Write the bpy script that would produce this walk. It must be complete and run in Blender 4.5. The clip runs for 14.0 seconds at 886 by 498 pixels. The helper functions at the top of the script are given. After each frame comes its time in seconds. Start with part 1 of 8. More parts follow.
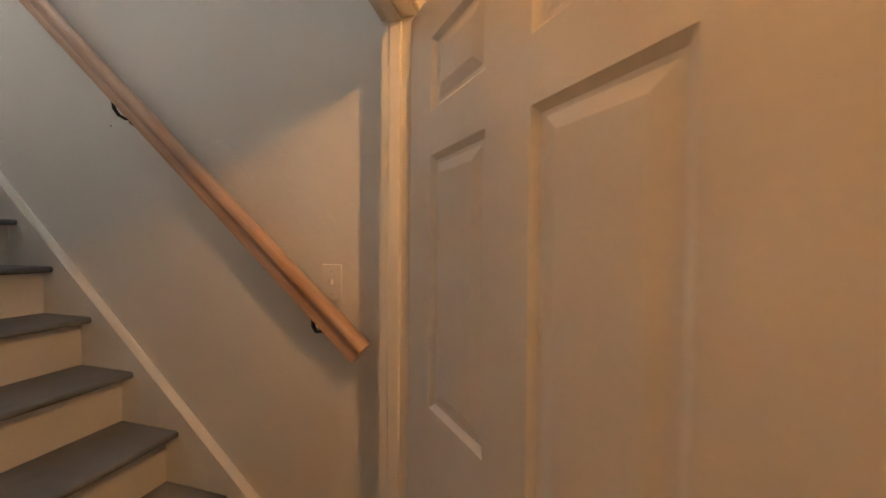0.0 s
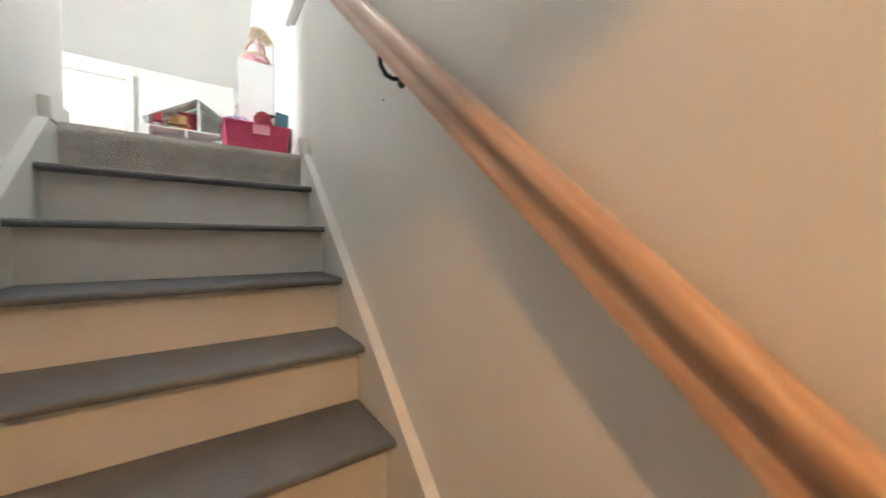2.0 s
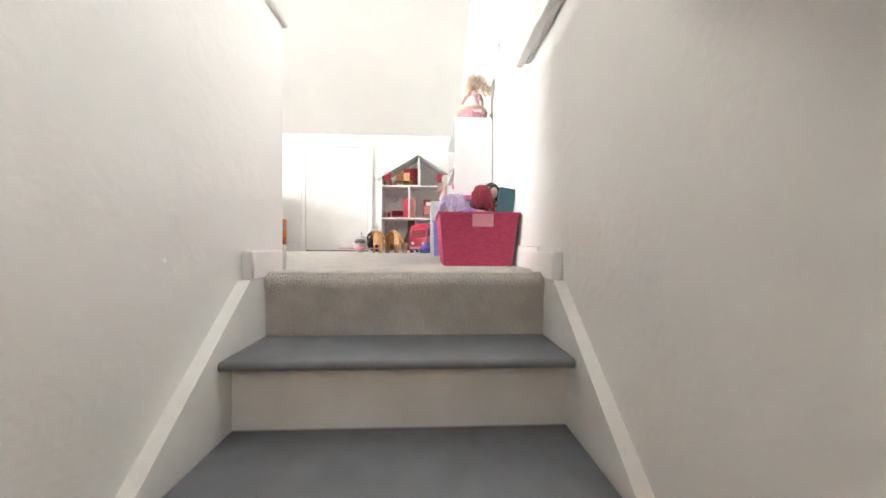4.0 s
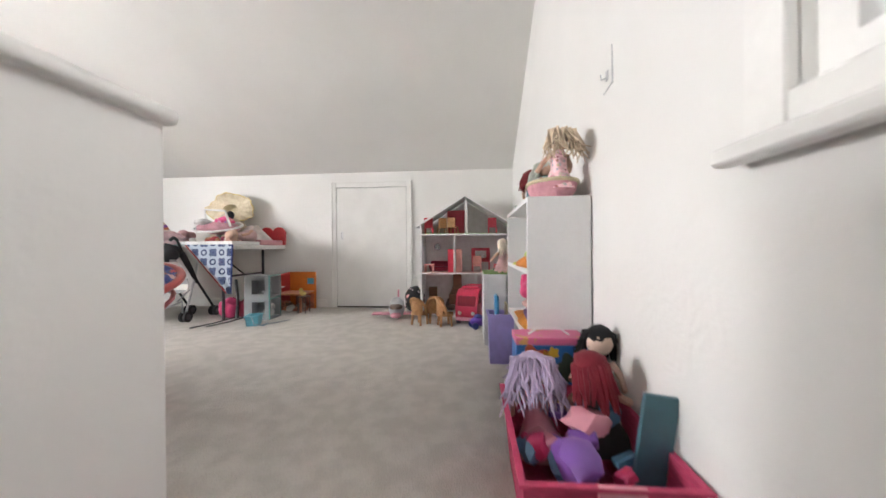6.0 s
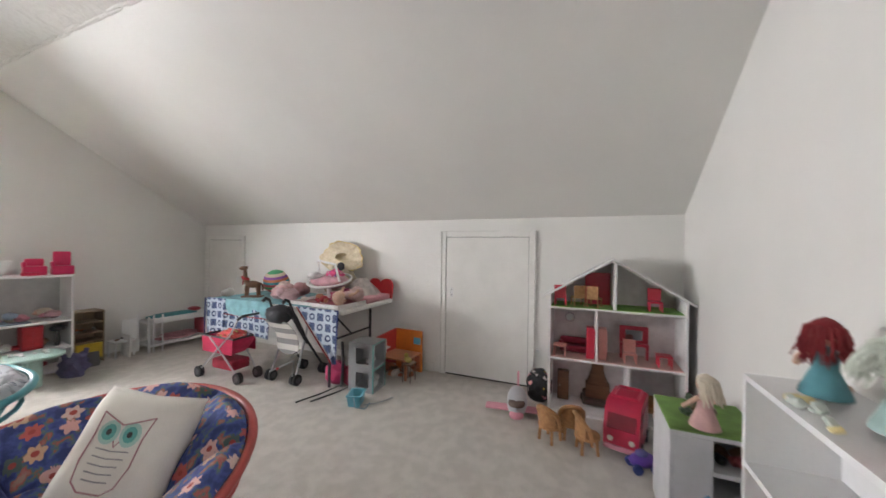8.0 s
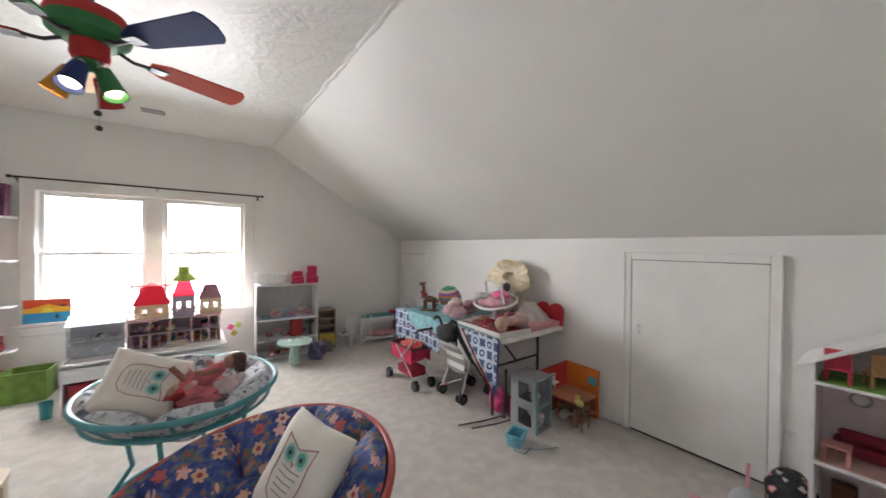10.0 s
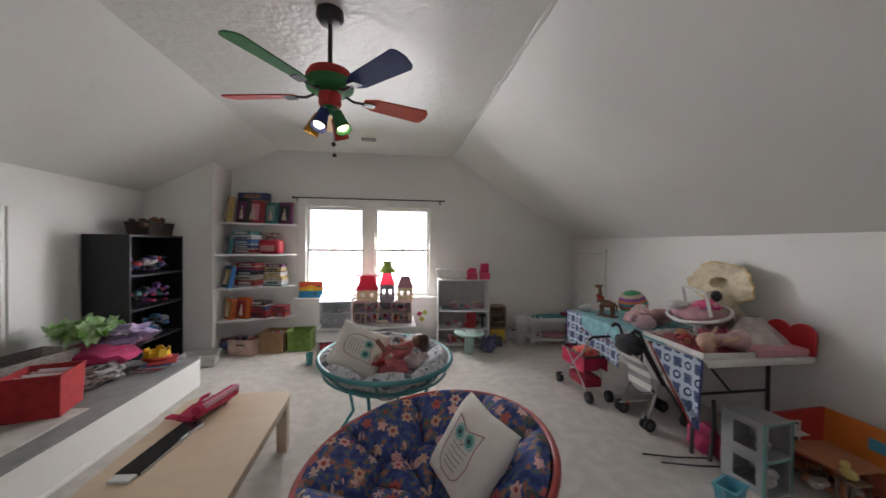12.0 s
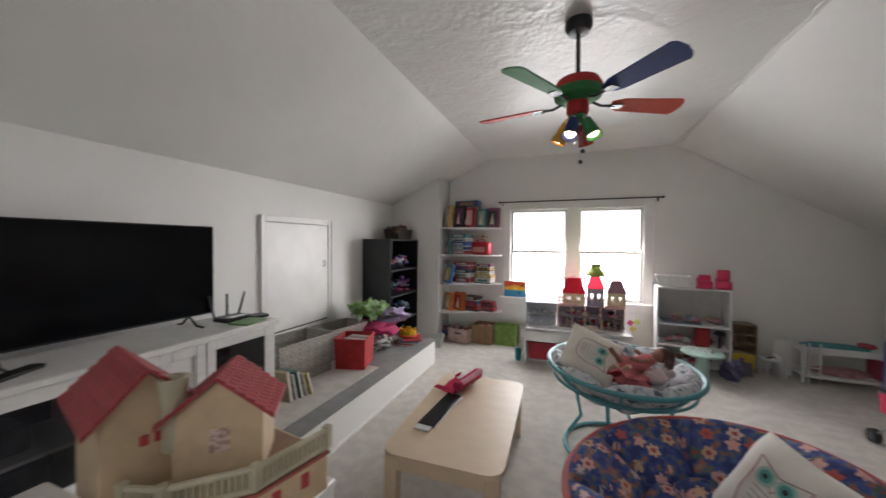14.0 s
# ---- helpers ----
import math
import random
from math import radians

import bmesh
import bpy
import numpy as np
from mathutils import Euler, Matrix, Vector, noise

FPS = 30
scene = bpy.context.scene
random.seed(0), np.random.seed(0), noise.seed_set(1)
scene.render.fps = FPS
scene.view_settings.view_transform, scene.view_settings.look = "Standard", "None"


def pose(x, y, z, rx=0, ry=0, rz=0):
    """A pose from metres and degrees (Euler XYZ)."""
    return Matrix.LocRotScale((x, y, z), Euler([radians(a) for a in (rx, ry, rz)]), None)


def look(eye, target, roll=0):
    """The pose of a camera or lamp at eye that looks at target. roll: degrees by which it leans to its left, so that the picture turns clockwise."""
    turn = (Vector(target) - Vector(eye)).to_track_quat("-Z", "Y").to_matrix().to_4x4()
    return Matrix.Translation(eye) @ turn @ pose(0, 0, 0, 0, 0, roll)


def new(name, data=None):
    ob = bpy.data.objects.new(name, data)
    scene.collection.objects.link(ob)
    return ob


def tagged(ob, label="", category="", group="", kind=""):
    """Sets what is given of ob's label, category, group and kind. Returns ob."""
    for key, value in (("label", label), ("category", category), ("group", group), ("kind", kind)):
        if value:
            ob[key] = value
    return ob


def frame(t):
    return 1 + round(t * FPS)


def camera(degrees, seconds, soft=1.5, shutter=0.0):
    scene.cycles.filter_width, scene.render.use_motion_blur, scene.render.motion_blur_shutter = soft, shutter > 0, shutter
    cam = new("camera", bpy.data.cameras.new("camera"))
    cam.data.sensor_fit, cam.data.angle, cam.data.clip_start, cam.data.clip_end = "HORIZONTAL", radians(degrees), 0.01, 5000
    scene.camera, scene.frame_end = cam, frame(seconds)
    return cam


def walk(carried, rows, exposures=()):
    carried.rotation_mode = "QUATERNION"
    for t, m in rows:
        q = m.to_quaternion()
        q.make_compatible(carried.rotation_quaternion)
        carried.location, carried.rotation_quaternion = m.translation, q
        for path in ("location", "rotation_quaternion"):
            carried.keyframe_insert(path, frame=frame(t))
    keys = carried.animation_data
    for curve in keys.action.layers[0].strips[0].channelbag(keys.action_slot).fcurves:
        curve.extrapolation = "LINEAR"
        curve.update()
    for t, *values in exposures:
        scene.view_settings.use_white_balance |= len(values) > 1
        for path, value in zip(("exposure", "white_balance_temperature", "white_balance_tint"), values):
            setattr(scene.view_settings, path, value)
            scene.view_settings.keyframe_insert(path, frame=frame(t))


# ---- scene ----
cam = camera(105.3, 14.0, shutter=0.4)
PATH = [
    (0, (-3.44, 0.976, -0.475), (-2.937, -0.959, -0.513), 0.5),
    (0.5, (-3.33, 0.765, -0.442), (-2.659, -1.119, -0.481), 0.5),
    (1, (-3.192, 0.583, -0.429), (-2.192, -1.148, -0.495), 0.4),
    (1.5, (-3.001, 0.459, -0.445), (-1.646, -1.01, -0.529), -0.2),
    (2, (-2.772, 0.439, -0.439), (-1.131, -0.702, -0.501), 0.5),
    (2.5, (-2.52, 0.376, -0.359), (-0.696, -0.443, -0.412), 0.5),
    (3, (-2.27, 0.394, -0.231), (-0.326, -0.075, -0.275), 0.7),
    (3.5, (-2.079, 0.414, -0.055), (-0.092, 0.195, -0.093), 0.4),
    (4, (-1.917, 0.407, 0.091), (0.081, 0.314, 0.068), 0.3),
    (6.5, (-0.988, 0.487, 0.84), (0.994, 0.754, 0.845), -0.1),
    (7, (-0.86, 0.579, 0.989), (1.101, 0.973, 1.011), 0.6),
    (9.5, (-0.155, 0.78, 1.497), (1.246, 2.208, 1.463), -0.0),
    (10, (-0.21, 0.74, 1.493), (0.986, 2.343, 1.473), 0.5),
    (10.5, (-0.165, 0.754, 1.489), (0.813, 2.499, 1.463), 0.4),
    (11, (-0.171, 0.756, 1.482), (0.593, 2.604, 1.457), 0.4),
    (11.5, (-0.169, 0.747, 1.482), (0.36, 2.676, 1.453), 0.4),
    (12, (-0.176, 0.747, 1.47), (0.108, 2.726, 1.444), 0.5),
    (12.5, (-0.183, 0.753, 1.47), (-0.133, 2.752, 1.442), 0.3),
    (13, (-0.254, 0.725, 1.479), (-0.438, 2.717, 1.445), 0.5),
    (13.5, (-0.402, 0.704, 1.482), (-0.828, 2.657, 1.452), 0.6),
    (14, (-0.58, 0.626, 1.5), (-1.284, 2.498, 1.463), 0.4),
]
EXPOSURES = ((0, 0.85, 6950, 11), (1.0, 1.35, 6450, 4), (2, 1.65, 6250, 3), (3, 1.77, 6250, 6), (3.5, 1.84, 6350, 7), (4, 1.84, 6450, 8), (6.5, 0.54, 6400, 10), (7.2, 0.38, 6400, 10), (9.5, 0.20, 6350, 10), (10.5, -0.03, 6350, 10), (12.5, -0.72, 6350, 10), (14, -0.46, 6350, 10))
walk(cam, [(t, look(eye, target, roll)) for t, eye, target, roll in PATH], EXPOSURES)

# ---- world, sun, lamps, exposure ----
world = bpy.data.worlds.new("world")
scene.world = world
world.use_nodes = True
wn = world.node_tree
sky = wn.nodes.new("ShaderNodeTexSky")
sky.sky_type, sky.sun_disc = "NISHITA", False
sky.sun_elevation, sky.sun_rotation = radians(48), radians(160)
wn.links.new(sky.outputs[0], wn.nodes["Background"].inputs[0])
wn.nodes["Background"].inputs[1].default_value = 0.14


def lamp(name, kind, m, power, color=(1, 1, 1), **kw):
    data = bpy.data.lights.new(name, kind)
    data.energy, data.color = power, color
    if "size" in kw:
        data.shape, data.size, data.size_y = "RECTANGLE", kw["size"], kw["size_y"]
    if "radius" in kw:
        data.shadow_soft_size = kw["radius"]
    if "spread" in kw:
        data.spread = radians(kw["spread"])
    if "angle" in kw:
        data.angle = radians(kw["angle"])
    ob = new(name, data)
    ob.matrix_world = m
    return ob


lamp("sun", "SUN", look((3, -8, 9), (0, 0, 0)), 1.5, (1, 0.96, 0.9), angle=6)
lamp("north_window_daylight", "AREA", look((-0.54, 5.99, 1.35), (-0.54, 0, -1.9)), 136, (1.0, 0.98, 0.985), size=1.7, size_y=1.25, spread=155)
lamp("hall_light", "POINT", pose(-3.80, 0.88, 0.40), 17, (1.0, 0.50, 0.19), radius=0.04)
lamp("stair_window_daylight", "AREA", look((-1.04, -0.12, 1.45), (-1.04, 2.0, 0.0)), 8, (1.0, 0.98, 0.98), size=0.75, size_y=0.95)

# ---- building helpers ----
V = Vector


class Mesh:
    """Collects simple solids into one bmesh."""

    def __init__(self):
        self.bm = bmesh.new()

    def paint(self, k):
        """Gives every face made since the last call the material slot k."""
        for f in self.bm.faces:
            if not f.tag:
                f.material_index, f.tag = k, True
        return self

    def _put(self, verts, m):
        bmesh.ops.transform(self.bm, matrix=m, verts=verts)
        return verts

    def box(self, x0, x1, y0, y1, z0, z1, bevel=0.0, m=None, seg=1):
        got = bmesh.ops.create_cube(self.bm, size=1)["verts"]
        bmesh.ops.transform(self.bm, verts=got, matrix=Matrix.LocRotScale(((x0 + x1) / 2, (y0 + y1) / 2, (z0 + z1) / 2), None, (abs(x1 - x0), abs(y1 - y0), abs(z1 - z0))))
        if bevel:
            edges = list({e for v in got for e in v.link_edges})
            res = bmesh.ops.bevel(self.bm, geom=edges, offset=bevel, segments=seg, affect="EDGES", profile=0.5)
            got = list({v for f in res["faces"] for v in f.verts} | {v for v in got if v.is_valid})
        if m is not None:
            self._put(got, m)
        return self

    def cone(self, p, q, r0, r1=None, n=12, caps=True):
        p, q = V(p), V(q)
        d = q - p
        m = Matrix.Translation((p + q) / 2) @ d.to_track_quat("Z", "Y").to_matrix().to_4x4()
        bmesh.ops.create_cone(self.bm, cap_ends=caps, segments=n, radius1=r0, radius2=r0 if r1 is None else r1, depth=max(d.length, 1e-5), matrix=m)
        return self

    def ball(self, c, r, s=(1, 1, 1), n=2, m=None, lump=0.0, seed=0):
        got = bmesh.ops.create_icosphere(self.bm, subdivisions=n, radius=1)["verts"]
        if lump:
            for v in got:
                v.co *= 1 + lump * noise.noise(v.co * 1.9 + V((seed * 3.7, seed, 0)))
        mm = Matrix.LocRotScale(c, None, (r * s[0], r * s[1], r * s[2]))
        if m is not None:
            mm = m @ mm
        self._put(got, mm)
        return self

    def tube(self, pts, r, n=8, closed=False, flat=1.0):
        pts = [V(p) for p in pts]
        rings, k = [], len(pts)
        up = None
        for i, p in enumerate(pts):
            a = pts[(i - 1) % k] if closed or i else p
            b = pts[(i + 1) % k] if closed or i < k - 1 else p
            d = (b - a).normalized()
            if up is None:
                up = V((0, 0, 1)) if abs(d.z) < 0.9 else V((1, 0, 0))
            side = d.cross(up)
            side = side.normalized() if side.length > 1e-4 else V((1, 0, 0))
            up2 = side.cross(d).normalized()
            up = up2
            rr = r[i] if isinstance(r, (list, tuple)) else r
            rings.append([self.bm.verts.new(p + side * math.cos(2 * math.pi * j / n) * rr + up2 * math.sin(2 * math.pi * j / n) * rr * flat) for j in range(n)])
        for i in range(k if closed else k - 1):
            s, t = rings[i], rings[(i + 1) % k]
            for j in range(n):
                self.bm.faces.new((s[j], s[(j + 1) % n], t[(j + 1) % n], t[j]))
        if not closed:
            self.bm.faces.new(rings[0])
            self.bm.faces.new(rings[-1][::-1])
        return self

    def lathe(self, prof, n=20, c=(0, 0, 0), m=None, caps=False):
        rings = []
        for rad, z in prof:
            rings.append([self.bm.verts.new((c[0] + rad * math.cos(2 * math.pi * j / n), c[1] + rad * math.sin(2 * math.pi * j / n), c[2] + z)) for j in range(n)])
        for s, t in zip(rings, rings[1:]):
            for j in range(n):
                self.bm.faces.new((s[j], s[(j + 1) % n], t[(j + 1) % n], t[j]))
        if caps:
            self.bm.faces.new(rings[0][::-1])
            self.bm.faces.new(rings[-1])
        if m is not None:
            self._put([v for ring in rings for v in ring], m)
        return self

    def prism(self, poly, lo, hi, axis="y"):
        """A polygon of (a, b) pairs pushed along an axis: y takes (x, z), x takes (y, z), z takes (x, y)."""
        def at(a, b, c):
            return {"y": (a, c, b), "x": (c, a, b), "z": (a, b, c)}[axis]
        s = [self.bm.verts.new(at(a, b, lo)) for a, b in poly]
        t = [self.bm.verts.new(at(a, b, hi)) for a, b in poly]
        k = len(poly)
        for i in range(k):
            self.bm.faces.new((s[i], s[(i + 1) % k], t[(i + 1) % k], t[i]))
        self.bm.faces.new(s[::-1])
        self.bm.faces.new(t)
        return self

    def sheet(self, f, nu, nv, thick=0.0):
        """A surface f(u, v) with u, v in 0..1."""
        g = [[self.bm.verts.new(f(i / nu, j / nv)) for j in range(nv + 1)] for i in range(nu + 1)]
        faces = [self.bm.faces.new((g[i][j], g[i + 1][j], g[i + 1][j + 1], g[i][j + 1])) for i in range(nu) for j in range(nv)]
        if thick:
            bmesh.ops.recalc_face_normals(self.bm, faces=faces)
            bmesh.ops.solidify(self.bm, geom=faces, thickness=thick)
        return self


def finish(name, mb, material, smooth=40):
    bmesh.ops.recalc_face_normals(mb.bm, faces=mb.bm.faces)
    me = bpy.data.meshes.new(name)
    mb.bm.to_mesh(me)
    mb.bm.free()
    for mt in material if isinstance(material, (list, tuple)) else (material,):
        me.materials.append(mt)
    if smooth:
        me.polygons.foreach_set("use_smooth", [True] * len(me.polygons))
        me.set_sharp_from_angle(angle=radians(smooth))
    return new(name, me)


def part(name, mb, material, parent, label="", smooth=40):
    ob = finish(name, mb, material, smooth)
    ob.parent = parent
    return tagged(ob, label) if label else ob


def thing(name, label, category, m=None, group="", kind=""):
    ob = new(name)
    ob.empty_display_size = 0.05
    if m is not None:
        ob.matrix_world = m
    return tagged(ob, label, category, group, kind)


def solid(name, mb, material, label, category, m=None, group="", kind="", smooth=40):
    ob = finish(name, mb, material, smooth)
    if m is not None:
        ob.matrix_world = m
    return tagged(ob, label, category, group, kind)


# ---- materials ----
MATS = {}


def nodes_of(name):
    mt = bpy.data.materials.new(name)
    mt.use_nodes = True
    nt = mt.node_tree
    return mt, nt, nt.nodes["Principled BSDF"]


def surface(name, a, b=None, scale=8.0, rough=0.6, metal=0.0, bump=0.15, grain=120.0, dist=0.002, stretch=(1, 1, 1), spread=(0.35, 0.65), sheen=0.0, coat=0.0, speck=None):
    """Two colours mixed by a coarse noise, with a fine grain in the colour and in the relief."""
    if name in MATS:
        return MATS[name]
    mt, nt, bs = nodes_of(name)
    b = b or tuple(min(1, c * 0.86) for c in a)
    tc = nt.nodes.new("ShaderNodeTexCoord")
    mp = nt.nodes.new("ShaderNodeMapping")
    mp.inputs["Scale"].default_value = stretch
    nt.links.new(tc.outputs["Object"], mp.inputs[0])
    n1 = nt.nodes.new("ShaderNodeTexNoise")
    n1.inputs["Scale"].default_value, n1.inputs["Detail"].default_value = scale, 5
    n2 = nt.nodes.new("ShaderNodeTexNoise")
    n2.inputs["Scale"].default_value, n2.inputs["Detail"].default_value = grain, 3
    for nd in (n1, n2):
        nt.links.new(mp.outputs[0], nd.inputs["Vector"])
    ramp = nt.nodes.new("ShaderNodeValToRGB")
    ramp.color_ramp.elements[0].position, ramp.color_ramp.elements[1].position = spread
    ramp.color_ramp.elements[0].color, ramp.color_ramp.elements[1].color = (*b, 1), (*a, 1)
    nt.links.new(n1.outputs["Fac"], ramp.inputs[0])
    mix = nt.nodes.new("ShaderNodeMix")
    mix.data_type, mix.blend_type = "RGBA", "MULTIPLY"
    mix.inputs[0].default_value = speck if speck is not None else (0.25 if rough > 0.75 else 0.07)
    nt.links.new(ramp.outputs[0], mix.inputs[6])
    nt.links.new(n2.outputs["Fac"], mix.inputs[7])
    bright = nt.nodes.new("ShaderNodeMix")
    bright.data_type, bright.blend_type = "RGBA", "MULTIPLY"
    bright.inputs[0].default_value = 1.0
    bright.inputs[7].default_value = (1.14, 1.14, 1.14, 1) if rough > 0.75 else (1.035, 1.035, 1.035, 1)
    nt.links.new(mix.outputs[2], bright.inputs[6])
    nt.links.new(bright.outputs[2], bs.inputs["Base Color"])
    bs.inputs["Roughness"].default_value, bs.inputs["Metallic"].default_value = rough, metal
    if sheen:
        bs.inputs["Sheen Weight"].default_value = sheen
    if coat:
        bs.inputs["Coat Weight"].default_value = coat
    bp = nt.nodes.new("ShaderNodeBump")
    bp.inputs["Strength"].default_value, bp.inputs["Distance"].default_value = bump, dist
    nt.links.new(n2.outputs["Fac"], bp.inputs["Height"])
    nt.links.new(bp.outputs[0], bs.inputs["Normal"])
    MATS[name] = mt
    return mt


def plastic(r, g, b, rough=0.35):
    return surface("plastic_%d_%d_%d" % (r * 99, g * 99, b * 99), (r, g, b), scale=20, rough=rough, bump=0.05, grain=300, dist=0.0005)


def cloth(r, g, b):
    return surface("cloth_%d_%d_%d" % (r * 99, g * 99, b * 99), (r, g, b), tuple(c * 0.7 for c in (r, g, b)), scale=14, rough=0.9, bump=0.5, grain=420, dist=0.002, sheen=0.04)


def plaster(name, base, coarse, fine, depth, rough=0.5):
    """Hand-trowelled plaster under paint: ridges at two sizes."""
    mt, nt, bs = nodes_of(name)
    tc = nt.nodes.new("ShaderNodeTexCoord")
    n1 = nt.nodes.new("ShaderNodeTexNoise")
    n1.inputs["Scale"].default_value, n1.inputs["Detail"].default_value, n1.inputs["Distortion"].default_value = coarse, 6, 1.2
    n2 = nt.nodes.new("ShaderNodeTexNoise")
    n2.inputs["Scale"].default_value, n2.inputs["Detail"].default_value = fine, 4
    n3 = nt.nodes.new("ShaderNodeTexNoise")
    n3.inputs["Scale"].default_value, n3.inputs["Detail"].default_value = 1.3, 3
    for nd in (n1, n2, n3):
        nt.links.new(tc.outputs["Object"], nd.inputs["Vector"])
    ramp = nt.nodes.new("ShaderNodeValToRGB")
    ramp.color_ramp.elements[0].position, ramp.color_ramp.elements[1].position = 0.3, 0.7
    ramp.color_ramp.elements[0].color = (*(c * 0.93 for c in base), 1)
    ramp.color_ramp.elements[1].color = (*base, 1)
    nt.links.new(n3.outputs["Fac"], ramp.inputs[0])
    nt.links.new(ramp.outputs[0], bs.inputs["Base Color"])
    add = nt.nodes.new("ShaderNodeMath")
    add.operation = "MULTIPLY_ADD"
    add.inputs[1].default_value = 0.35
    nt.links.new(n2.outputs["Fac"], add.inputs[0])
    nt.links.new(n1.outputs["Fac"], add.inputs[2])
    bp = nt.nodes.new("ShaderNodeBump")
    bp.inputs["Strength"].default_value, bp.inputs["Distance"].default_value = 0.6, depth
    nt.links.new(add.outputs[0], bp.inputs["Height"])
    nt.links.new(bp.outputs[0], bs.inputs["Normal"])
    bs.inputs["Roughness"].default_value = rough
    return mt


WALL = plaster("painted_plaster_wall", (0.80, 0.79, 0.76), 9, 60, 0.004)
CEIL = plaster("trowelled_plaster_ceiling", (0.78, 0.77, 0.74), 4, 26, 0.026, 0.36)
SLOPE = plaster("painted_plaster_slope", (0.78, 0.77, 0.74), 5, 45, 0.005)
TRIM = surface("white_trim_paint", (0.82, 0.81, 0.78), (0.77, 0.76, 0.73), 6, 0.4, bump=0.08, grain=60)
DOORP = surface("white_door_paint", (0.80, 0.79, 0.76), (0.75, 0.74, 0.71), 5, 0.38, bump=0.03, grain=90)
WHITE = surface("white_laminate", (0.80, 0.80, 0.80), (0.75, 0.75, 0.75), 4, 0.4, bump=0.04, grain=80)
TREADP = surface("grey_tread_paint", (0.17, 0.178, 0.19), (0.145, 0.152, 0.162), 12, 0.5, bump=0.25, grain=70)
OAK = surface("stained_oak", (0.60, 0.40, 0.28), (0.48, 0.28, 0.17), 5, 0.35, bump=0.15, grain=50, stretch=(1, 14, 14))
BLACKM = surface("black_metal", (0.015, 0.015, 0.016), (0.01, 0.01, 0.01), 20, 0.4, bump=0.1)
CARPET = surface("beige_grey_carpet", (0.69, 0.64, 0.58), (0.60, 0.557, 0.50), 10, 0.95, bump=1.0, grain=170, dist=0.014, spread=(0.42, 0.60), sheen=0.2, speck=0.38)
STEEL = surface("brushed_steel", (0.55, 0.55, 0.56), (0.45, 0.45, 0.46), 30, 0.3, 1.0, bump=0.05)
RUBBER = surface("black_rubber", (0.02, 0.02, 0.022), (0.014, 0.014, 0.015), 30, 0.7)

GLOW, nt, bs = nodes_of("overcast_sky_backdrop")
bs.inputs["Base Color"].default_value = (0, 0, 0, 1)
bs.inputs["Emission Color"].default_value, bs.inputs["Emission Strength"].default_value = (0.97, 0.98, 1.0, 1), 5.0
GLASS, nt, bs = nodes_of("window_glass")
bs.inputs["Transmission Weight"].default_value, bs.inputs["Roughness"].default_value, bs.inputs["IOR"].default_value = 1.0, 0.0, 1.05

# ---- structure ----
XE, XW, YN, ZC = 2.70, -3.20, 5.85, 2.80
XR, XL = 0.68, -1.81
KE, KW = 1.57, 2.08
HF = -1.96
LX, LY, LZ = -2.148, 4.53, 0.285


def setting(name, mb, material, label, category, smooth=40):
    return solid(name, mb, material, label, category, kind="structure", smooth=smooth)


floor = setting("floor", Mesh().box(XW - 0.1, XE + 0.1, 1.0, YN + 0.1, -0.22, 0).box(-0.835, XE + 0.1, -0.1, 1.0, -0.22, 0), CARPET, "beige grey cut-pile carpet with soft footprints", "floor")
nose = Mesh()
nose.prism([(-0.80, -0.196)] + [(-0.82, -0.196), (-0.845, -0.05)] + [(-0.815 - 0.035 * math.sin(a), -0.035 + 0.04 * math.cos(a)) for a in (1.5, 1.1, 0.7, 0.3, 0.0)] + [(-0.80, 0.004)], 0.03, 0.91)
setting("floor_carpet_edge", nose, CARPET, "carpet wrapped over the top stair edge", "floor")

north = Mesh()
WX0, WX1, WZ0, WZ1 = -1.44, 0.35, 0.69, 2.01
north.box(XW - 0.1, WX0, YN, YN + 0.16, -0.2, 3.0).box(WX1, XE + 0.1, YN, YN + 0.16, -0.2, 3.0)
north.box(WX0, WX1, YN, YN + 0.16, -0.2, WZ0).box(WX0, WX1, YN, YN + 0.16, WZ1, 3.0)
setting("wall_north", north, WALL, "white painted plaster gable wall around the double window", "wall")
south = Mesh()
SX0, SX1, SZ0, SZ1 = -1.45, -0.64, 0.90, 1.95
south.box(-3.14, SX0, -0.15, 0, HF, 3.0).box(SX1, XE + 0.1, -0.15, 0, HF, 3.0).box(SX0, SX1, -0.15, 0, HF, SZ0).box(SX0, SX1, -0.15, 0, SZ1, 3.0)
setting("wall_south", south, WALL, "white painted plaster wall beside the stairs", "wall")
east = Mesh()
east.box(XE, XE + 0.12, -0.1, YN, -0.2, 1.75)
setting("wall_east", east, WALL, "white low knee wall under the sloped ceiling", "wall")
west = Mesh().box(XW - 0.12, XW, 1.04, YN, -0.2, 2.3)
setting("wall_west", west, WALL, "white knee wall behind the television", "wall")
JY, JX = 5.35, -2.43
setting("wall_chimney", Mesh().box(XW, JX, JY, YN, 0, 2.62), WALL, "white boxed-in corner beside the window wall", "wall")
setting("ceiling", Mesh().box(XL - 0.05, XR + 0.05, -0.1, YN + 0.1, ZC, ZC + 0.12), CEIL, "white rough trowelled plaster ceiling", "ceiling")
setting("ceiling_slope_east", Mesh().prism([(XR, ZC), (XE, KE), (XE + 0.14, KE - 0.02), (XE + 0.14, KE + 0.14), (XR, ZC + 0.15)], -0.1, YN + 0.1), SLOPE, "white plastered sloping ceiling", "ceiling")
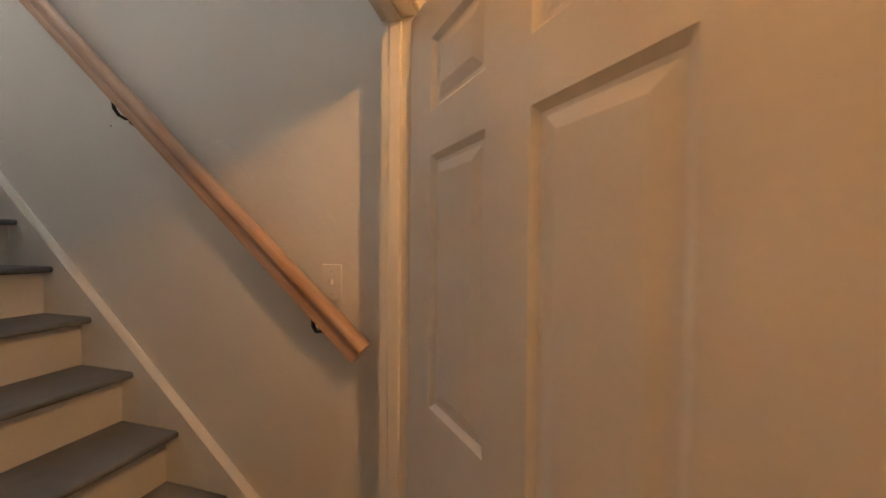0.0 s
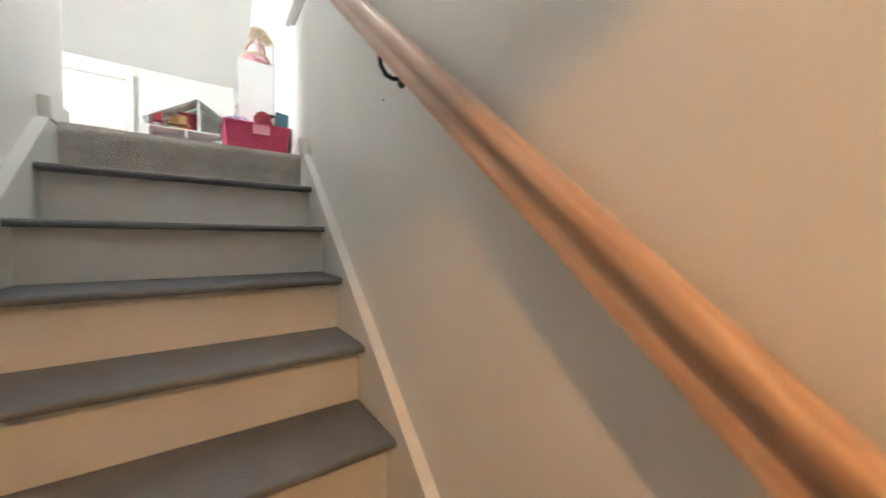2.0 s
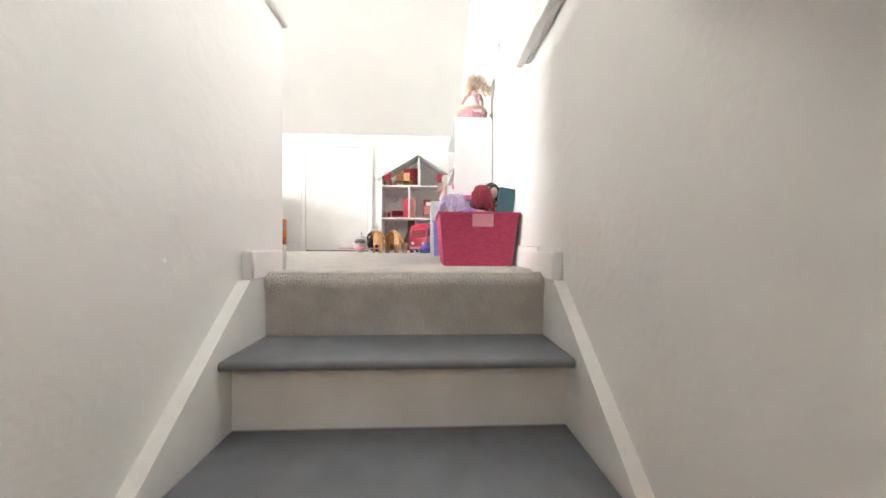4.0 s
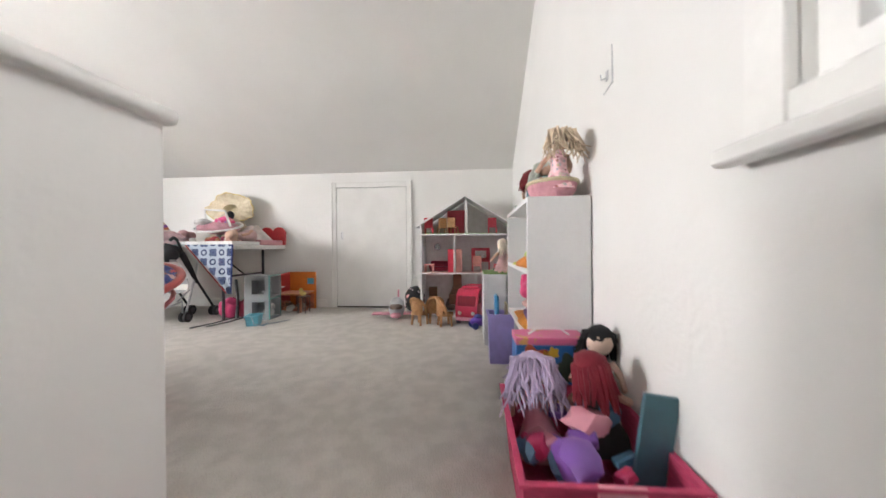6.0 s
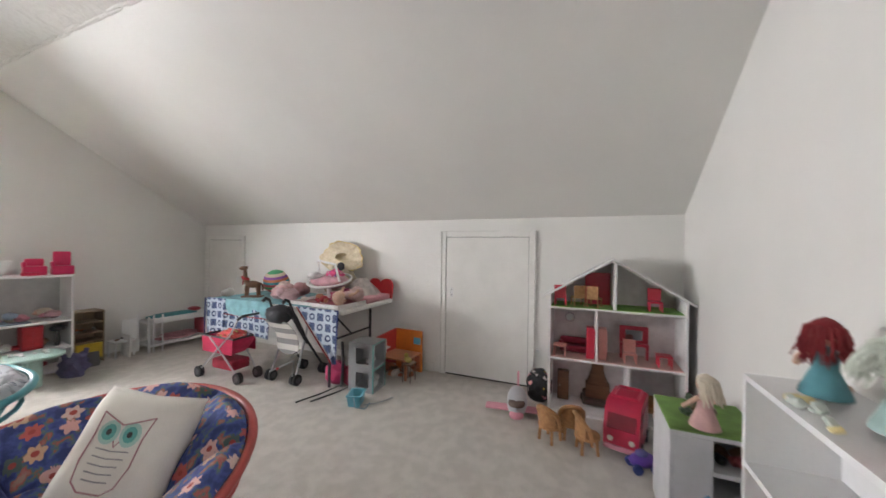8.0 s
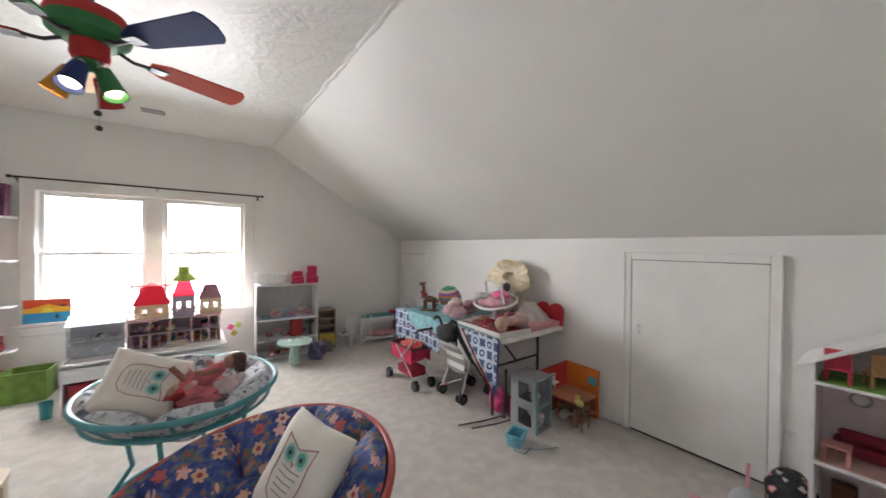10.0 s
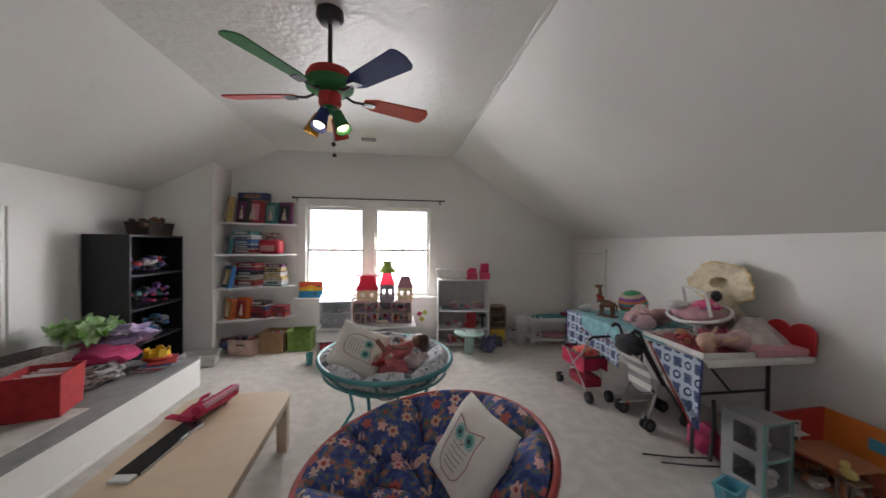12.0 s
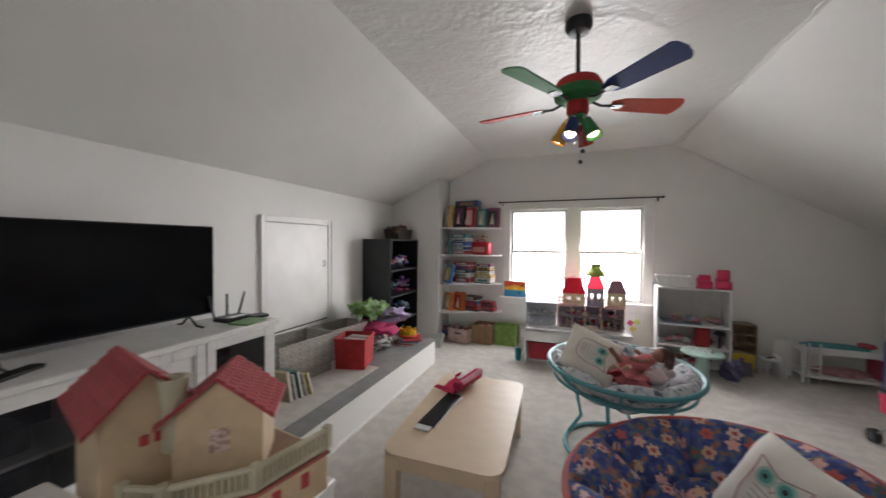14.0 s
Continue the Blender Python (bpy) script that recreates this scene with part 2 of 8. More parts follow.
setting("ceiling_slope_west", Mesh().prism([(XL, ZC), (XW, KW), (XW - 0.14, KW - 0.02), (XW - 0.14, KW + 0.14), (XL, ZC + 0.15)], -0.1, YN + 0.1), SLOPE, "white plastered sloping ceiling", "ceiling")
seam = Mesh()
rng = random.Random(4)
for k in range(95):
    y = 0.05 + k * 0.061
    seam.ball((XR - 0.004 + rng.uniform(-0.010, 0.010), y, ZC - 0.004 + rng.uniform(-0.002, 0.002)), 0.1, (0.09 + rng.uniform(0, 0.08), 0.8 + rng.uniform(0, 0.5), 0.045 + rng.uniform(0, 0.04)), 2, lump=0.4, seed=k)
setting("trim_ceiling_seam", seam, CEIL, "lumpy plaster seam along the ceiling bend", "trim")

# stairwell walls, doorway and lower hall
half = thing("half_wall", "white half wall with rounded cap beside the stairs", "half wall", kind="structure")
part("wall", Mesh().prism([(-3.05, HF), (-0.645, HF), (-0.645, 0.888), (-1.76, 0.888), (-1.76, 0.64), (-3.05, 0.64)], 0.94, 1.04), WALL, half)
part("cap", Mesh().box(-1.77, -0.628, 0.922, 1.052, 0.888, 0.914, 0.010, seg=3), TRIM, half, "white painted cap board")
DH = 0.11
doorwall = Mesh().box(-3.14, -3.055, 0.0, 0.12, HF, 2.4).box(-3.14, -3.055, 0.94, 1.3, HF, 2.4).box(-3.14, -3.055, 0.12, 0.94, DH + 0.02, 2.4)
setting("wall_stair_foot", doorwall, WALL, "white wall with the stair doorway", "wall")
jamb = thing("door_frame_1", "white painted door frame at the foot of the stairs", "door frame", kind="structure")
part("jamb", Mesh().box(-3.145, -3.05, 0.12, 0.14, HF, DH), TRIM, jamb)
part("jamb", Mesh().box(-3.145, -3.05, 0.92, 0.94, HF, DH), TRIM, jamb)
part("head", Mesh().box(-3.145, -3.05, 0.12, 0.94, DH, DH + 0.022), TRIM, jamb)
part("stop", Mesh().box(-3.108, -3.075, 0.14, 0.151, HF, DH - 0.012, 0.003).box(-3.108, -3.075, 0.909, 0.92, HF, DH - 0.012, 0.003).box(-3.108, -3.075, 0.14, 0.92, DH - 0.012, DH, 0.003), TRIM, jamb)
part("casing", Mesh().box(-3.158, -3.142, 0.05, 0.125, HF, DH + 0.08, 0.004).box(-3.158, -3.142, 0.935, 1.01, HF, DH + 0.08, 0.004).box(-3.158, -3.142, 0.125, 0.935, DH + 0.007, DH + 0.08, 0.004), TRIM, jamb)
setting("hall_floor", Mesh().box(-5.4, -2.6, -0.3, 2.6, HF - 0.1, HF), surface("hall_floorboards", (0.35, 0.2, 0.1), (0.28, 0.15, 0.07), 5, 0.4, stretch=(1, 10, 1)), "brown wooden hall floor", "floor")
setting("hall_wall_south", Mesh().box(-5.4, -3.14, -0.35, -0.2, HF, 0.5), WALL, "plain painted hall wall", "wall")
setting("hall_wall_west", Mesh().box(-5.5, -5.4, -0.35, 2.7, HF, 0.5), WALL, "plain painted hall wall", "wall")
setting("hall_wall_north", Mesh().box(-5.4, -3.12, 2.6, 2.7, HF, 0.5), WALL, "plain painted hall wall", "wall")
setting("hall_wall_east", Mesh().box(-3.14, -3.0, 1.3, 2.7, HF, 0.5).box(-3.14, -3.0, -0.35, -0.15, HF, 0.5), WALL, "plain painted hall wall", "wall")
setting("hall_ceiling", Mesh().box(-5.5, -3.14, -0.35, 2.7, 0.46, 0.56), WALL, "plain white hall ceiling", "ceiling")

# stairs
RISE, RUN = 0.196, 0.2226
stairs = thing("stairs", "steep grey-painted wooden stairs with white risers", "stairs", kind="structure")
edge = [(0.0, -0.024)] + [(-0.013 - 0.012 * math.sin(a), -0.012 - 0.012 * math.cos(a)) for a in (0.0, 0.5, 1.0, 1.57, 2.1, 2.6, 3.14)] + [(0.0, 0.0)]
for i in range(1, 10):
    x, z = -1.085 - (i - 1) * RUN, -RISE * i
    depth = 0.265 if i == 1 else RUN + 0.065
    tread = Mesh()
    tread.prism([(x + 0.025, z - 0.024)] + [(x + 0.025 + a, z + b) for a, b in edge[1:-1]] + [(x + depth, z), (x + depth, z - 0.024)], 0.031, 0.909)
    part("tread", tread, TREADP, stairs)
    part("riser", Mesh().box(x + 0.060, x + 0.076, 0.031, 0.909, z - RISE + 0.0005, z - 0.0235), TRIM, stairs)


def skirt(y0, y1):
    mb = Mesh()
    sl = RISE / RUN
    top = lambda x: -0.196 + (x + 1.085) * sl + 0.05
    mb.prism([(-2.97, HF), (-2.97, top(-2.97)), (-0.935, top(-0.935)), (-0.72, top(-0.935)), (-0.72, -0.21), (-0.83, -0.4), (-2.6, HF)], y0, y1)
    return mb


for y0, y1, edge_y, low in ((0.0, 0.028, (0.0, 0.034), 0.085), (0.912, 0.94, (0.906, 0.94), 0.045)):
    sk = thing("baseboard_stairs", "white stair skirt board with raised top edge", "baseboard", kind="structure")
    part("board", skirt(y0, y1), TRIM, sk)
    ln = Mesh()
    sl = RISE / RUN
    a, b = -2.97, -0.938
    za, zb = -0.196 + (a + 1.085) * sl + low, -0.196 + (b + 1.085) * sl + 0.04
    ln.prism([(a, za - 0.012), (b, zb - 0.012), (b, zb + 0.014), (a, za + 0.014)], *edge_y)
    part("edge_moulding", ln, TRIM, sk)
    part("end_block", Mesh().box(-0.922, -0.7205, edge_y[0], edge_y[1], -0.0125, 0.072, 0.004), TRIM, sk)

bb = Mesh().box(XE - 0.014, XE, 0.0, 1.10, 0, 0.09, 0.004).box(XE - 0.014, XE, 2.16, 4.95, 0, 0.09, 0.004)
bb.box(JX, XE - 0.015, YN - 0.014, YN, 0, 0.09, 0.004).box(-0.72, XE - 0.015, 0, 0.014, 0, 0.09, 0.004)
bb.box(-0.645, -0.632, 0.93, 1.05, 0, 0.09, 0.004)
setting("baseboard", bb, TRIM, "white painted baseboards", "baseboard")

# platform along the west wall
led = thing("platform", "long low white platform with grey top along the wall", "platform", kind="structure")
part("front", Mesh().box(XW, LX, 1.045, LY, 0, LZ - 0.012), WALL, led)
part("top", Mesh().box(XW, LX + 0.008, 1.045, LY + 0.006, LZ - 0.012, LZ, 0.003), surface("grey_platform_paint", (0.24, 0.235, 0.23), (0.19, 0.19, 0.185), 9, 0.7, bump=0.3, grain=150), led, "grey painted top")
part("carpet_piece", Mesh().box(XW + 0.01, LX - 0.15, 1.05, 3.45, LZ, LZ + 0.012, 0.004), CARPET, led, "beige carpet remnant")
part("kick_trim", Mesh().box(LX, LX + 0.012, 1.045, 3.9, 0, 0.03, 0.003), TRIM, led)
ZP = LZ + 0.012

# sky beyond the windows
for nm, y in (("backdrop_north", 30), ("backdrop_south", -30)):
    setting(nm, Mesh().box(-90, 90, y - 0.1, y + 0.1, -40, 70), GLOW, "bright overcast sky outside the window", "backdrop")
setting("ground", Mesh().box(-400, 400, -400, 400, -5.1, -5.0), surface("far_grass", (0.10, 0.12, 0.05), (0.07, 0.09, 0.04), 0.3, 0.95), "green ground far below the windows", "ground")

# ---- windows, doors ----
win = thing("window_1", "white double-hung twin window, daylight behind", "window", kind="structure")
y0, y1 = YN - 0.022, YN
part("casing", Mesh().box(WX0 - 0.11, WX0, y0, y1, WZ0 - 0.02, WZ1 + 0.12, 0.004), TRIM, win)
part("casing", Mesh().box(WX1, WX1 + 0.11, y0, y1, WZ0 - 0.02, WZ1 + 0.12, 0.004), TRIM, win)
part("casing", Mesh().box(WX0, WX1, y0, y1, WZ1, WZ1 + 0.12, 0.004), TRIM, win)
part("sill", Mesh().box(WX0 - 0.15, WX1 + 0.15, YN - 0.075, YN + 0.02, WZ0 - 0.035, WZ0 - 0.002, 0.006), TRIM, win)
part("apron", Mesh().box(WX0 - 0.11, WX1 + 0.11, y0, y1, WZ0 - 0.13, WZ0 - 0.037, 0.004), TRIM, win)
part("mullion", Mesh().box(-0.625, -0.465, y0 + 0.004, YN + 0.11, WZ0, WZ1, 0.004), TRIM, win)
MID = 1.375
for xa, xb in ((WX0, -0.625), (-0.465, WX1)):
    for za, zb, yo in ((WZ0, MID + 0.02, 0.05), (MID - 0.02, WZ1, 0.085)):
        sash = part("sash", Mesh().box(xa, xa + 0.035, YN + yo, YN + yo + 0.03, za, zb, 0.003).box(xb - 0.035, xb, YN + yo, YN + yo + 0.03, za, zb, 0.003).box(xa + 0.035, xb - 0.035, YN + yo, YN + yo + 0.03, za, za + 0.04, 0.003).box(xa + 0.035, xb - 0.035, YN + yo, YN + yo + 0.03, zb - 0.04, zb, 0.003), TRIM, win)
        pane = part("pane", Mesh().box(xa + 0.035, xb - 0.035, YN + yo + 0.012, YN + yo + 0.016, za + 0.04, zb - 0.04), GLASS, sash)
        pane.visible_shadow = False
    part("sash_lock", Mesh().box((xa + xb) / 2 - 0.03, (xa + xb) / 2 + 0.03, YN + 0.035, YN + 0.06, MID + 0.02, MID + 0.032, 0.003), STEEL, win, "small metal sash lock")

rod = thing("curtain_rod", "thin black metal curtain rod with no curtain", "curtain rod")
part("rod", Mesh().cone((-1.59, 5.755, 2.117), (0.545, 5.755, 2.117), 0.009), BLACKM, rod)
for x in (-1.59, 0.545):
    part("finial", Mesh().ball((x, 5.755, 2.117), 0.018), BLACKM, rod)
for x in (-1.55, -0.52, 0.505):
    part("bracket", Mesh().tube([(x, YN, 2.10), (x, 5.79, 2.098), (x, 5.755, 2.108)], 0.006).box(x - 0.012, x + 0.012, YN - 0.004, YN, 2.07, 2.13), BLACKM, rod)

swin = thing("window_2", "white framed window with plain grey panes", "window", kind="structure")
part("casing", Mesh().box(SX1, SX1 + 0.075, 0, 0.02, SZ0 - 0.08, SZ1 + 0.08, 0.004).box(SX0 - 0.075, SX0, 0, 0.02, SZ0 - 0.08, SZ1 + 0.08, 0.004).box(SX0, SX1, 0, 0.02, SZ1, SZ1 + 0.08, 0.004).box(SX0, SX1, 0, 0.02, SZ0 - 0.08, SZ0, 0.004), TRIM, swin)
part("frame", Mesh().box(SX0, SX0 + 0.05, -0.10, -0.02, SZ0, SZ1).box(SX1 - 0.05, SX1, -0.10, -0.02, SZ0, SZ1).box(SX0 + 0.05, SX1 - 0.05, -0.10, -0.02, SZ0, SZ0 + 0.05).box(SX0 + 0.05, SX1 - 0.05, -0.10, -0.02, SZ1 - 0.05, SZ1), TRIM, swin)
# added grey panel keeps the glowing backdrop out of these panes
slat = surface("grey_pane_cover", (0.42, 0.43, 0.45), rough=0.5)
part("pane_cover", Mesh().box(SX0 + 0.052, SX1 - 0.052, -0.052, -0.049, SZ0 + 0.052, SZ1 - 0.052), slat, swin, "flat grey panel added over the glass to block the backdrop")
part("muntin", Mesh().box((SX0 + SX1) / 2 - 0.012, (SX0 + SX1) / 2 + 0.012, -0.047, -0.025, SZ0 + 0.05, SZ1 - 0.05, 0.003), TRIM, swin)
part("sill", Mesh().box(SX0 - 0.10, SX1 + 0.10, 0.0205, 0.055, SZ0 - 0.085, SZ0 - 0.055, 0.006), TRIM, swin)
part("pane", Mesh().box(SX0 + 0.05, SX1 - 0.05, -0.085, -0.080, SZ0 + 0.05, SZ1 - 0.05), GLASS, swin).visible_shadow = False


def flat_door(name, label, x, ya, yb, za, zb, face, knob_y, trim_bottom=False):
    """A plain slab door in a trim on a wall at x; face is the way into the room along x."""
    d = thing(name, label, "door", kind="structure")
    f = lambda a, b: (min(x + a * face, x + b * face), max(x + a * face, x + b * face))
    part("slab", Mesh().box(*f(0.0, 0.012), ya + 0.004, yb - 0.004, za + 0.016, zb - 0.004, 0.002), DOORP, d)
    # near-black sheet behind the slab paints the shadow in the slit
    part("gap", Mesh().box(*f(0.0, 0.004), ya, yb, za, zb), surface("gap_shadow_black", (0.03, 0.03, 0.03)), d, "near-black sheet painting the shadow round the slab")
    w = 0.058
    part("trim", Mesh().box(*f(0, 0.02), ya - w, ya, za, zb + w, 0.004), TRIM, d)
    part("trim", Mesh().box(*f(0, 0.02), yb, yb + w, za, zb + w, 0.004), TRIM, d)
    part("trim", Mesh().box(*f(0, 0.02), ya, yb, zb, zb + w, 0.004), TRIM, d)
    part("trim", Mesh().box(*f(0.02, 0.032), ya - w, ya - w + 0.014, za, zb + w, 0.003).box(*f(0.02, 0.032), yb + w - 0.014, yb + w, za, zb + w, 0.003), TRIM, d)
    if trim_bottom:
        part("trim", Mesh().box(*f(0, 0.02), ya, yb, za - w, za, 0.004), TRIM, d)
    kz = za + 0.60 * (zb - za)
    h = part("handle", Mesh().box(*f(0.012, 0.018), knob_y - 0.016, knob_y + 0.016, kz - 0.045, kz + 0.045, 0.004), WHITE, d, "white painted latch")
    part("loop", Mesh().tube([(x + 0.018 * face, knob_y, kz - 0.03), (x + 0.04 * face, knob_y, kz - 0.02), (x + 0.04 * face, knob_y, kz + 0.02), (x + 0.018 * face, knob_y, kz + 0.03)], 0.006), WHITE, h)
    return d


flat_door("door_2", "white painted low closet door in the knee wall", XE, 1.205, 2.035, 0.0, 1.395, -1, 1.97)
flat_door("door_3", "small white closet door near the window corner", XE, 5.06, 5.74, 0.0, 1.36, -1, 5.12)
flat_door("door_4", "white hatch door in the wall above the platform", XW, 2.945, 3.80, 0.62, 1.685, 1, 3.73, True)

# six-panel door at the foot of the stairs
leaf = thing("door_1", "open white six-panel door lit by warm hall light", "door", pose(-3.1656, 0.136, HF + 0.012, 0, 0, 133), kind="structure")
W, H = 0.76, 2.03
cols = ((0.115, 0.325), (0.435, 0.645))
rows_ = ((0.24, 0.88), (1.097, 1.668), (1.768, 1.93))
mb = Mesh()
for xa, xb in ((0, 0.115), (0.325, 0.435), (0.645, W)):
    mb.box(xa, xb, -0.035, 0.0, 0, H)
for xa, xb in cols:
    for za, zb in ((0, 0.24), (0.88, 1.097), (1.668, 1.768), (1.93, H)):
        mb.box(xa, xb, -0.035, 0.0, za, zb)
part("stiles", mb, DOORP, leaf)
for xa, xb in cols:
    for za, zb in rows_:
        pn = Mesh()
        for s0, s1 in ((-0.035, -1), (0.0, 1)):
            rings = []
            for inset, dep in ((0, 0), (0.012, 0.010), (0.020, 0.010), (0.045, 0.002)):
                yy = s0 - s1 * dep
                rings.append([pn.bm.verts.new(p) for p in ((xa + inset, yy, za + inset), (xb - inset, yy, za + inset), (xb - inset, yy, zb - inset), (xa + inset, yy, zb - inset))])
            for r0, r1 in zip(rings, rings[1:]):
                for j in range(4):
                    pn.bm.faces.new((r0[j], r0[(j + 1) % 4], r1[(j + 1) % 4], r1[j]))
            pn.bm.faces.new(rings[-1])
        part("panel", pn, DOORP, leaf, smooth=0)
for z in (0.2, 1.0, 1.8):
    part("hinge", Mesh().cone((-0.004, 0.006, z - 0.045), (-0.004, 0.006, z + 0.045), 0.007), STEEL, leaf, "small metal hinge")
kn = part("knob", Mesh().lathe([(0.0, 0.06), (0.02, 0.058), (0.027, 0.045), (0.02, 0.03), (0.009, 0.022), (0.009, 0.006), (0.03, 0.004), (0.03, 0)], 16, m=pose(0.69, 0.0, 0.93, -90)), surface("aged_brass", (0.5, 0.33, 0.14), rough=0.3, metal=1.0), leaf, "aged brass knob")

# handrail
rail = thing("handrail", "orange stained wooden handrail on black wall brackets", "handrail")
sl = 0.885
p0, p1 = V((-2.955, 0.070, -0.808)), V((-1.42, 0.070, -0.808 + 1.535 * sl))
m = Matrix.Translation(p0) @ Matrix.Rotation(-math.atan(sl), 4, "Y")
prof = [(-0.018, -0.032), (0.018, -0.032), (0.020, -0.018), (0.013, -0.008), (0.015, 0.002), (0.026, 0.010), (0.027, 0.024), (0.018, 0.036), (0, 0.040), (-0.018, 0.036), (-0.027, 0.024), (-0.026, 0.010), (-0.015, 0.002), (-0.013, -0.008), (-0.020, -0.018)]
mb = Mesh().prism(prof, 0, (p1 - p0).length, "x")
part("rail", mb, OAK, rail, smooth=50).matrix_local = m
for x in (-2.79, -1.945):
    zr = -0.808 + (x + 2.955) * sl - 0.03
    br = part("bracket", Mesh().tube([(x, 0.004, zr - 0.062), (x, 0.030, zr - 0.072), (x, 0.052, zr - 0.066), (x, 0.066, zr - 0.046), (x, 0.070, zr - 0.012)], 0.0062, 10).box(-0.035, 0.035, -0.012, 0.012, -0.003, 0.003, m=Matrix.Translation((x, 0.070, zr - 0.010)) @ Matrix.Rotation(-math.atan(sl), 4, "Y")), BLACKM, rail, "black iron bracket")
    part("rose", Mesh().lathe([(0, 0.012), (0.016, 0.011), (0.024, 0.006), (0.027, 0)], 18, m=pose(x, 0.0005, zr - 0.062, -90)), BLACKM, br)

sw = thing("light_switch", "white toggle light switch plate on the stair wall", "light switch")
part("plate", Mesh().box(-2.851, -2.779, 0, 0.006, -0.666, -0.548, 0.003), TRIM, sw)
part("toggle", Mesh().box(-2.820, -2.810, 0.004, 0.018, -0.615, -0.594, 0.002), TRIM, sw)
for z in (-0.645, -0.569):
    part("screw", Mesh().ball((-2.815, 0.006, z), 0.0035, (1, 0.5, 1), 1), STEEL, sw)
solid("wall_nail", Mesh().ball((-1.82, 0.001, -0.023), 0.0035, (1, 0.8, 1), 1), BLACKM, "dark nail hole plug in the stair wall", "nail")

hk = thing("wall_hook", "small metal wall hook with a thin wire", "hook")
part("hook", Mesh().box(0.012, 0.030, 0, 0.004, 1.235, 1.27, 0.002).tube([(0.021, 0.004, 1.245), (0.021, 0.02, 1.24), (0.021, 0.022, 1.255)], 0.003, 6), STEEL, hk)
part("wire", Mesh().tube([(-0.025, 0.004, 1.33), (-0.027, 0.004, 1.21), (0.045, 0.004, 1.20)], 0.0022, 6), STEEL, hk)
ol = thing("wall_outlet", "white wall outlet with plug by the closet door", "outlet")
part("plate", Mesh().box(XE - 0.006, XE, 1.085, 1.155, 0.27, 0.385, 0.002), TRIM, ol)
part("plug", Mesh().box(XE - 0.03, XE - 0.006, 1.105, 1.135, 0.34, 0.37, 0.004), WHITE, ol)
vt = thing("ceiling_vent", "small metal slatted ceiling vent", "vent")
part("frame", Mesh().box(-0.60, -0.42, 5.10, 5.22, ZC - 0.008, ZC, 0.002), surface("vent_grey", (0.3, 0.3, 0.3)), vt)
for k in range(5):
    part("slat", Mesh().box(-0.59, -0.43, 5.112 + k * 0.021, 5.122 + k * 0.021, ZC - 0.013, ZC - 0.008), surface("vent_slat", (0.5, 0.5, 0.5)), vt)

# ---- ceiling fan ----
RED, GREEN, BLUE, YEL, ORG = plastic(0.44, 0.022, 0.02, 0.7), plastic(0.03, 0.18, 0.05, 0.7), plastic(0.012, 0.03, 0.15, 0.7), plastic(0.56, 0.27, 0.02, 0.7), plastic(0.60, 0.06, 0.018, 0.7)
fan = thing("ceiling_fan", "five-blade multicoloured ceiling fan with four spotlights", "ceiling fan", pose(-0.55, 2.78, 0))
part("canopy", Mesh().lathe([(0.0, 2.80), (0.075, 2.80), (0.078, 2.765), (0.06, 2.735), (0.025, 2.725), (0.0, 2.725)], 24), BLACKM, fan)
part("downrod", Mesh().cone((0, 0, 2.45), (0, 0, 2.74), 0.013), BLACKM, fan)
part("motor_top", Mesh().lathe([(0.0, 2.475), (0.06, 2.473), (0.115, 2.455), (0.135, 2.42), (0.135, 2.40)], 28), RED, fan, "red motor cover")
part("motor_band", Mesh().lathe([(0.135, 2.40), (0.137, 2.385), (0.13, 2.355), (0.10, 2.335), (0.0, 2.33)], 28), GREEN, fan, "green motor band")
part("switch_housing", Mesh().lathe([(0.0, 2.33), (0.062, 2.33), (0.064, 2.275), (0.055, 2.255), (0.0, 2.25)], 24), RED, fan)
part("fitter", Mesh().lathe([(0.0, 2.255), (0.045, 2.253), (0.05, 2.235), (0.02, 2.215), (0, 2.21)], 20), GREEN, fan)
for ang, col in ((-48, BLUE), (24, ORG), (96, YEL), (168, RED), (240, GREEN)):
    b = Mesh()
    n = 40
    lo, hi = [], []
    for i in range(n + 1):
        u = i / n
        x = 0.20 + 0.43 * u
        w = (0.052 + 0.020 * u) * (1 if u < 0.9 else math.sqrt(max(0, 1 - ((u - 0.9) / 0.1) ** 2)) * 0.999 + 0.02)
        w *= min(1, 0.55 + 3 * u)
        lo.append((x, -w))
        hi.append((x, w))
    b.prism(lo + hi[::-1], -0.004, 0.004, "z")
    b._put(list(b.bm.verts), pose(0, 0, 2.325, 0, 0, ang) @ pose(0, 0, 0, -14))
    bl = part("blade", b, col, fan)
    ir = Mesh().tube([(0.09, 0, 2.335), (0.14, 0, 2.315), (0.19, 0, 2.318), (0.25, 0, 2.321)], 0.008, 8).box(0.20, 0.27, -0.03, 0.03, 2.313, 2.319, 0.002)
    ir._put(list(ir.bm.verts), pose(0, 0, 0, 0, 0, ang))
    part("blade_iron", ir, BLACKM, bl)
BULB, nt, bs = nodes_of("lit_bulb")
bs.inputs["Emission Color"].default_value, bs.inputs["Emission Strength"].default_value = (1.0, 0.78, 0.5, 1), 9.0
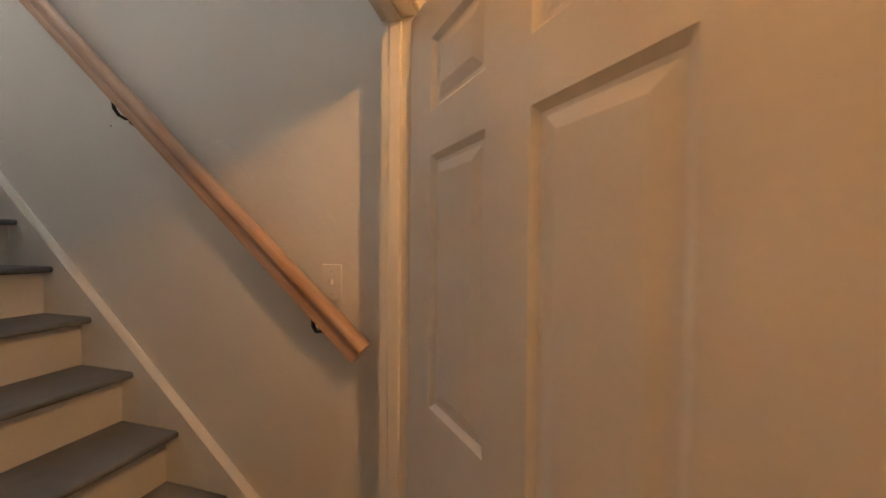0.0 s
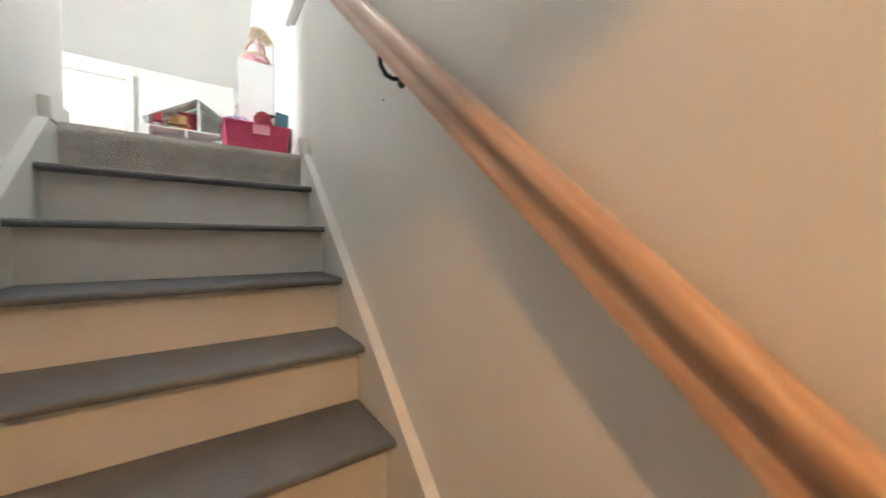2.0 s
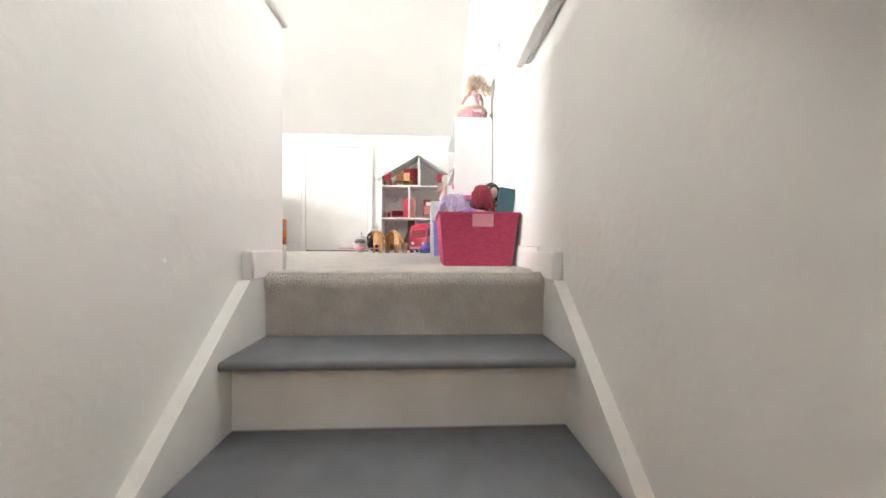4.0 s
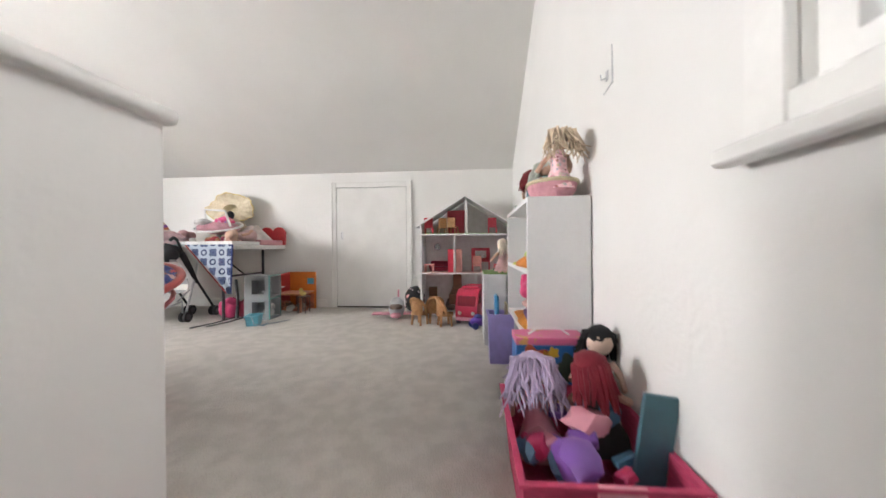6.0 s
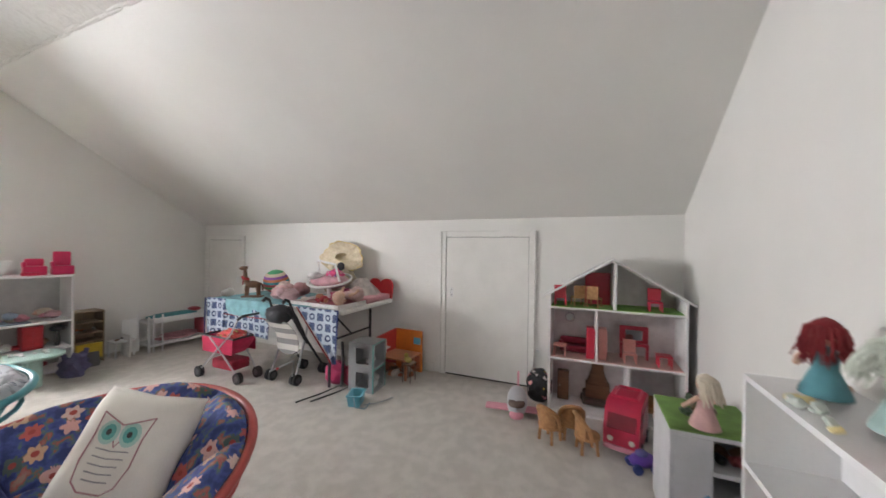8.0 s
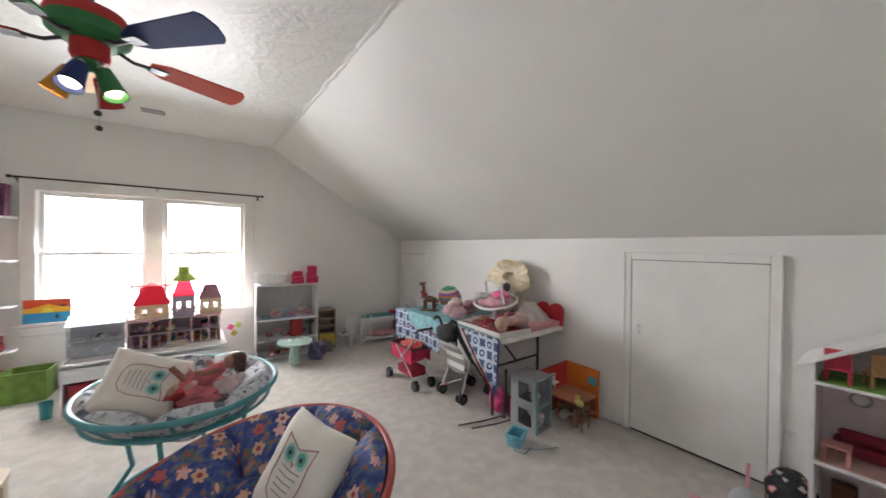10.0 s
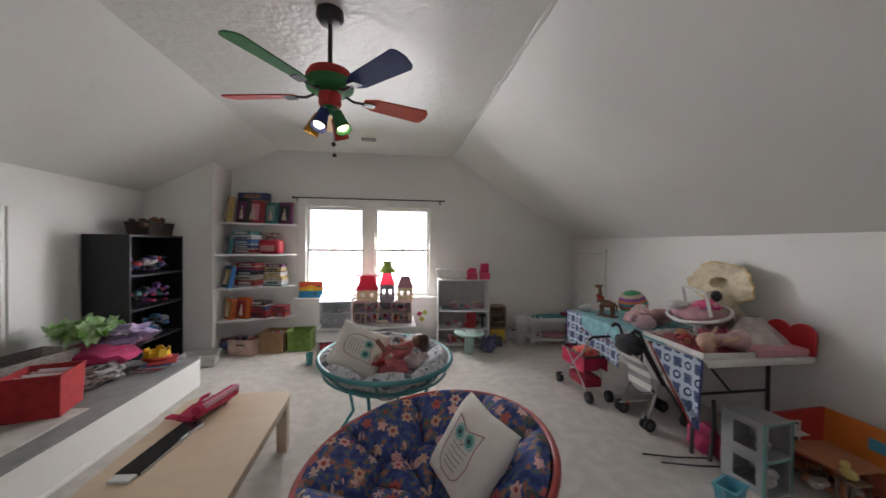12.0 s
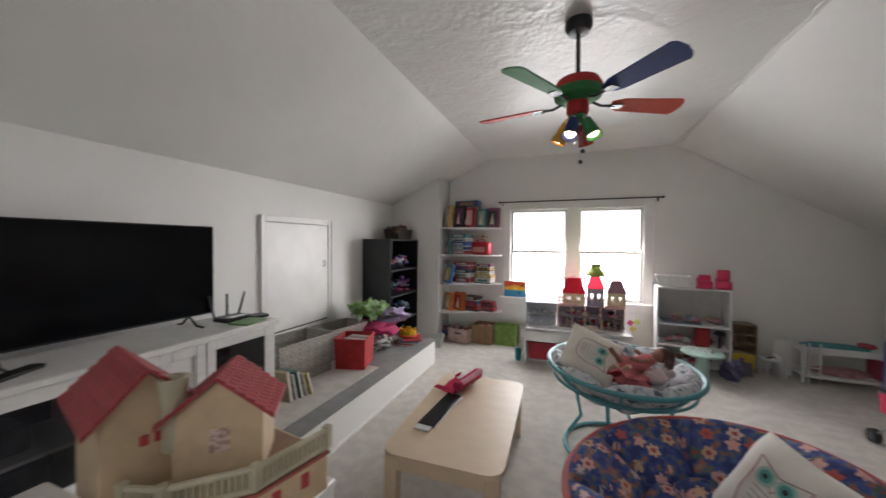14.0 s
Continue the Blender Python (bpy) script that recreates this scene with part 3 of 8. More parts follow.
for ang, col in ((-112, BLUE), (-38, GREEN), (62, RED), (170, YEL)):
    m = pose(0, 0, 2.235, 0, 0, ang) @ Matrix.Translation((0.055, 0, -0.02)) @ Matrix.Rotation(radians(152), 4, "Y")
    sp = part("spotlight", Mesh().lathe([(0.012, 0.0), (0.028, 0.004), (0.032, 0.03), (0.038, 0.085), (0.045, 0.125), (0.042, 0.124), (0.034, 0.085), (0.028, 0.03), (0.0, 0.02)], 20, m=m), col, fan)
    part("arm", Mesh().tube([pose(0, 0, 2.235, 0, 0, ang) @ V((0.03, 0, 0)), pose(0, 0, 2.235, 0, 0, ang) @ V((0.05, 0, 0.0)), m @ V((0, 0, 0.01))], 0.009), STEEL, sp)
    part("bulb", Mesh().ball((0, 0, 0.10), 0.032, (1, 1, 0.7), 2, m=m), BULB, sp, "glowing bulb face")
for x, y, z in ((0.03, -0.05, 2.03), (0.02, 0.04, 1.99)):
    ch = part("pull_chain", Mesh().cone((x, y, z), (x, y, 2.25), 0.0015, n=5), STEEL, fan)
    part("pull_knob", Mesh().ball((x, y, z), 0.013), BLACKM, ch)

# ---- patterned materials ----
def floral(name, ground, petals, scale, heart=(0.75, 0.5, 0.1), size=0.36, lobes=5.0, leaf=()):
    """Scattered flowers on a plain ground."""
    mt, nt, bs = nodes_of(name)
    N, L = nt.nodes.new, nt.links.new
    tc, vo = N("ShaderNodeTexCoord"), N("ShaderNodeTexVoronoi")
    vo.inputs["Scale"].default_value, vo.inputs["Randomness"].default_value = scale, 0.75
    L(tc.outputs["Object"], vo.inputs["Vector"])
    sub = N("ShaderNodeVectorMath")
    sub.operation = "SUBTRACT"
    L(tc.outputs["Object"], sub.inputs[0])
    L(vo.outputs["Position"], sub.inputs[1])
    sep = N("ShaderNodeSeparateXYZ")
    L(sub.outputs[0], sep.inputs[0])
    at = N("ShaderNodeMath")
    at.operation = "ARCTAN2"
    L(sep.outputs[0], at.inputs[0])
    L(sep.outputs[1], at.inputs[1])
    mul = N("ShaderNodeMath")
    mul.operation = "MULTIPLY"
    mul.inputs[1].default_value = lobes
    L(at.outputs[0], mul.inputs[0])
    sn = N("ShaderNodeMath")
    sn.operation = "SINE"
    L(mul.outputs[0], sn.inputs[0])
    ad = N("ShaderNodeMath")
    ad.operation = "MULTIPLY_ADD"
    ad.inputs[1].default_value = 0.07
    L(sn.outputs[0], ad.inputs[0])
    L(vo.outputs["Distance"], ad.inputs[2])
    inner, outer = N("ShaderNodeMath"), N("ShaderNodeMath")
    inner.operation = outer.operation = "LESS_THAN"
    inner.inputs[1].default_value, outer.inputs[1].default_value = 0.15, size
    L(vo.outputs["Distance"], inner.inputs[0])
    L(ad.outputs[0], outer.inputs[0])
    rp = N("ShaderNodeValToRGB")
    rp.color_ramp.interpolation = "CONSTANT"
    while len(rp.color_ramp.elements) < len(petals):
        rp.color_ramp.elements.new(1.0)
    for i, c in enumerate(petals):
        rp.color_ramp.elements[i].position = i / len(petals)
        rp.color_ramp.elements[i].color = (*c, 1)
    sr = N("ShaderNodeSeparateColor")
    L(vo.outputs["Color"], sr.inputs[0])
    L(sr.outputs[0], rp.inputs[0])
    m1, m2 = N("ShaderNodeMix"), N("ShaderNodeMix")
    m1.data_type = m2.data_type = "RGBA"
    nz = N("ShaderNodeTexNoise")
    nz.inputs["Scale"].default_value, nz.inputs["Detail"].default_value = 24, 4
    L(tc.outputs["Object"], nz.inputs["Vector"])
    gr = N("ShaderNodeValToRGB")
    gr.color_ramp.elements[0].position, gr.color_ramp.elements[1].position = 0.4, 0.52
    gr.color_ramp.elements[0].color = (*ground, 1)
    if leaf:
        for pos, c in zip((0.585, 0.615, 0.70), leaf):
            gr.color_ramp.elements.new(pos).color = (*c, 1)
    gr.color_ramp.elements[1].color = (*(min(1, c * 1.7 + 0.01) for c in ground), 1)
    L(nz.outputs["Fac"], gr.inputs[0])
    L(outer.outputs[0], m1.inputs[0])
    L(gr.outputs[0], m1.inputs[6])
    L(rp.outputs[0], m1.inputs[7])
    L(inner.outputs[0], m2.inputs[0])
    L(m1.outputs[2], m2.inputs[6])
    m2.inputs[7].default_value = (*heart, 1)
    L(m2.outputs[2], bs.inputs["Base Color"])
    bs.inputs["Roughness"].default_value = 0.85
    n2 = N("ShaderNodeTexNoise")
    n2.inputs["Scale"].default_value = 500
    L(tc.outputs["Object"], n2.inputs["Vector"])
    bp = N("ShaderNodeBump")
    bp.inputs["Strength"].default_value, bp.inputs["Distance"].default_value = 0.4, 0.001
    L(n2.outputs["Fac"], bp.inputs["Height"])
    L(bp.outputs[0], bs.inputs["Normal"])
    return mt


def rings(name, a, b, scale, lo=0.12, hi=0.24, rnd=0.0):
    """Rings and blots in colour b on a ground of colour a."""
    mt, nt, bs = nodes_of(name)
    tc, vo = nt.nodes.new("ShaderNodeTexCoord"), nt.nodes.new("ShaderNodeTexVoronoi")
    vo.inputs["Scale"].default_value, vo.inputs["Randomness"].default_value = scale, rnd
    rp = nt.nodes.new("ShaderNodeValToRGB")
    rp.color_ramp.interpolation = "CONSTANT"
    for pos, c in ((lo, a), (hi, b), (hi + 0.14, a), (hi + 0.24, b)):
        e = rp.color_ramp.elements.new(pos)
        e.color = (*c, 1)
    rp.color_ramp.elements[0].color = (*b, 1)
    nt.links.new(tc.outputs["Object"], vo.inputs["Vector"])
    nt.links.new(vo.outputs["Distance"], rp.inputs[0])
    nt.links.new(rp.outputs[0], bs.inputs["Base Color"])
    bs.inputs["Roughness"].default_value = 0.85
    return mt


def bands(name, a, b, period, axis=2):
    """Stripes of two colours."""
    mt, nt, bs = nodes_of(name)
    tc, sp, ma, gt, mx = (nt.nodes.new(k) for k in ("ShaderNodeTexCoord", "ShaderNodeSeparateXYZ", "ShaderNodeMath", "ShaderNodeMath", "ShaderNodeMix"))
    ma.operation, gt.operation, mx.data_type = "PINGPONG", "GREATER_THAN", "RGBA"
    ma.inputs[1].default_value, gt.inputs[1].default_value = period, period / 2
    nt.links.new(tc.outputs["Object"], sp.inputs[0])
    nt.links.new(sp.outputs[axis], ma.inputs[0])
    nt.links.new(ma.outputs[0], gt.inputs[0])
    nt.links.new(gt.outputs[0], mx.inputs[0])
    mx.inputs[6].default_value, mx.inputs[7].default_value = (*a, 1), (*b, 1)
    nt.links.new(mx.outputs[2], bs.inputs["Base Color"])
    bs.inputs["Roughness"].default_value = 0.85
    return mt


def stripes(name, cols, period):
    """Level stripes in a run of colours, slightly knitted."""
    mt, nt, bs = nodes_of(name)
    N, L = nt.nodes.new, nt.links.new
    tc, sp, dv, fr, rp = (N(k) for k in ("ShaderNodeTexCoord", "ShaderNodeSeparateXYZ", "ShaderNodeMath", "ShaderNodeMath", "ShaderNodeValToRGB"))
    dv.operation, fr.operation, dv.inputs[1].default_value = "DIVIDE", "FRACT", period
    L(tc.outputs["Object"], sp.inputs[0])
    L(sp.outputs[2], dv.inputs[0])
    L(dv.outputs[0], fr.inputs[0])
    L(fr.outputs[0], rp.inputs[0])
    rp.color_ramp.interpolation = "CONSTANT"
    while len(rp.color_ramp.elements) < len(cols):
        rp.color_ramp.elements.new(1.0)
    for i, c in enumerate(cols):
        rp.color_ramp.elements[i].position, rp.color_ramp.elements[i].color = i / len(cols), (*c, 1)
    L(rp.outputs[0], bs.inputs["Base Color"])
    bs.inputs["Roughness"].default_value = 0.95
    return mt


# ---- round bowl chairs ----
def papasan(label, m, R, tilt, rim_mat, cushion_mat, lobes, H=0.62, S=0.25):
    ch = thing("papasan_chair", label, "chair", m, group="bowl chairs")
    T = Matrix.Translation((0, 0, H)) @ tilt
    depth = 0.23
    bowl = lambda r: -depth * (1 - (r / R) ** 2.3)
    part("rim", Mesh().tube([T @ V((R * math.cos(a), R * math.sin(a), 0)) for a in np.linspace(0, 2 * math.pi, 65)[:-1]], 0.0165, 10, True), rim_mat, ch)
    for k in range(8):
        a = 2 * math.pi * (k + 0.3) / 8
        part("rib", Mesh().tube([T @ V((r * math.cos(a), r * math.sin(a), bowl(r) - 0.012)) for r in np.linspace(0.08, R, 9)], 0.011, 7), rim_mat, ch)
    for rr, gap in ((0.26, 0.022), (0.40, 0.022), (R * 0.93, 0.055)):
        part("hoop", Mesh().tube([T @ V((rr * math.cos(a), rr * math.sin(a), bowl(rr) - gap)) for a in np.linspace(0, 2 * math.pi, 33)[:-1]], 0.010, 7, True), rim_mat, ch)
    # stand: two rings and splayed legs
    zt = H - depth * (1 - (S / R) ** 2.3) - 0.03
    part("stand_ring", Mesh().tube([(S * math.cos(a), S * math.sin(a), zt) for a in np.linspace(0, 2 * math.pi, 33)[:-1]], 0.014, 8, True), rim_mat, ch)
    part("stand_ring", Mesh().tube([((S + 0.04) * math.cos(a), (S + 0.04) * math.sin(a), 0.015) for a in np.linspace(0, 2 * math.pi, 33)[:-1]], 0.014, 8, True), rim_mat, ch)
    for k in range(4):
        a = 2 * math.pi * (k + 0.5) / 4
        part("leg", Mesh().tube([((S + 0.04) * math.cos(a), (S + 0.04) * math.sin(a), 0.015), ((S - 0.06) * math.cos(a), (S - 0.06) * math.sin(a), 0.18), (S * math.cos(a), S * math.sin(a), zt)], 0.013, 8), rim_mat, ch)

    def top(u, v):
        a, r = 2 * math.pi * u, max(v, 0.001) * (R - 0.015)
        q = v
        shift = 0.25 if q < 0.5 else 0.0
        seam = abs(math.sin(lobes / 2 * a + shift * math.pi * 2))
        ring = abs(math.sin(math.pi * q * 2.0))
        puff = 0.10 * (seam ** 0.38) * (ring ** 0.34) * min(1, 0.35 + q * 1.3)
        puff *= 1 if q < 0.9 else max(0.0, 1 - ((q - 0.9) / 0.1) ** 2)
        wr = 0.010 * noise.noise(V((r * math.cos(a), r * math.sin(a), lobes)) * 9)
        return T @ V((r * math.cos(a) * (1 + 0.02 * math.sin(3 * a)), r * math.sin(a), bowl(r) + 0.025 + puff + wr))

    def low(u, v):
        a, r = 2 * math.pi * u, max(v, 0.001) * (R - 0.015)
        sag = -0.055 * (abs(math.sin(lobes / 2 * a)) ** 0.6) * math.sin(math.pi * min(1, v)) if v > 0.2 else 0
        return T @ V((r * math.cos(a), r * math.sin(a), bowl(r) + 0.004 + sag))

    mb = Mesh().sheet(top, 160, 40).sheet(low, 72, 12)
    bmesh.ops.remove_doubles(mb.bm, verts=mb.bm.verts, dist=0.004)
    cu = part("cushion", mb, cushion_mat, ch, "tufted padded cushion", smooth=80)
    for k in range(int(lobes)):
        a = 2 * math.pi * k / lobes
        r = 0.5 * R
        part("tuft_button", Mesh().ball(T @ V((r * math.cos(a), r * math.sin(a), bowl(r) + 0.055)), 0.011, n=1), cushion_mat, cu)
    part("tie", Mesh().tube([T @ V((R * 0.99, 0.02, -0.02)), T @ V((R * 1.0, 0.03, -0.08)), T @ V((R * 0.98, 0.035, -0.13))], 0.006, 5), cushion_mat, cu)
    return ch


REDR = surface("red_painted_rattan", (0.42, 0.07, 0.06), (0.36, 0.05, 0.045), 12, 0.4, bump=0.2, grain=60)
TEALR = surface("teal_painted_rattan", (0.08, 0.30, 0.33), (0.06, 0.25, 0.28), 12, 0.4, bump=0.2, grain=60)
BLUEF = floral("blue_floral_cotton", (0.030, 0.046, 0.165), ((0.64, 0.38, 0.35), (0.56, 0.36, 0.24), (0.46, 0.10, 0.09), (0.64, 0.36, 0.34), (0.08, 0.12, 0.11), (0.60, 0.44, 0.40)), 13, (0.34, 0.06, 0.05), 0.37, 6.0, leaf=((0.10, 0.17, 0.13), (0.34, 0.08, 0.08), (0.30, 0.20, 0.16)))
GREYF = floral("grey_patterned_cotton", (0.30, 0.31, 0.33), ((0.55, 0.56, 0.57), (0.10, 0.12, 0.15), (0.5, 0.52, 0.54), (0.16, 0.18, 0.22)), 15, (0.12, 0.14, 0.17), 0.45, 4.0)
papasan("red rattan bowl chair with blue floral tufted cushion", pose(-0.035, 2.235, 0), 0.562, Matrix.Rotation(radians(-9.9), 4, "Y") @ Matrix.Rotation(radians(2.1), 4, "X"), REDR, BLUEF, 8, 0.520)
papasan("teal rattan bowl chair with grey patterned cushion", pose(-0.23, 3.333, 0, 0, 0, 25), 0.488, Matrix.Rotation(radians(3), 4, "X"), TEALR, GREYF, 8, 0.63, 0.33)

CANVAS = surface("cream_canvas", (0.76, 0.73, 0.67), (0.70, 0.66, 0.60), 9, 0.9, bump=0.5, grain=400, dist=0.001)


def pillow(label, m, w=0.40, h=0.40, d=0.075):
    p = thing("throw_pillow", label, "pillow", m, group="owl pillows")

    def face(s):
        def f(u, v):
            a, b = 2 * u - 1, 2 * v - 1
            k = max(0.0, (1 - a ** 4) * (1 - b ** 4)) ** 0.55
            pin = 1 - 0.07 * (1 - abs(a)) * abs(b) ** 3 * 1.0
            pin2 = 1 - 0.07 * (1 - abs(b)) * abs(a) ** 3
            return V((a * w / 2 * pin2, s * d * k * (1 + 0.12 * noise.noise(V((a, b, s)) * 2.3)), b * h / 2 * pin))
        return f
    mb = Mesh().sheet(face(1), 24, 24).sheet(face(-1), 24, 24)
    bmesh.ops.remove_doubles(mb.bm, verts=mb.bm.verts, dist=0.0008)
    body = part("cover", mb, CANVAS, p, smooth=80)
    f = face(-1)
    on = lambda a, b, lift=0.0025: f((a + 1) / 2, (b + 1) / 2) + V((0, -lift, 0))
    line = lambda pts, r=0.0026, mat=None: part("stitching", Mesh().tube([on(*q) for q in pts], r, 5), mat or surface("dusty_pink_ink", (0.45, 0.22, 0.24)), body)
    grey = surface("grey_ink", (0.25, 0.24, 0.25))
    teal = surface("teal_print", (0.10, 0.36, 0.33))
    for ex in (-0.20, 0.20):
        for rad, mat, lift in ((0.190, surface("mint_print", (0.40, 0.60, 0.54)), 0.0030), (0.125, teal, 0.0045), (0.05, surface("black_print", (0.02, 0.02, 0.02)), 0.006)):
            mb = Mesh()
            c = [on(ex + rad * math.cos(t), 0.25 + rad * math.sin(t), lift) for t in np.linspace(0, 2 * math.pi, 21)[:-1]]
            vs = [mb.bm.verts.new(q) for q in c]
            vm = mb.bm.verts.new(on(ex, 0.25, lift))
            for i in range(20):
                mb.bm.faces.new((vs[i], vs[(i + 1) % 20], vm))
            part("eye", mb, mat, body, smooth=80)
    line([(-0.5, 0.55), (-0.25, 0.46), (0, 0.38), (0.25, 0.46), (0.5, 0.55)])
    line([(-0.5, 0.55), (-0.44, 0.2), (-0.46, -0.2), (-0.38, -0.5), (-0.2, -0.62), (0.2, -0.62), (0.38, -0.5), (0.46, -0.2), (0.44, 0.2), (0.5, 0.55)])
    for k in range(5):
        y = 0.0 - 0.11 * k
        line([(-0.3 + 0.02 * k, y), (0.0, y - 0.02), (0.3 - 0.02 * k, y)], 0.002, grey)
    line([(-0.06, 0.13), (0, 0.04), (0.06, 0.13)], 0.002)
    return p


lean = lambda x, y, z, yaw, back, roll: pose(x, y, z, 0, 0, yaw) @ Matrix.Rotation(radians(-back), 4, "X") @ Matrix.Rotation(radians(roll), 4, "Y")
pillow("cream owl-print pillow leaning on blue floral cushion", lean(0.172, 2.225, 0.535, -69, 33, 5.5), 0.40, 0.40, 0.075)
pillow("cream owl-print pillow leaning in grey chair cushion", lean(-0.43, 3.30, 0.68, 18, 35, 120), 0.38, 0.38, 0.075)

# ---- coffee table ----
MAPLE = surface("pale_maple_laminate", (0.62, 0.49, 0.35), (0.585, 0.455, 0.32), 7, 0.42, bump=0.05, grain=140, stretch=(1, 2, 1))
tb = thing("coffee_table", "low pale wood table with rounded corners", "table", pose(-1.205, 2.742, 0, 0, 0, 2))
hw, hl, rad = 0.325, 0.575, 0.09
out = []
for cx, cy, a0 in ((hw - rad, hl - rad, 0), (-hw + rad, hl - rad, 90), (-hw + rad, -hl + rad, 180), (hw - rad, -hl + rad, 270)):
    out += [(cx + rad * math.cos(radians(a0 + k * 15)), cy + rad * math.sin(radians(a0 + k * 15))) for k in range(7)]
part("tabletop", Mesh().prism(out, 0.375, 0.40, "z"), MAPLE, tb)
part("apron", Mesh().box(-hw + 0.03, hw - 0.03, -hl + 0.03, -hl + 0.05, 0.30, 0.375).box(-hw + 0.03, hw - 0.03, hl - 0.05, hl - 0.03, 0.30, 0.375).box(-hw + 0.03, -hw + 0.05, -hl + 0.05, hl - 0.05, 0.30, 0.375).box(hw - 0.05, hw - 0.03, -hl + 0.05, hl - 0.05, 0.30, 0.375), MAPLE, tb)
for sx in (-1, 1):
    for sy in (-1, 1):
        part("leg", Mesh().box(sx * (hw - 0.02) - 0.0 if sx < 0 else hw - 0.09, -hw + 0.09 if sx < 0 else hw - 0.02, sy * (hl - 0.02) if sy < 0 else hl - 0.09, -hl + 0.09 if sy < 0 else hl - 0.02, 0, 0.375, 0.006), MAPLE, tb)
kb = thing("toy_keyboard", "long flat black toy keyboard with white end", "keyboard", pose(-1.36, 2.66, 0.40, 0, 0, -4))
part("body", Mesh().box(-0.055, 0.055, -0.20, 0.25, 0, 0.018, 0.004), plastic(0.012, 0.012, 0.014, 0.25), kb)
part("end_cap", Mesh().box(-0.05, 0.045, -0.25, -0.20, 0, 0.014, 0.003), plastic(0.7, 0.7, 0.68), kb, "white end strip")
part("trim", Mesh().box(0.056, 0.060, -0.20, 0.25, 0.002, 0.014), STEEL, kb)
car = thing("toy_vehicle", "shiny red and pink toy vehicle on the table", "toy", pose(-1.345, 3.07, 0.40, 0, 0, -18))
CRIM, ROSE = plastic(0.50, 0.03, 0.09, 0.18), plastic(0.66, 0.30, 0.38, 0.15)
part("chassis", Mesh().prism([(-0.16, 0.012), (0.14, 0.012), (0.15, 0.035), (0.05, 0.060), (-0.06, 0.062), (-0.15, 0.040)], -0.055, 0.045, "x"), CRIM, car)
part("tube", Mesh().cone((0.055, -0.13, 0.058), (0.055, 0.15, 0.075), 0.036, 0.040, 18), CRIM, car, "glossy red tube")
part("tube_stripe", Mesh().cone((0.072, -0.10, 0.078), (0.072, 0.16, 0.095), 0.020, 0.022, 14), ROSE, car, "pale pink glossy stripe")
part("window", Mesh().box(-0.035, 0.02, -0.01, 0.07, 0.058, 0.075, 0.008, seg=2), plastic(0.62, 0.50, 0.52, 0.1), car, "pale clear window")
part("fin", Mesh().prism([(-0.02, 0.055), (0.05, 0.055), (0.07, 0.085), (0.0, 0.085)], -0.052, -0.044, "x"), CRIM, car)
part("nose_wing", Mesh().box(-0.13, 0.02, -0.17, -0.12, 0.020, 0.032, 0.005), CRIM, car)
for x in (-0.04, 0.03):
    for y in (-0.11, 0.10):
        part("wheel", Mesh().cone((x - 0.012, y, 0.014), (x + 0.012, y, 0.014), 0.014, n=12), RUBBER, car)
part("buckle", Mesh().box(0.03, 0.13, -0.20, -0.15, 0, 0.012, 0.004), STEEL, car, "small silver buckle")

# ---- television and its stand ----
st = thing("tv_stand", "white washed wooden media stand with glass doors", "tv stand", pose(-2.79, 1.745, ZP))
WASH = surface("white_washed_wood", (0.70, 0.69, 0.67), (0.63, 0.615, 0.59), 7, 0.5, bump=0.2, grain=40, stretch=(1, 1, 6))
SH = 0.648
part("top", Mesh().box(-0.24, 0.25, -0.75, 0.75, SH - 0.035, SH, 0.006), WASH, st)
part("side", Mesh().box(-0.22, 0.22, -0.73, -0.70, 0, SH - 0.035), WASH, st)
part("side", Mesh().box(-0.22, 0.22, 0.70, 0.73, 0, SH - 0.035), WASH, st)
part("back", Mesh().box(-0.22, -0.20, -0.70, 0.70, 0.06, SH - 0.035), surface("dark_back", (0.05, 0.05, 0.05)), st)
part("bottom", Mesh().box(-0.20, 0.21, -0.70, 0.70, 0.07, 0.09), WASH, st)
part("shelf", Mesh().box(-0.20, 0.17, -0.70, 0.70, 0.30, 0.315), WASH, st)
for y in (-0.24, 0.22):
    part("divider", Mesh().box(-0.20, 0.20, y, y + 0.02, 0.09, SH - 0.035), WASH, st)
for ya, yb in ((-0.72, -0.66), (0.66, 0.72)):
    for xa, xb in ((-0.22, -0.16), (0.175, 0.235)):
        part("leg", Mesh().box(xa, xb, ya, yb, 0, 0.09, 0.004), WASH, st)
SMOKE, nt, bs = nodes_of("dark_glass")
bs.inputs["Base Color"].default_value, bs.inputs["Roughness"].default_value, bs.inputs["Alpha"].default_value = (0.02, 0.02, 0.024, 1), 0.06, 0.40
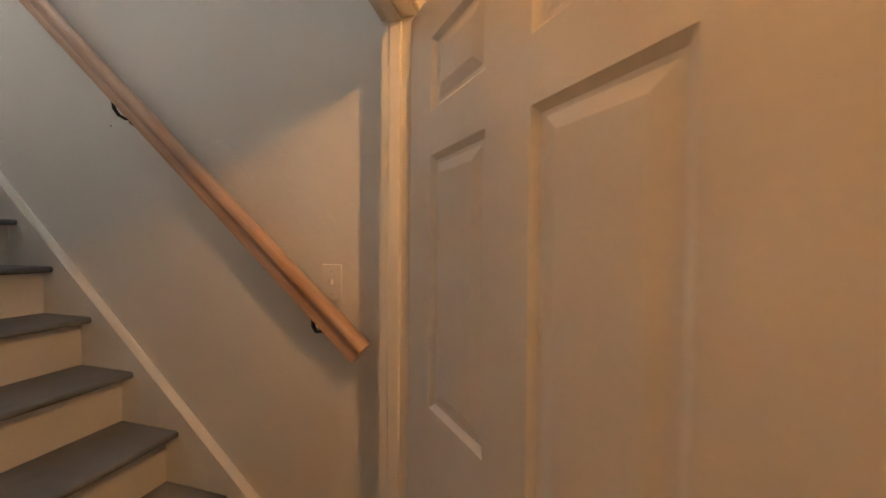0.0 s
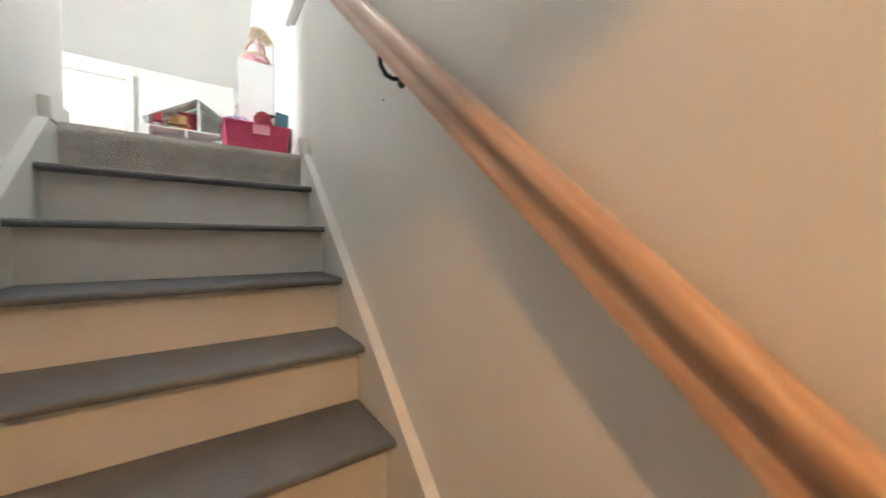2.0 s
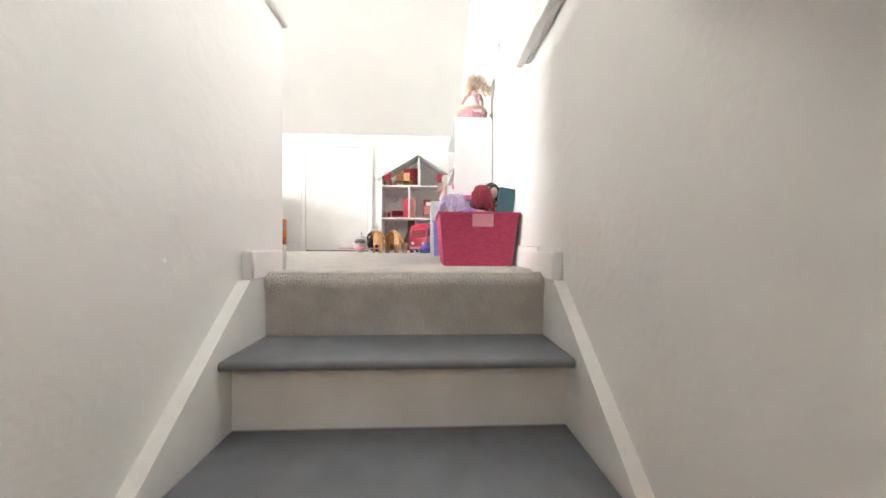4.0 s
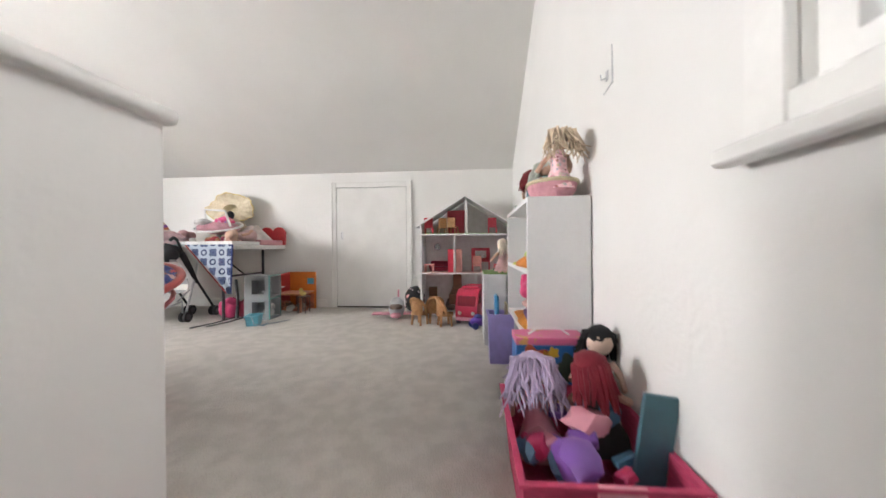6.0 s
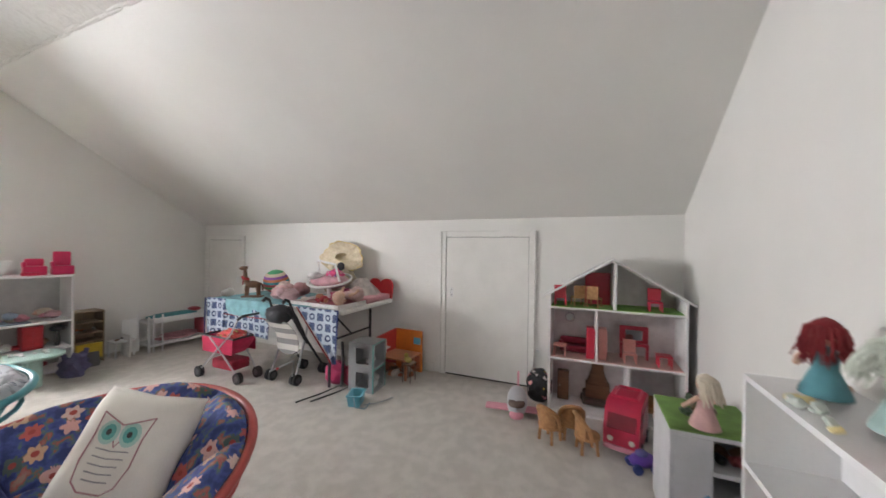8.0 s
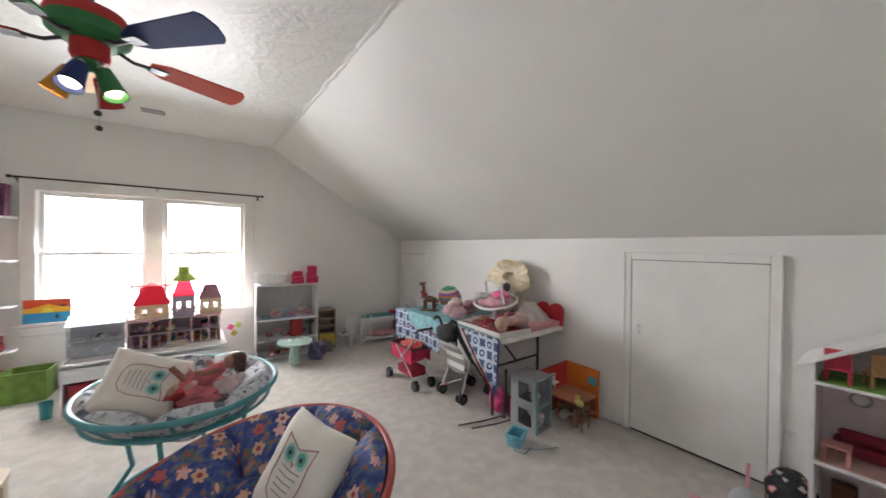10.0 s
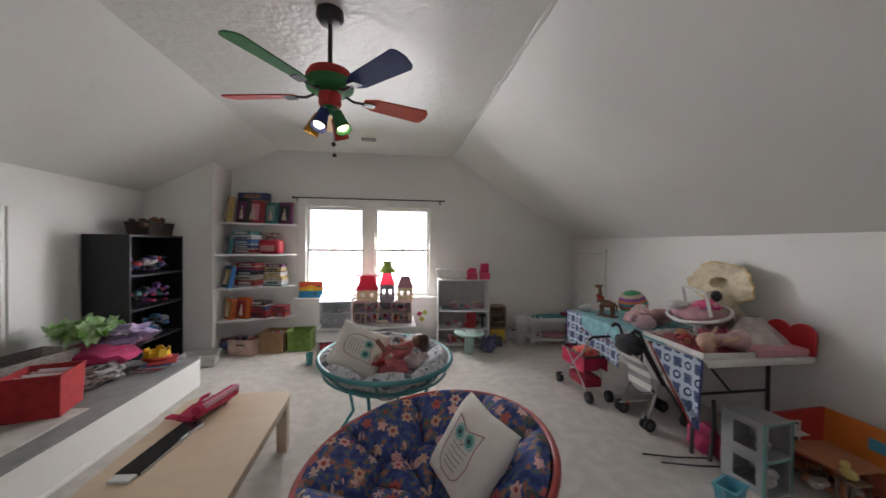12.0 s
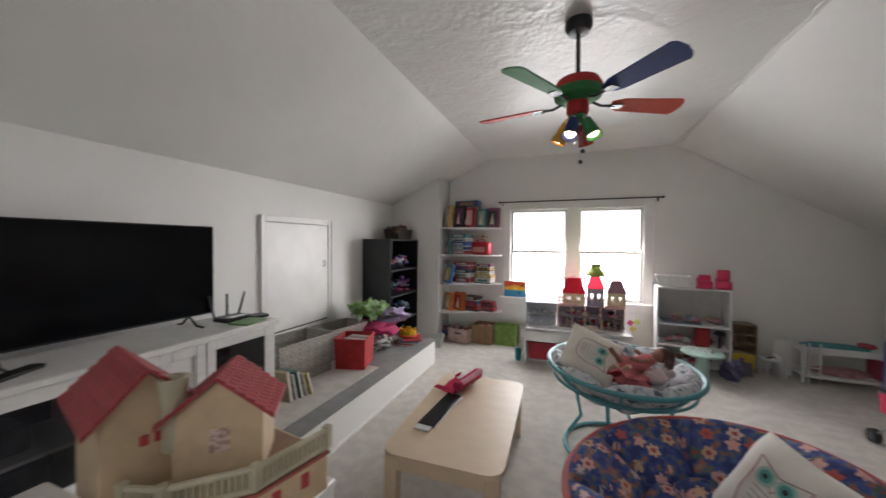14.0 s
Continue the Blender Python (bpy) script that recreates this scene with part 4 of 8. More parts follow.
for ya, yb, glazed in ((-0.70, -0.24, True), (-0.235, 0.0, False), (0.002, 0.237, False), (0.242, 0.70, True)):
    fr = Mesh().box(0.20, 0.225, ya, ya + 0.055, 0.09, SH - 0.04, 0.003).box(0.20, 0.225, yb - 0.055, yb, 0.09, SH - 0.04, 0.003).box(0.20, 0.225, ya + 0.055, yb - 0.055, 0.09, 0.15, 0.003).box(0.20, 0.225, ya + 0.055, yb - 0.055, SH - 0.10, SH - 0.04, 0.003)
    dr = part("door", fr, WASH, st)
    part("pane" if glazed else "panel", Mesh().box(0.208, 0.213, ya + 0.055, yb - 0.055, 0.15, SH - 0.10), SMOKE if glazed else WASH, dr, "dark glass pane" if glazed else "")
    ky = yb - 0.028 if ya < -0.2 else ya + 0.028
    part("knob", Mesh().lathe([(0.0, 0.028), (0.012, 0.026), (0.015, 0.018), (0.007, 0.01), (0.007, 0)], 12, m=pose(0.225, ky, 0.36, 0, 90)), STEEL, dr, "round metal knob")
for b in ((-0.12, 0.10, -0.62, -0.36, 0.09, 0.26), (-0.1, 0.1, 0.34, 0.6, 0.315, 0.38), (-0.1, 0.08, -0.58, -0.4, 0.315, 0.42)):
    part("stored_box", Mesh().box(*b, 0.005), surface("dim_boxes", (0.2, 0.24, 0.3), (0.1, 0.1, 0.1), 14), st, "box behind the glass")
TVZ = ZP + SH
tv = thing("television", "large black flat-screen television, switched off", "television", pose(-2.88, 1.695, TVZ))
part("bezel", Mesh().box(-0.03, 0.0, -0.555, 0.555, 0.060, 0.655, 0.004), plastic(0.01, 0.01, 0.011, 0.3), tv)
part("screen", Mesh().box(0.0, 0.003, -0.548, 0.548, 0.072, 0.648), surface("black_screen", (0.004, 0.004, 0.005), (0.004, 0.004, 0.005), 3, 0.12, bump=0.0), tv, "dark glossy screen")
MATS["black_screen"].node_tree.nodes["Principled BSDF"].inputs["Specular IOR Level"].default_value = 0.18
for y in (-0.40, 0.40):
    part("foot", Mesh().tube([(-0.015, y, 0.065), (0.06, y, 0.009), (0.12, y, 0.006)], 0.007, 6).tube([(-0.015, y, 0.065), (-0.08, y, 0.009), (-0.12, y, 0.006)], 0.007, 6), plastic(0.01, 0.01, 0.011, 0.3), tv)
rt = thing("wifi_router", "black router with three upright antennas", "router", pose(-2.80, 2.33, TVZ))
part("body", Mesh().box(-0.07, 0.07, -0.10, 0.10, 0, 0.03, 0.008), plastic(0.02, 0.02, 0.022), rt)
for y, dy in ((-0.09, -0.04), (0.0, 0.0), (0.09, 0.05)):
    part("antenna", Mesh().cone((-0.06, y, 0.02), (-0.06, y + dy, 0.18), 0.008, 0.006, 8), plastic(0.02, 0.02, 0.022), rt)
part("stripe", Mesh().box(0.02, 0.06, -0.06, 0.06, 0.030, 0.034), WHITE, rt)
for nm, lb, mat, b, m in (("game_case", "green plastic game case on the stand", plastic(0.15, 0.30, 0.10), (-0.07, 0.07, -0.10, 0.10, 0, 0.014), pose(-2.64, 2.32, TVZ, 0, 0, 12)), ("remote_control", "black remote control on the stand", plastic(0.015, 0.015, 0.016), (-0.03, 0.03, -0.09, 0.09, 0, 0.018), pose(-2.70, 1.30, TVZ, 0, 0, 30)), ("media_player", "small dark media box on the stand", plastic(0.03, 0.03, 0.03), (-0.05, 0.05, -0.06, 0.06, 0, 0.022), pose(-2.72, 2.46, TVZ, 0, 0, -10))):
    solid(nm, Mesh().box(*b, 0.004), mat, lb, nm.replace("_", " "), m)

# ---- toy country house behind the half wall ----
tt = thing("side_table", "plain white side table behind the half wall", "table", pose(-1.52, 1.262, 0))
part("top", Mesh().box(-0.33, 0.285, -0.20, 0.20, 0.76, 0.785, 0.004), WHITE, tt)
for x in (-0.30, 0.26):
    for y in (-0.17, 0.17):
        part("leg", Mesh().box(x - 0.02, x + 0.02, y - 0.02, y + 0.02, 0, 0.76), WHITE, tt)
CREAM, ROOF = plastic(0.62, 0.47, 0.30, 0.5), plastic(0.36, 0.045, 0.055, 0.45)
CRY = plastic(0.50, 0.46, 0.33, 0.5)
th = thing("toy_house", "cream plastic toy house with red tiled roofs", "toy house", pose(-1.52, 1.24, 0.785))


def gabled(parent, tip, heading, length, half, zb, zt, zr):
    """A small gabled house whose front gable stands at tip and faces heading; the ridge runs back from it."""
    m = pose(tip[0], tip[1], 0, 0, 0, heading)
    mb = Mesh().prism([(-half, zb), (half, zb), (half, zt), (0, zr), (-half, zt)], -length, 0, "x")
    mb._put(list(mb.bm.verts), m)
    body = part("house_body", mb, CREAM, parent)
    for sgn in (-1, 1):
        ve, vr = V((0, (half + 0.03) * sgn, zt - 0.03 * (zr - zt) / half + 0.004)), V((0, 0, zr + 0.006))
        n, k = 6, 9
        x0, x1 = -length - 0.015, 0.02
        lift = V((0, 0, 0.004))
        deck = Mesh().prism([(ve.y, ve.z), (vr.y, vr.z), (vr.y, vr.z + 0.004), (ve.y, ve.z + 0.004)], x0, x1, "x")
        deck._put(list(deck.bm.verts), m)
        roof = part("roof", deck, ROOF, parent, "red tiled roof")
        for i in range(n):
            for j in range(k):
                a, b = ve.lerp(vr, i / n) + lift, ve.lerp(vr, (i + 1) / n) + lift
                xa, xb = x0 + (x1 - x0) * j / k, x0 + (x1 - x0) * (j + 1) / k
                rf = Mesh()
                vs = [V((xa + 0.0012, a.y, a.z)), V((xb - 0.0012, a.y, a.z)), V((xb - 0.0012, b.y, b.z)), V((xa + 0.0012, b.y, b.z))]
                lo = [rf.bm.verts.new(q) for q in vs]
                hi = [rf.bm.verts.new(q + V((0, 0, 0.010 if e < 2 else 0.004))) for e, q in enumerate(vs)]
                for e in range(4):
                    rf.bm.faces.new((lo[e], lo[(e + 1) % 4], hi[(e + 1) % 4], hi[e]))
                rf.bm.faces.new(hi)
                rf.bm.faces.new(lo[::-1])
                rf._put(list(rf.bm.verts), m)
                part("tile", rf, ROOF, roof, smooth=20)
    return body, m


wing, mw = gabled(th, (0.119, -0.024), -53, 0.15, 0.10, 0.10, 0.283, 0.365)
main, mm = gabled(th, (-0.007, -0.108), -15, 0.285, 0.085, 0.0, 0.311, 0.396)
mb = Mesh().box(0.0, 0.004, -0.020, 0.026, 0.185, 0.245, 0.001)
mb._put(list(mb.bm.verts), mw)
stick = part("window", mb, surface("floral_sticker", (0.66, 0.50, 0.46), (0.34, 0.24, 0.18), 70, spread=(0.42, 0.55)), wing, "floral window sticker")
for ya, yb in ((-0.016, 0.001), (0.011, 0.028)):
    mb = Mesh().box(0.0, 0.007, ya, yb, 0.225, 0.250, 0.002)
    mb._put(list(mb.bm.verts), mm)
    part("shutter", mb, plastic(0.45, 0.04, 0.05), main, "red shutter")
mb = Mesh().box(0.0, 0.006, 0.03, 0.05, 0.02, 0.045, 0.002)
mb._put(list(mb.bm.verts), mm)
part("window", mb, plastic(0.16, 0.10, 0.06), main, "small dark window")
part("chimney", Mesh().lathe([(0.024, 0.20), (0.025, 0.30), (0.030, 0.345), (0.033, 0.378), (0.024, 0.378), (0.019, 0.33), (0.0, 0.33)], 16, c=(0.024, -0.070, 0)), CRY, main, "hollow beige chimney")
BASE = [(-0.03, -0.182), (0.02, -0.178), (0.116, -0.150), (0.242, -0.024), (0.288, 0.176), (0.02, 0.22), (-0.26, 0.06), (-0.30, -0.10)]
part("ground_floor", Mesh().prism(BASE, 0.0, 0.112, "z"), CREAM, th)
part("terrace", Mesh().prism([(0.03, -0.165), (0.114, -0.142), (0.236, -0.020), (0.280, 0.170), (0.05, 0.20), (0.0, 0.0)], 0.112, 0.118, "z"), plastic(0.26, 0.14, 0.07), th, "brown terrace floor")
part("eave_trim", Mesh().tube([(0.02, -0.184, 0.108), (0.120, -0.155, 0.108), (0.247, -0.026, 0.108), (0.293, 0.178, 0.108)], 0.006, 6), plastic(0.34, 0.10, 0.07), th, "red-brown trim line")
corners = [V(p) for p in ((0.03, -0.176, 0), (0.116, -0.148, 0), (0.242, -0.022, 0), (0.288, 0.176, 0))]
for a, b in zip(corners, corners[1:]):
    fence = part("balcony_rail", Mesh().tube([a + V((0, 0, 0.172)), b + V((0, 0, 0.172))], 0.008, 7).tube([a + V((0, 0, 0.122)), b + V((0, 0, 0.122))], 0.007, 7), CRY, th, "beige balcony fence")
    n = max(3, int((b - a).length / 0.013))
    for k in range(n + (b == corners[-1])):
        q = a.lerp(b, k / n)
        wide = 0.0095 if k in (0, n) else 0.0035
        part("baluster", Mesh().box(q.x - wide, q.x + wide, q.y - wide, q.y + wide, 0.119, 0.184 if k in (0, n) else 0.170), CRY, fence)
for k, (y, z) in enumerate(((-0.09, 0.06), (-0.045, 0.06), (0.03, 0.065), (0.10, 0.065))):
    q = corners[1].lerp(corners[2], 0.25 + 0.5 * k) if k < 2 else corners[2].lerp(corners[3], 0.25 + 0.4 * (k - 2))
    part("window", Mesh().box(-0.012, 0.012, -0.004, 0.004, 0.045, 0.085, 0.002, m=pose(q.x, q.y, 0, 0, 0, 45 if k < 2 else 77)), plastic(0.45, 0.04, 0.05), th, "small red window")

# ---- shared makers for toys ----
SKIN, PINK, HOT = plastic(0.62, 0.40, 0.29, 0.6), plastic(0.66, 0.28, 0.34, 0.5), plastic(0.60, 0.05, 0.16, 0.4)
CREAMC, BROWN = cloth(0.66, 0.58, 0.46), surface("brown_wood", (0.16, 0.075, 0.035), (0.11, 0.05, 0.022), 8, 0.5, stretch=(1, 1, 6))


def doll(label, m, hair, dress, h=0.4, skin=None, long_hair=True, sit=True, group="", seed=1, wild=0.0):
    """A soft doll: head, body, limbs and hair in one mesh."""
    rg = random.Random(seed)
    mb = Mesh()
    s = h / 0.4
    mb.ball((0, 0, 0.30 * s), 0.055 * s, (1, 0.95, 1.05), 2).paint(0)
    if sit:
        mb.tube([(0.04 * s, 0, 0.05 * s), (0.05 * s, -0.08 * s, 0.045 * s), (0.05 * s, -0.16 * s, 0.03 * s)], 0.02 * s, 7)
        mb.tube([(-0.04 * s, 0, 0.05 * s), (-0.06 * s, -0.08 * s, 0.045 * s), (-0.06 * s, -0.15 * s, 0.03 * s)], 0.02 * s, 7)
    else:
        mb.tube([(0.03 * s, 0, 0.10 * s), (0.035 * s, 0, 0)], 0.02 * s, 7).tube([(-0.03 * s, 0, 0.10 * s), (-0.035 * s, 0, 0)], 0.02 * s, 7)
    mb.tube([(0.05 * s, 0, 0.22 * s), (0.09 * s, -0.03 * s, 0.17 * s), (0.10 * s, -0.07 * s, 0.13 * s)], 0.015 * s, 7).tube([(-0.05 * s, 0, 0.22 * s), (-0.09 * s, -0.02 * s, 0.17 * s), (-0.11 * s, -0.06 * s, 0.14 * s)], 0.015 * s, 7).paint(0)
    mb.lathe([(0.0, 0.25 * s), (0.03 * s, 0.245 * s), (0.045 * s, 0.20 * s), (0.045 * s, 0.14 * s), (0.085 * s, 0.04 * s), (0.09 * s, 0.02 * s), (0.0, 0.02 * s)], 14).paint(1)
    strands = 90 if wild else 30
    for k in range(strands):
        a = 2 * math.pi * k / strands + rg.uniform(-0.1, 0.1)
        x, y = 0.045 * s * math.cos(a), 0.035 * s * math.sin(a) + 0.015 * s
        z0 = 0.345 * s
        dz = (0.16 if long_hair else 0.06) * s * rg.uniform(0.7, 1.1) * (0.35 if math.sin(a) < -0.55 else 1)
        w, o = [rg.uniform(-1, 1) * wild * s for _ in range(6)], 1 + 0.5 * wild
        thin = 0.5 if wild else 1.0
        mb.tube([(x * 0.3, y * 0.4, z0 + 0.012 * s), (x * 1.2 * o, y * 1.2 * o + 0.01 * s, z0 - 0.02 * s + 0.03 * w[0]), (x * 1.35 * o + 0.03 * w[1], y * 1.4 * o + 0.02 * s + 0.03 * w[2], z0 - 0.6 * dz), (x * 1.5 * o + rg.uniform(-1, 1) * 0.01 + 0.05 * w[3], y * 1.6 * o + 0.03 * s + 0.05 * w[4], z0 - dz + 0.03 * w[5])], [0.008 * s * thin, 0.012 * s * thin, 0.011 * s * thin, 0.005 * s * thin], 5)
    mb.ball((0, 0.012 * s, 0.322 * s), 0.060 * s, (1.02, 0.98, 0.85), 2, lump=0.2, seed=seed).paint(2)
    return solid("doll", mb, [skin or SKIN, dress, hair], label, "doll", m, group)


def game_box(label, m, w, d, h, col, lid, group="stacked board games"):
    g = thing("board_game_box", label, "board game", m, group)
    part("base", Mesh().box(-w / 2 + 0.002, w / 2 - 0.002, -d / 2 + 0.002, d / 2 - 0.002, 0, h * 0.5), lid, g)
    part("lid", Mesh().box(-w / 2, w / 2, -d / 2, d / 2, h * 0.25, h, 0.002), col, g)
    part("title_bar", Mesh().box(-w * 0.3, w * 0.3, -d / 2 - 0.001, -d / 2, h * 0.42, h * 0.82), lid, g)
    return g


def tub(name, label, cat, m, w, d, h, mat, flare=1.12, wall=0.006, handles=False):
    """An open tapered tub with thickness, and cut-look handle bars."""
    t = thing(name, label, cat, m)
    mb = Mesh()
    a, b = w / 2 / flare, d / 2 / flare
    ring = lambda sx, sy, z: [mb.bm.verts.new(p) for p in ((-sx, -sy, z), (sx, -sy, z), (sx, sy, z), (-sx, sy, z))]
    rs = [ring(a, b, 0), ring(w / 2, d / 2, h), ring(w / 2 + 0.008, d / 2 + 0.008, h), ring(w / 2 + 0.008, d / 2 + 0.008, h + 0.008), ring(w / 2 - wall, d / 2 - wall, h + 0.008), ring(a - wall, b - wall, wall)]
    for p, q in zip(rs, rs[1:]):
        for j in range(4):
            mb.bm.faces.new((p[j], p[(j + 1) % 4], q[(j + 1) % 4], q[j]))
    mb.bm.faces.new(rs[0][::-1])
    mb.bm.faces.new(rs[-1])
    part("shell", mb, mat, t, smooth=30)
    if handles:
        for sx in (-1, 1):
            part("handle", Mesh().tube([(sx * (w / 2 + 0.002), -0.05, h * 0.8), (sx * (w / 2 + 0.012), 0, h * 0.83), (sx * (w / 2 + 0.002), 0.05, h * 0.8)], 0.008, 7), mat, t)
    return t


def clutter(name, label, cat, m, cols, n, ext, size, seed=0, rest=0.0):
    """A heap of small toys: lumps and blocks piled in a given extent."""
    rg = random.Random(seed)
    h = thing(name, label, cat, m)
    for k in range(n):
        x, y, z = rg.uniform(-1, 1) * ext[0], rg.uniform(-1, 1) * ext[1], rest + rg.uniform(0, 1) * ext[2]
        r = size * rg.uniform(0.6, 1.2)
        if k % 3:
            mb = Mesh().ball((x, y, z + r * 0.6), r, (rg.uniform(0.7, 1.4), rg.uniform(0.6, 1.1), rg.uniform(0.6, 0.9)), 2, lump=0.5, seed=k + seed)
        else:
            mb = Mesh().box(-r, r, -r * 0.6, r * 0.6, -r * 0.4, r * 0.4, r * 0.15, m=pose(x, y, z + r * 0.5, rg.uniform(-30, 30), rg.uniform(-30, 30), rg.uniform(0, 180)))
        part("toy", mb, cols[k % len(cols)], h)
    return h


def open_shelf(name, label, m, w, d, h, levels, mat, t=0.018, back=True, backmat=None):
    """A bookcase open to local -y, its back at local +y = 0."""
    b = thing(name, label, "bookcase", m)
    part("side", Mesh().box(-w / 2, -w / 2 + t, -d, 0, 0, h, 0.002), mat, b)
    part("side", Mesh().box(w / 2 - t, w / 2, -d, 0, 0, h, 0.002), mat, b)
    for z in levels:
        part("shelf", Mesh().box(-w / 2 + t, w / 2 - t, -d + 0.002, -0.006, z - t, z), mat, b)
    part("top", Mesh().box(-w / 2 + t, w / 2 - t, -d, 0, h - t, h, 0.001), mat, b)
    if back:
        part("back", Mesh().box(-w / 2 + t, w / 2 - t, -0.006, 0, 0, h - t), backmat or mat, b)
    return b


# ---- south wall: bookcase and toys round it ----
open_shelf("bookcase", "white three-shelf bookcase filled with dolls and toys", pose(0.533, 0.006, 0, 0, 0, 180), 0.735, 0.236, 0.88, (0.05, 0.33, 0.60), WHITE)
doll("blond yarn-haired doll in a pink dress on the bookcase", pose(0.22, 0.11, 0.90, 0, 0, 110), cloth(0.74, 0.60, 0.44), floral("pink_dress_print", (0.66, 0.40, 0.42), ((0.72, 0.62, 0.58), (0.45, 0.14, 0.2), (0.5, 0.5, 0.55)), 60), 0.27, sit=True, seed=3, wild=1.0)
bk = thing("pink_basket", "pink woven doll basket on the white bookcase", "basket", pose(0.30, 0.12, 0.88))
part("bowl", Mesh().lathe([(0.0, 0.002), (0.11, 0.004), (0.14, 0.04), (0.15, 0.075), (0.142, 0.075), (0.13, 0.04), (0.0, 0.02)], 22, m=Matrix.Diagonal((0.95, 0.66, 0.85, 1))), surface("pink_wicker", (0.66, 0.34, 0.38), (0.55, 0.26, 0.3), 40, 0.7, bump=0.8, grain=90, dist=0.004), bk)
part("trim", Mesh().tube([(0.142 * math.cos(a), 0.098 * math.sin(a), 0.066) for a in np.linspace(0, 6.283, 25)[:-1]], 0.008, 7, True), cloth(0.62, 0.55, 0.35), bk)
doll("red-haired doll in a teal dress on the bookcase", pose(0.72, 0.13, 0.885, 0, 0, 60), cloth(0.22, 0.015, 0.02), cloth(0.10, 0.28, 0.32), 0.235, seed=5, wild=0.35)
doll("small pale green fairy doll on the bookcase", pose(0.52, 0.10, 0.885, 0, 0, -50), cloth(0.62, 0.66, 0.58), cloth(0.42, 0.58, 0.55), 0.235, seed=6, wild=0.6)
clutter("crystal_trinkets", "clear glass trinkets on the bookcase edge", "trinkets", pose(0.60, 0.20, 0.88), [plastic(0.62, 0.68, 0.62, 0.1), plastic(0.7, 0.6, 0.3)], 9, (0.10, 0.02, 0.0), 0.016, 3)
def slab(label, x, y, z, w, d, h, mat, rz=0):
    """A folded cloth or soft pad: a thick rounded slab with a sagging front."""
    mb = Mesh().sheet(lambda u, v: V(((u - 0.5) * w, (v - 0.5) * d, h * (1 + 0.25 * noise.noise(V((u * 3, v * 3, x * 9)))) * min(1, 0.35 + 4 * min(u, 1 - u, v, 1 - v)))), 14, 10)
    mb.box(-w / 2, w / 2, -d / 2, d / 2, 0, h * 0.36, 0.002)
    return solid("folded_cloth", mb, mat, label, "cloth", pose(x, y, z, 0, 0, rz), "cloths on the bookcase", smooth=70)


slab("folded orange cloth on a bookcase shelf", 0.36, 0.165, 0.60, 0.24, 0.14, 0.045, cloth(0.62, 0.20, 0.02), 6)
slab("folded lime green cloth on a bookcase shelf", 0.35, 0.155, 0.646, 0.20, 0.13, 0.035, cloth(0.50, 0.62, 0.20), -5)
solid("toy_disc", Mesh().lathe([(0, 0.012), (0.05, 0.016), (0.075, 0.010), (0.082, 0.0), (0.078, 0.0), (0, 0.004)], 24), plastic(0.62, 0.64, 0.12), "yellow-green toy disc lying on the shelf", "toy", pose(0.62, 0.165, 0.60))
doll("small doll in a pink dress on the bookcase shelf", pose(0.30, 0.14, 0.684, 0, 0, 150), cloth(0.55, 0.42, 0.30), cloth(0.58, 0.26, 0.28), 0.17, seed=14)
slab("orange padded mat on the middle bookcase shelf", 0.36, 0.16, 0.33, 0.28, 0.14, 0.045, cloth(0.64, 0.24, 0.02), 3)
slab("dark purple folded cloth on the middle shelf", 0.35, 0.155, 0.376, 0.24, 0.13, 0.045, cloth(0.07, 0.02, 0.12), -3)
slab("pale pink blanket on the middle shelf", 0.34, 0.155, 0.422, 0.22, 0.12, 0.04, cloth(0.58, 0.36, 0.34), 5)
solid("plush_octopus", Mesh().ball((0, 0, 0.055), 0.045, (1, 1, 1.1), 3).ball((0.05, -0.02, 0.035), 0.034, n=2).ball((-0.05, -0.02, 0.035), 0.034, n=2).ball((0.0, 0.05, 0.03), 0.034, n=2).tube([(0.05, -0.02, 0.03), (0.09, -0.04, 0.05), (0.10, -0.05, 0.09)], [0.028, 0.026, 0.018], 8), plastic(0.62, 0.04, 0.16, 0.5), "hot pink plush octopus on the middle shelf", "plush toy", pose(0.42, 0.17, 0.462, 0, 0, 40))
slab("orange paper lying along the shelf edge", 0.66, 0.18, 0.33, 0.16, 0.09, 0.018, cloth(0.60, 0.22, 0.03), 0)
bag2 = thing("school_bag", "small round striped backpack on the bottom shelf", "backpack", pose(0.50, 0.14, 0.05, 0, 0, 15))
part("bag", Mesh().ball((0, 0, 0.095), 0.10, (1.25, 0.85, 0.95), 3, lump=0.1), stripes("rainbow_bag", ((0.06, 0.06, 0.09), (0.34, 0.06, 0.08), (0.12, 0.36, 0.36), (0.52, 0.22, 0.24)), 0.19), bag2)
part("piping", Mesh().tube([(0.125 * math.cos(a), -0.03, 0.095 + 0.092 * math.sin(a)) for a in np.linspace(0, 6.283, 25)[:-1]], 0.007, 6, True), cloth(0.30, 0.03, 0.04), bag2, "red piping")
slab("grey blue cloth on the bottom shelf", 0.33, 0.155, 0.05, 0.20, 0.14, 0.06, cloth(0.20, 0.30, 0.34), 4)
solid("toy_ball", Mesh().ball((0, 0, 0.05), 0.05, n=2).tube([(0, 0, 0.0), (0, 0, 0.03)], 0.03), SKIN, "pale round plush toy on a shelf", "toy", pose(0.27, 0.15, 0.73))

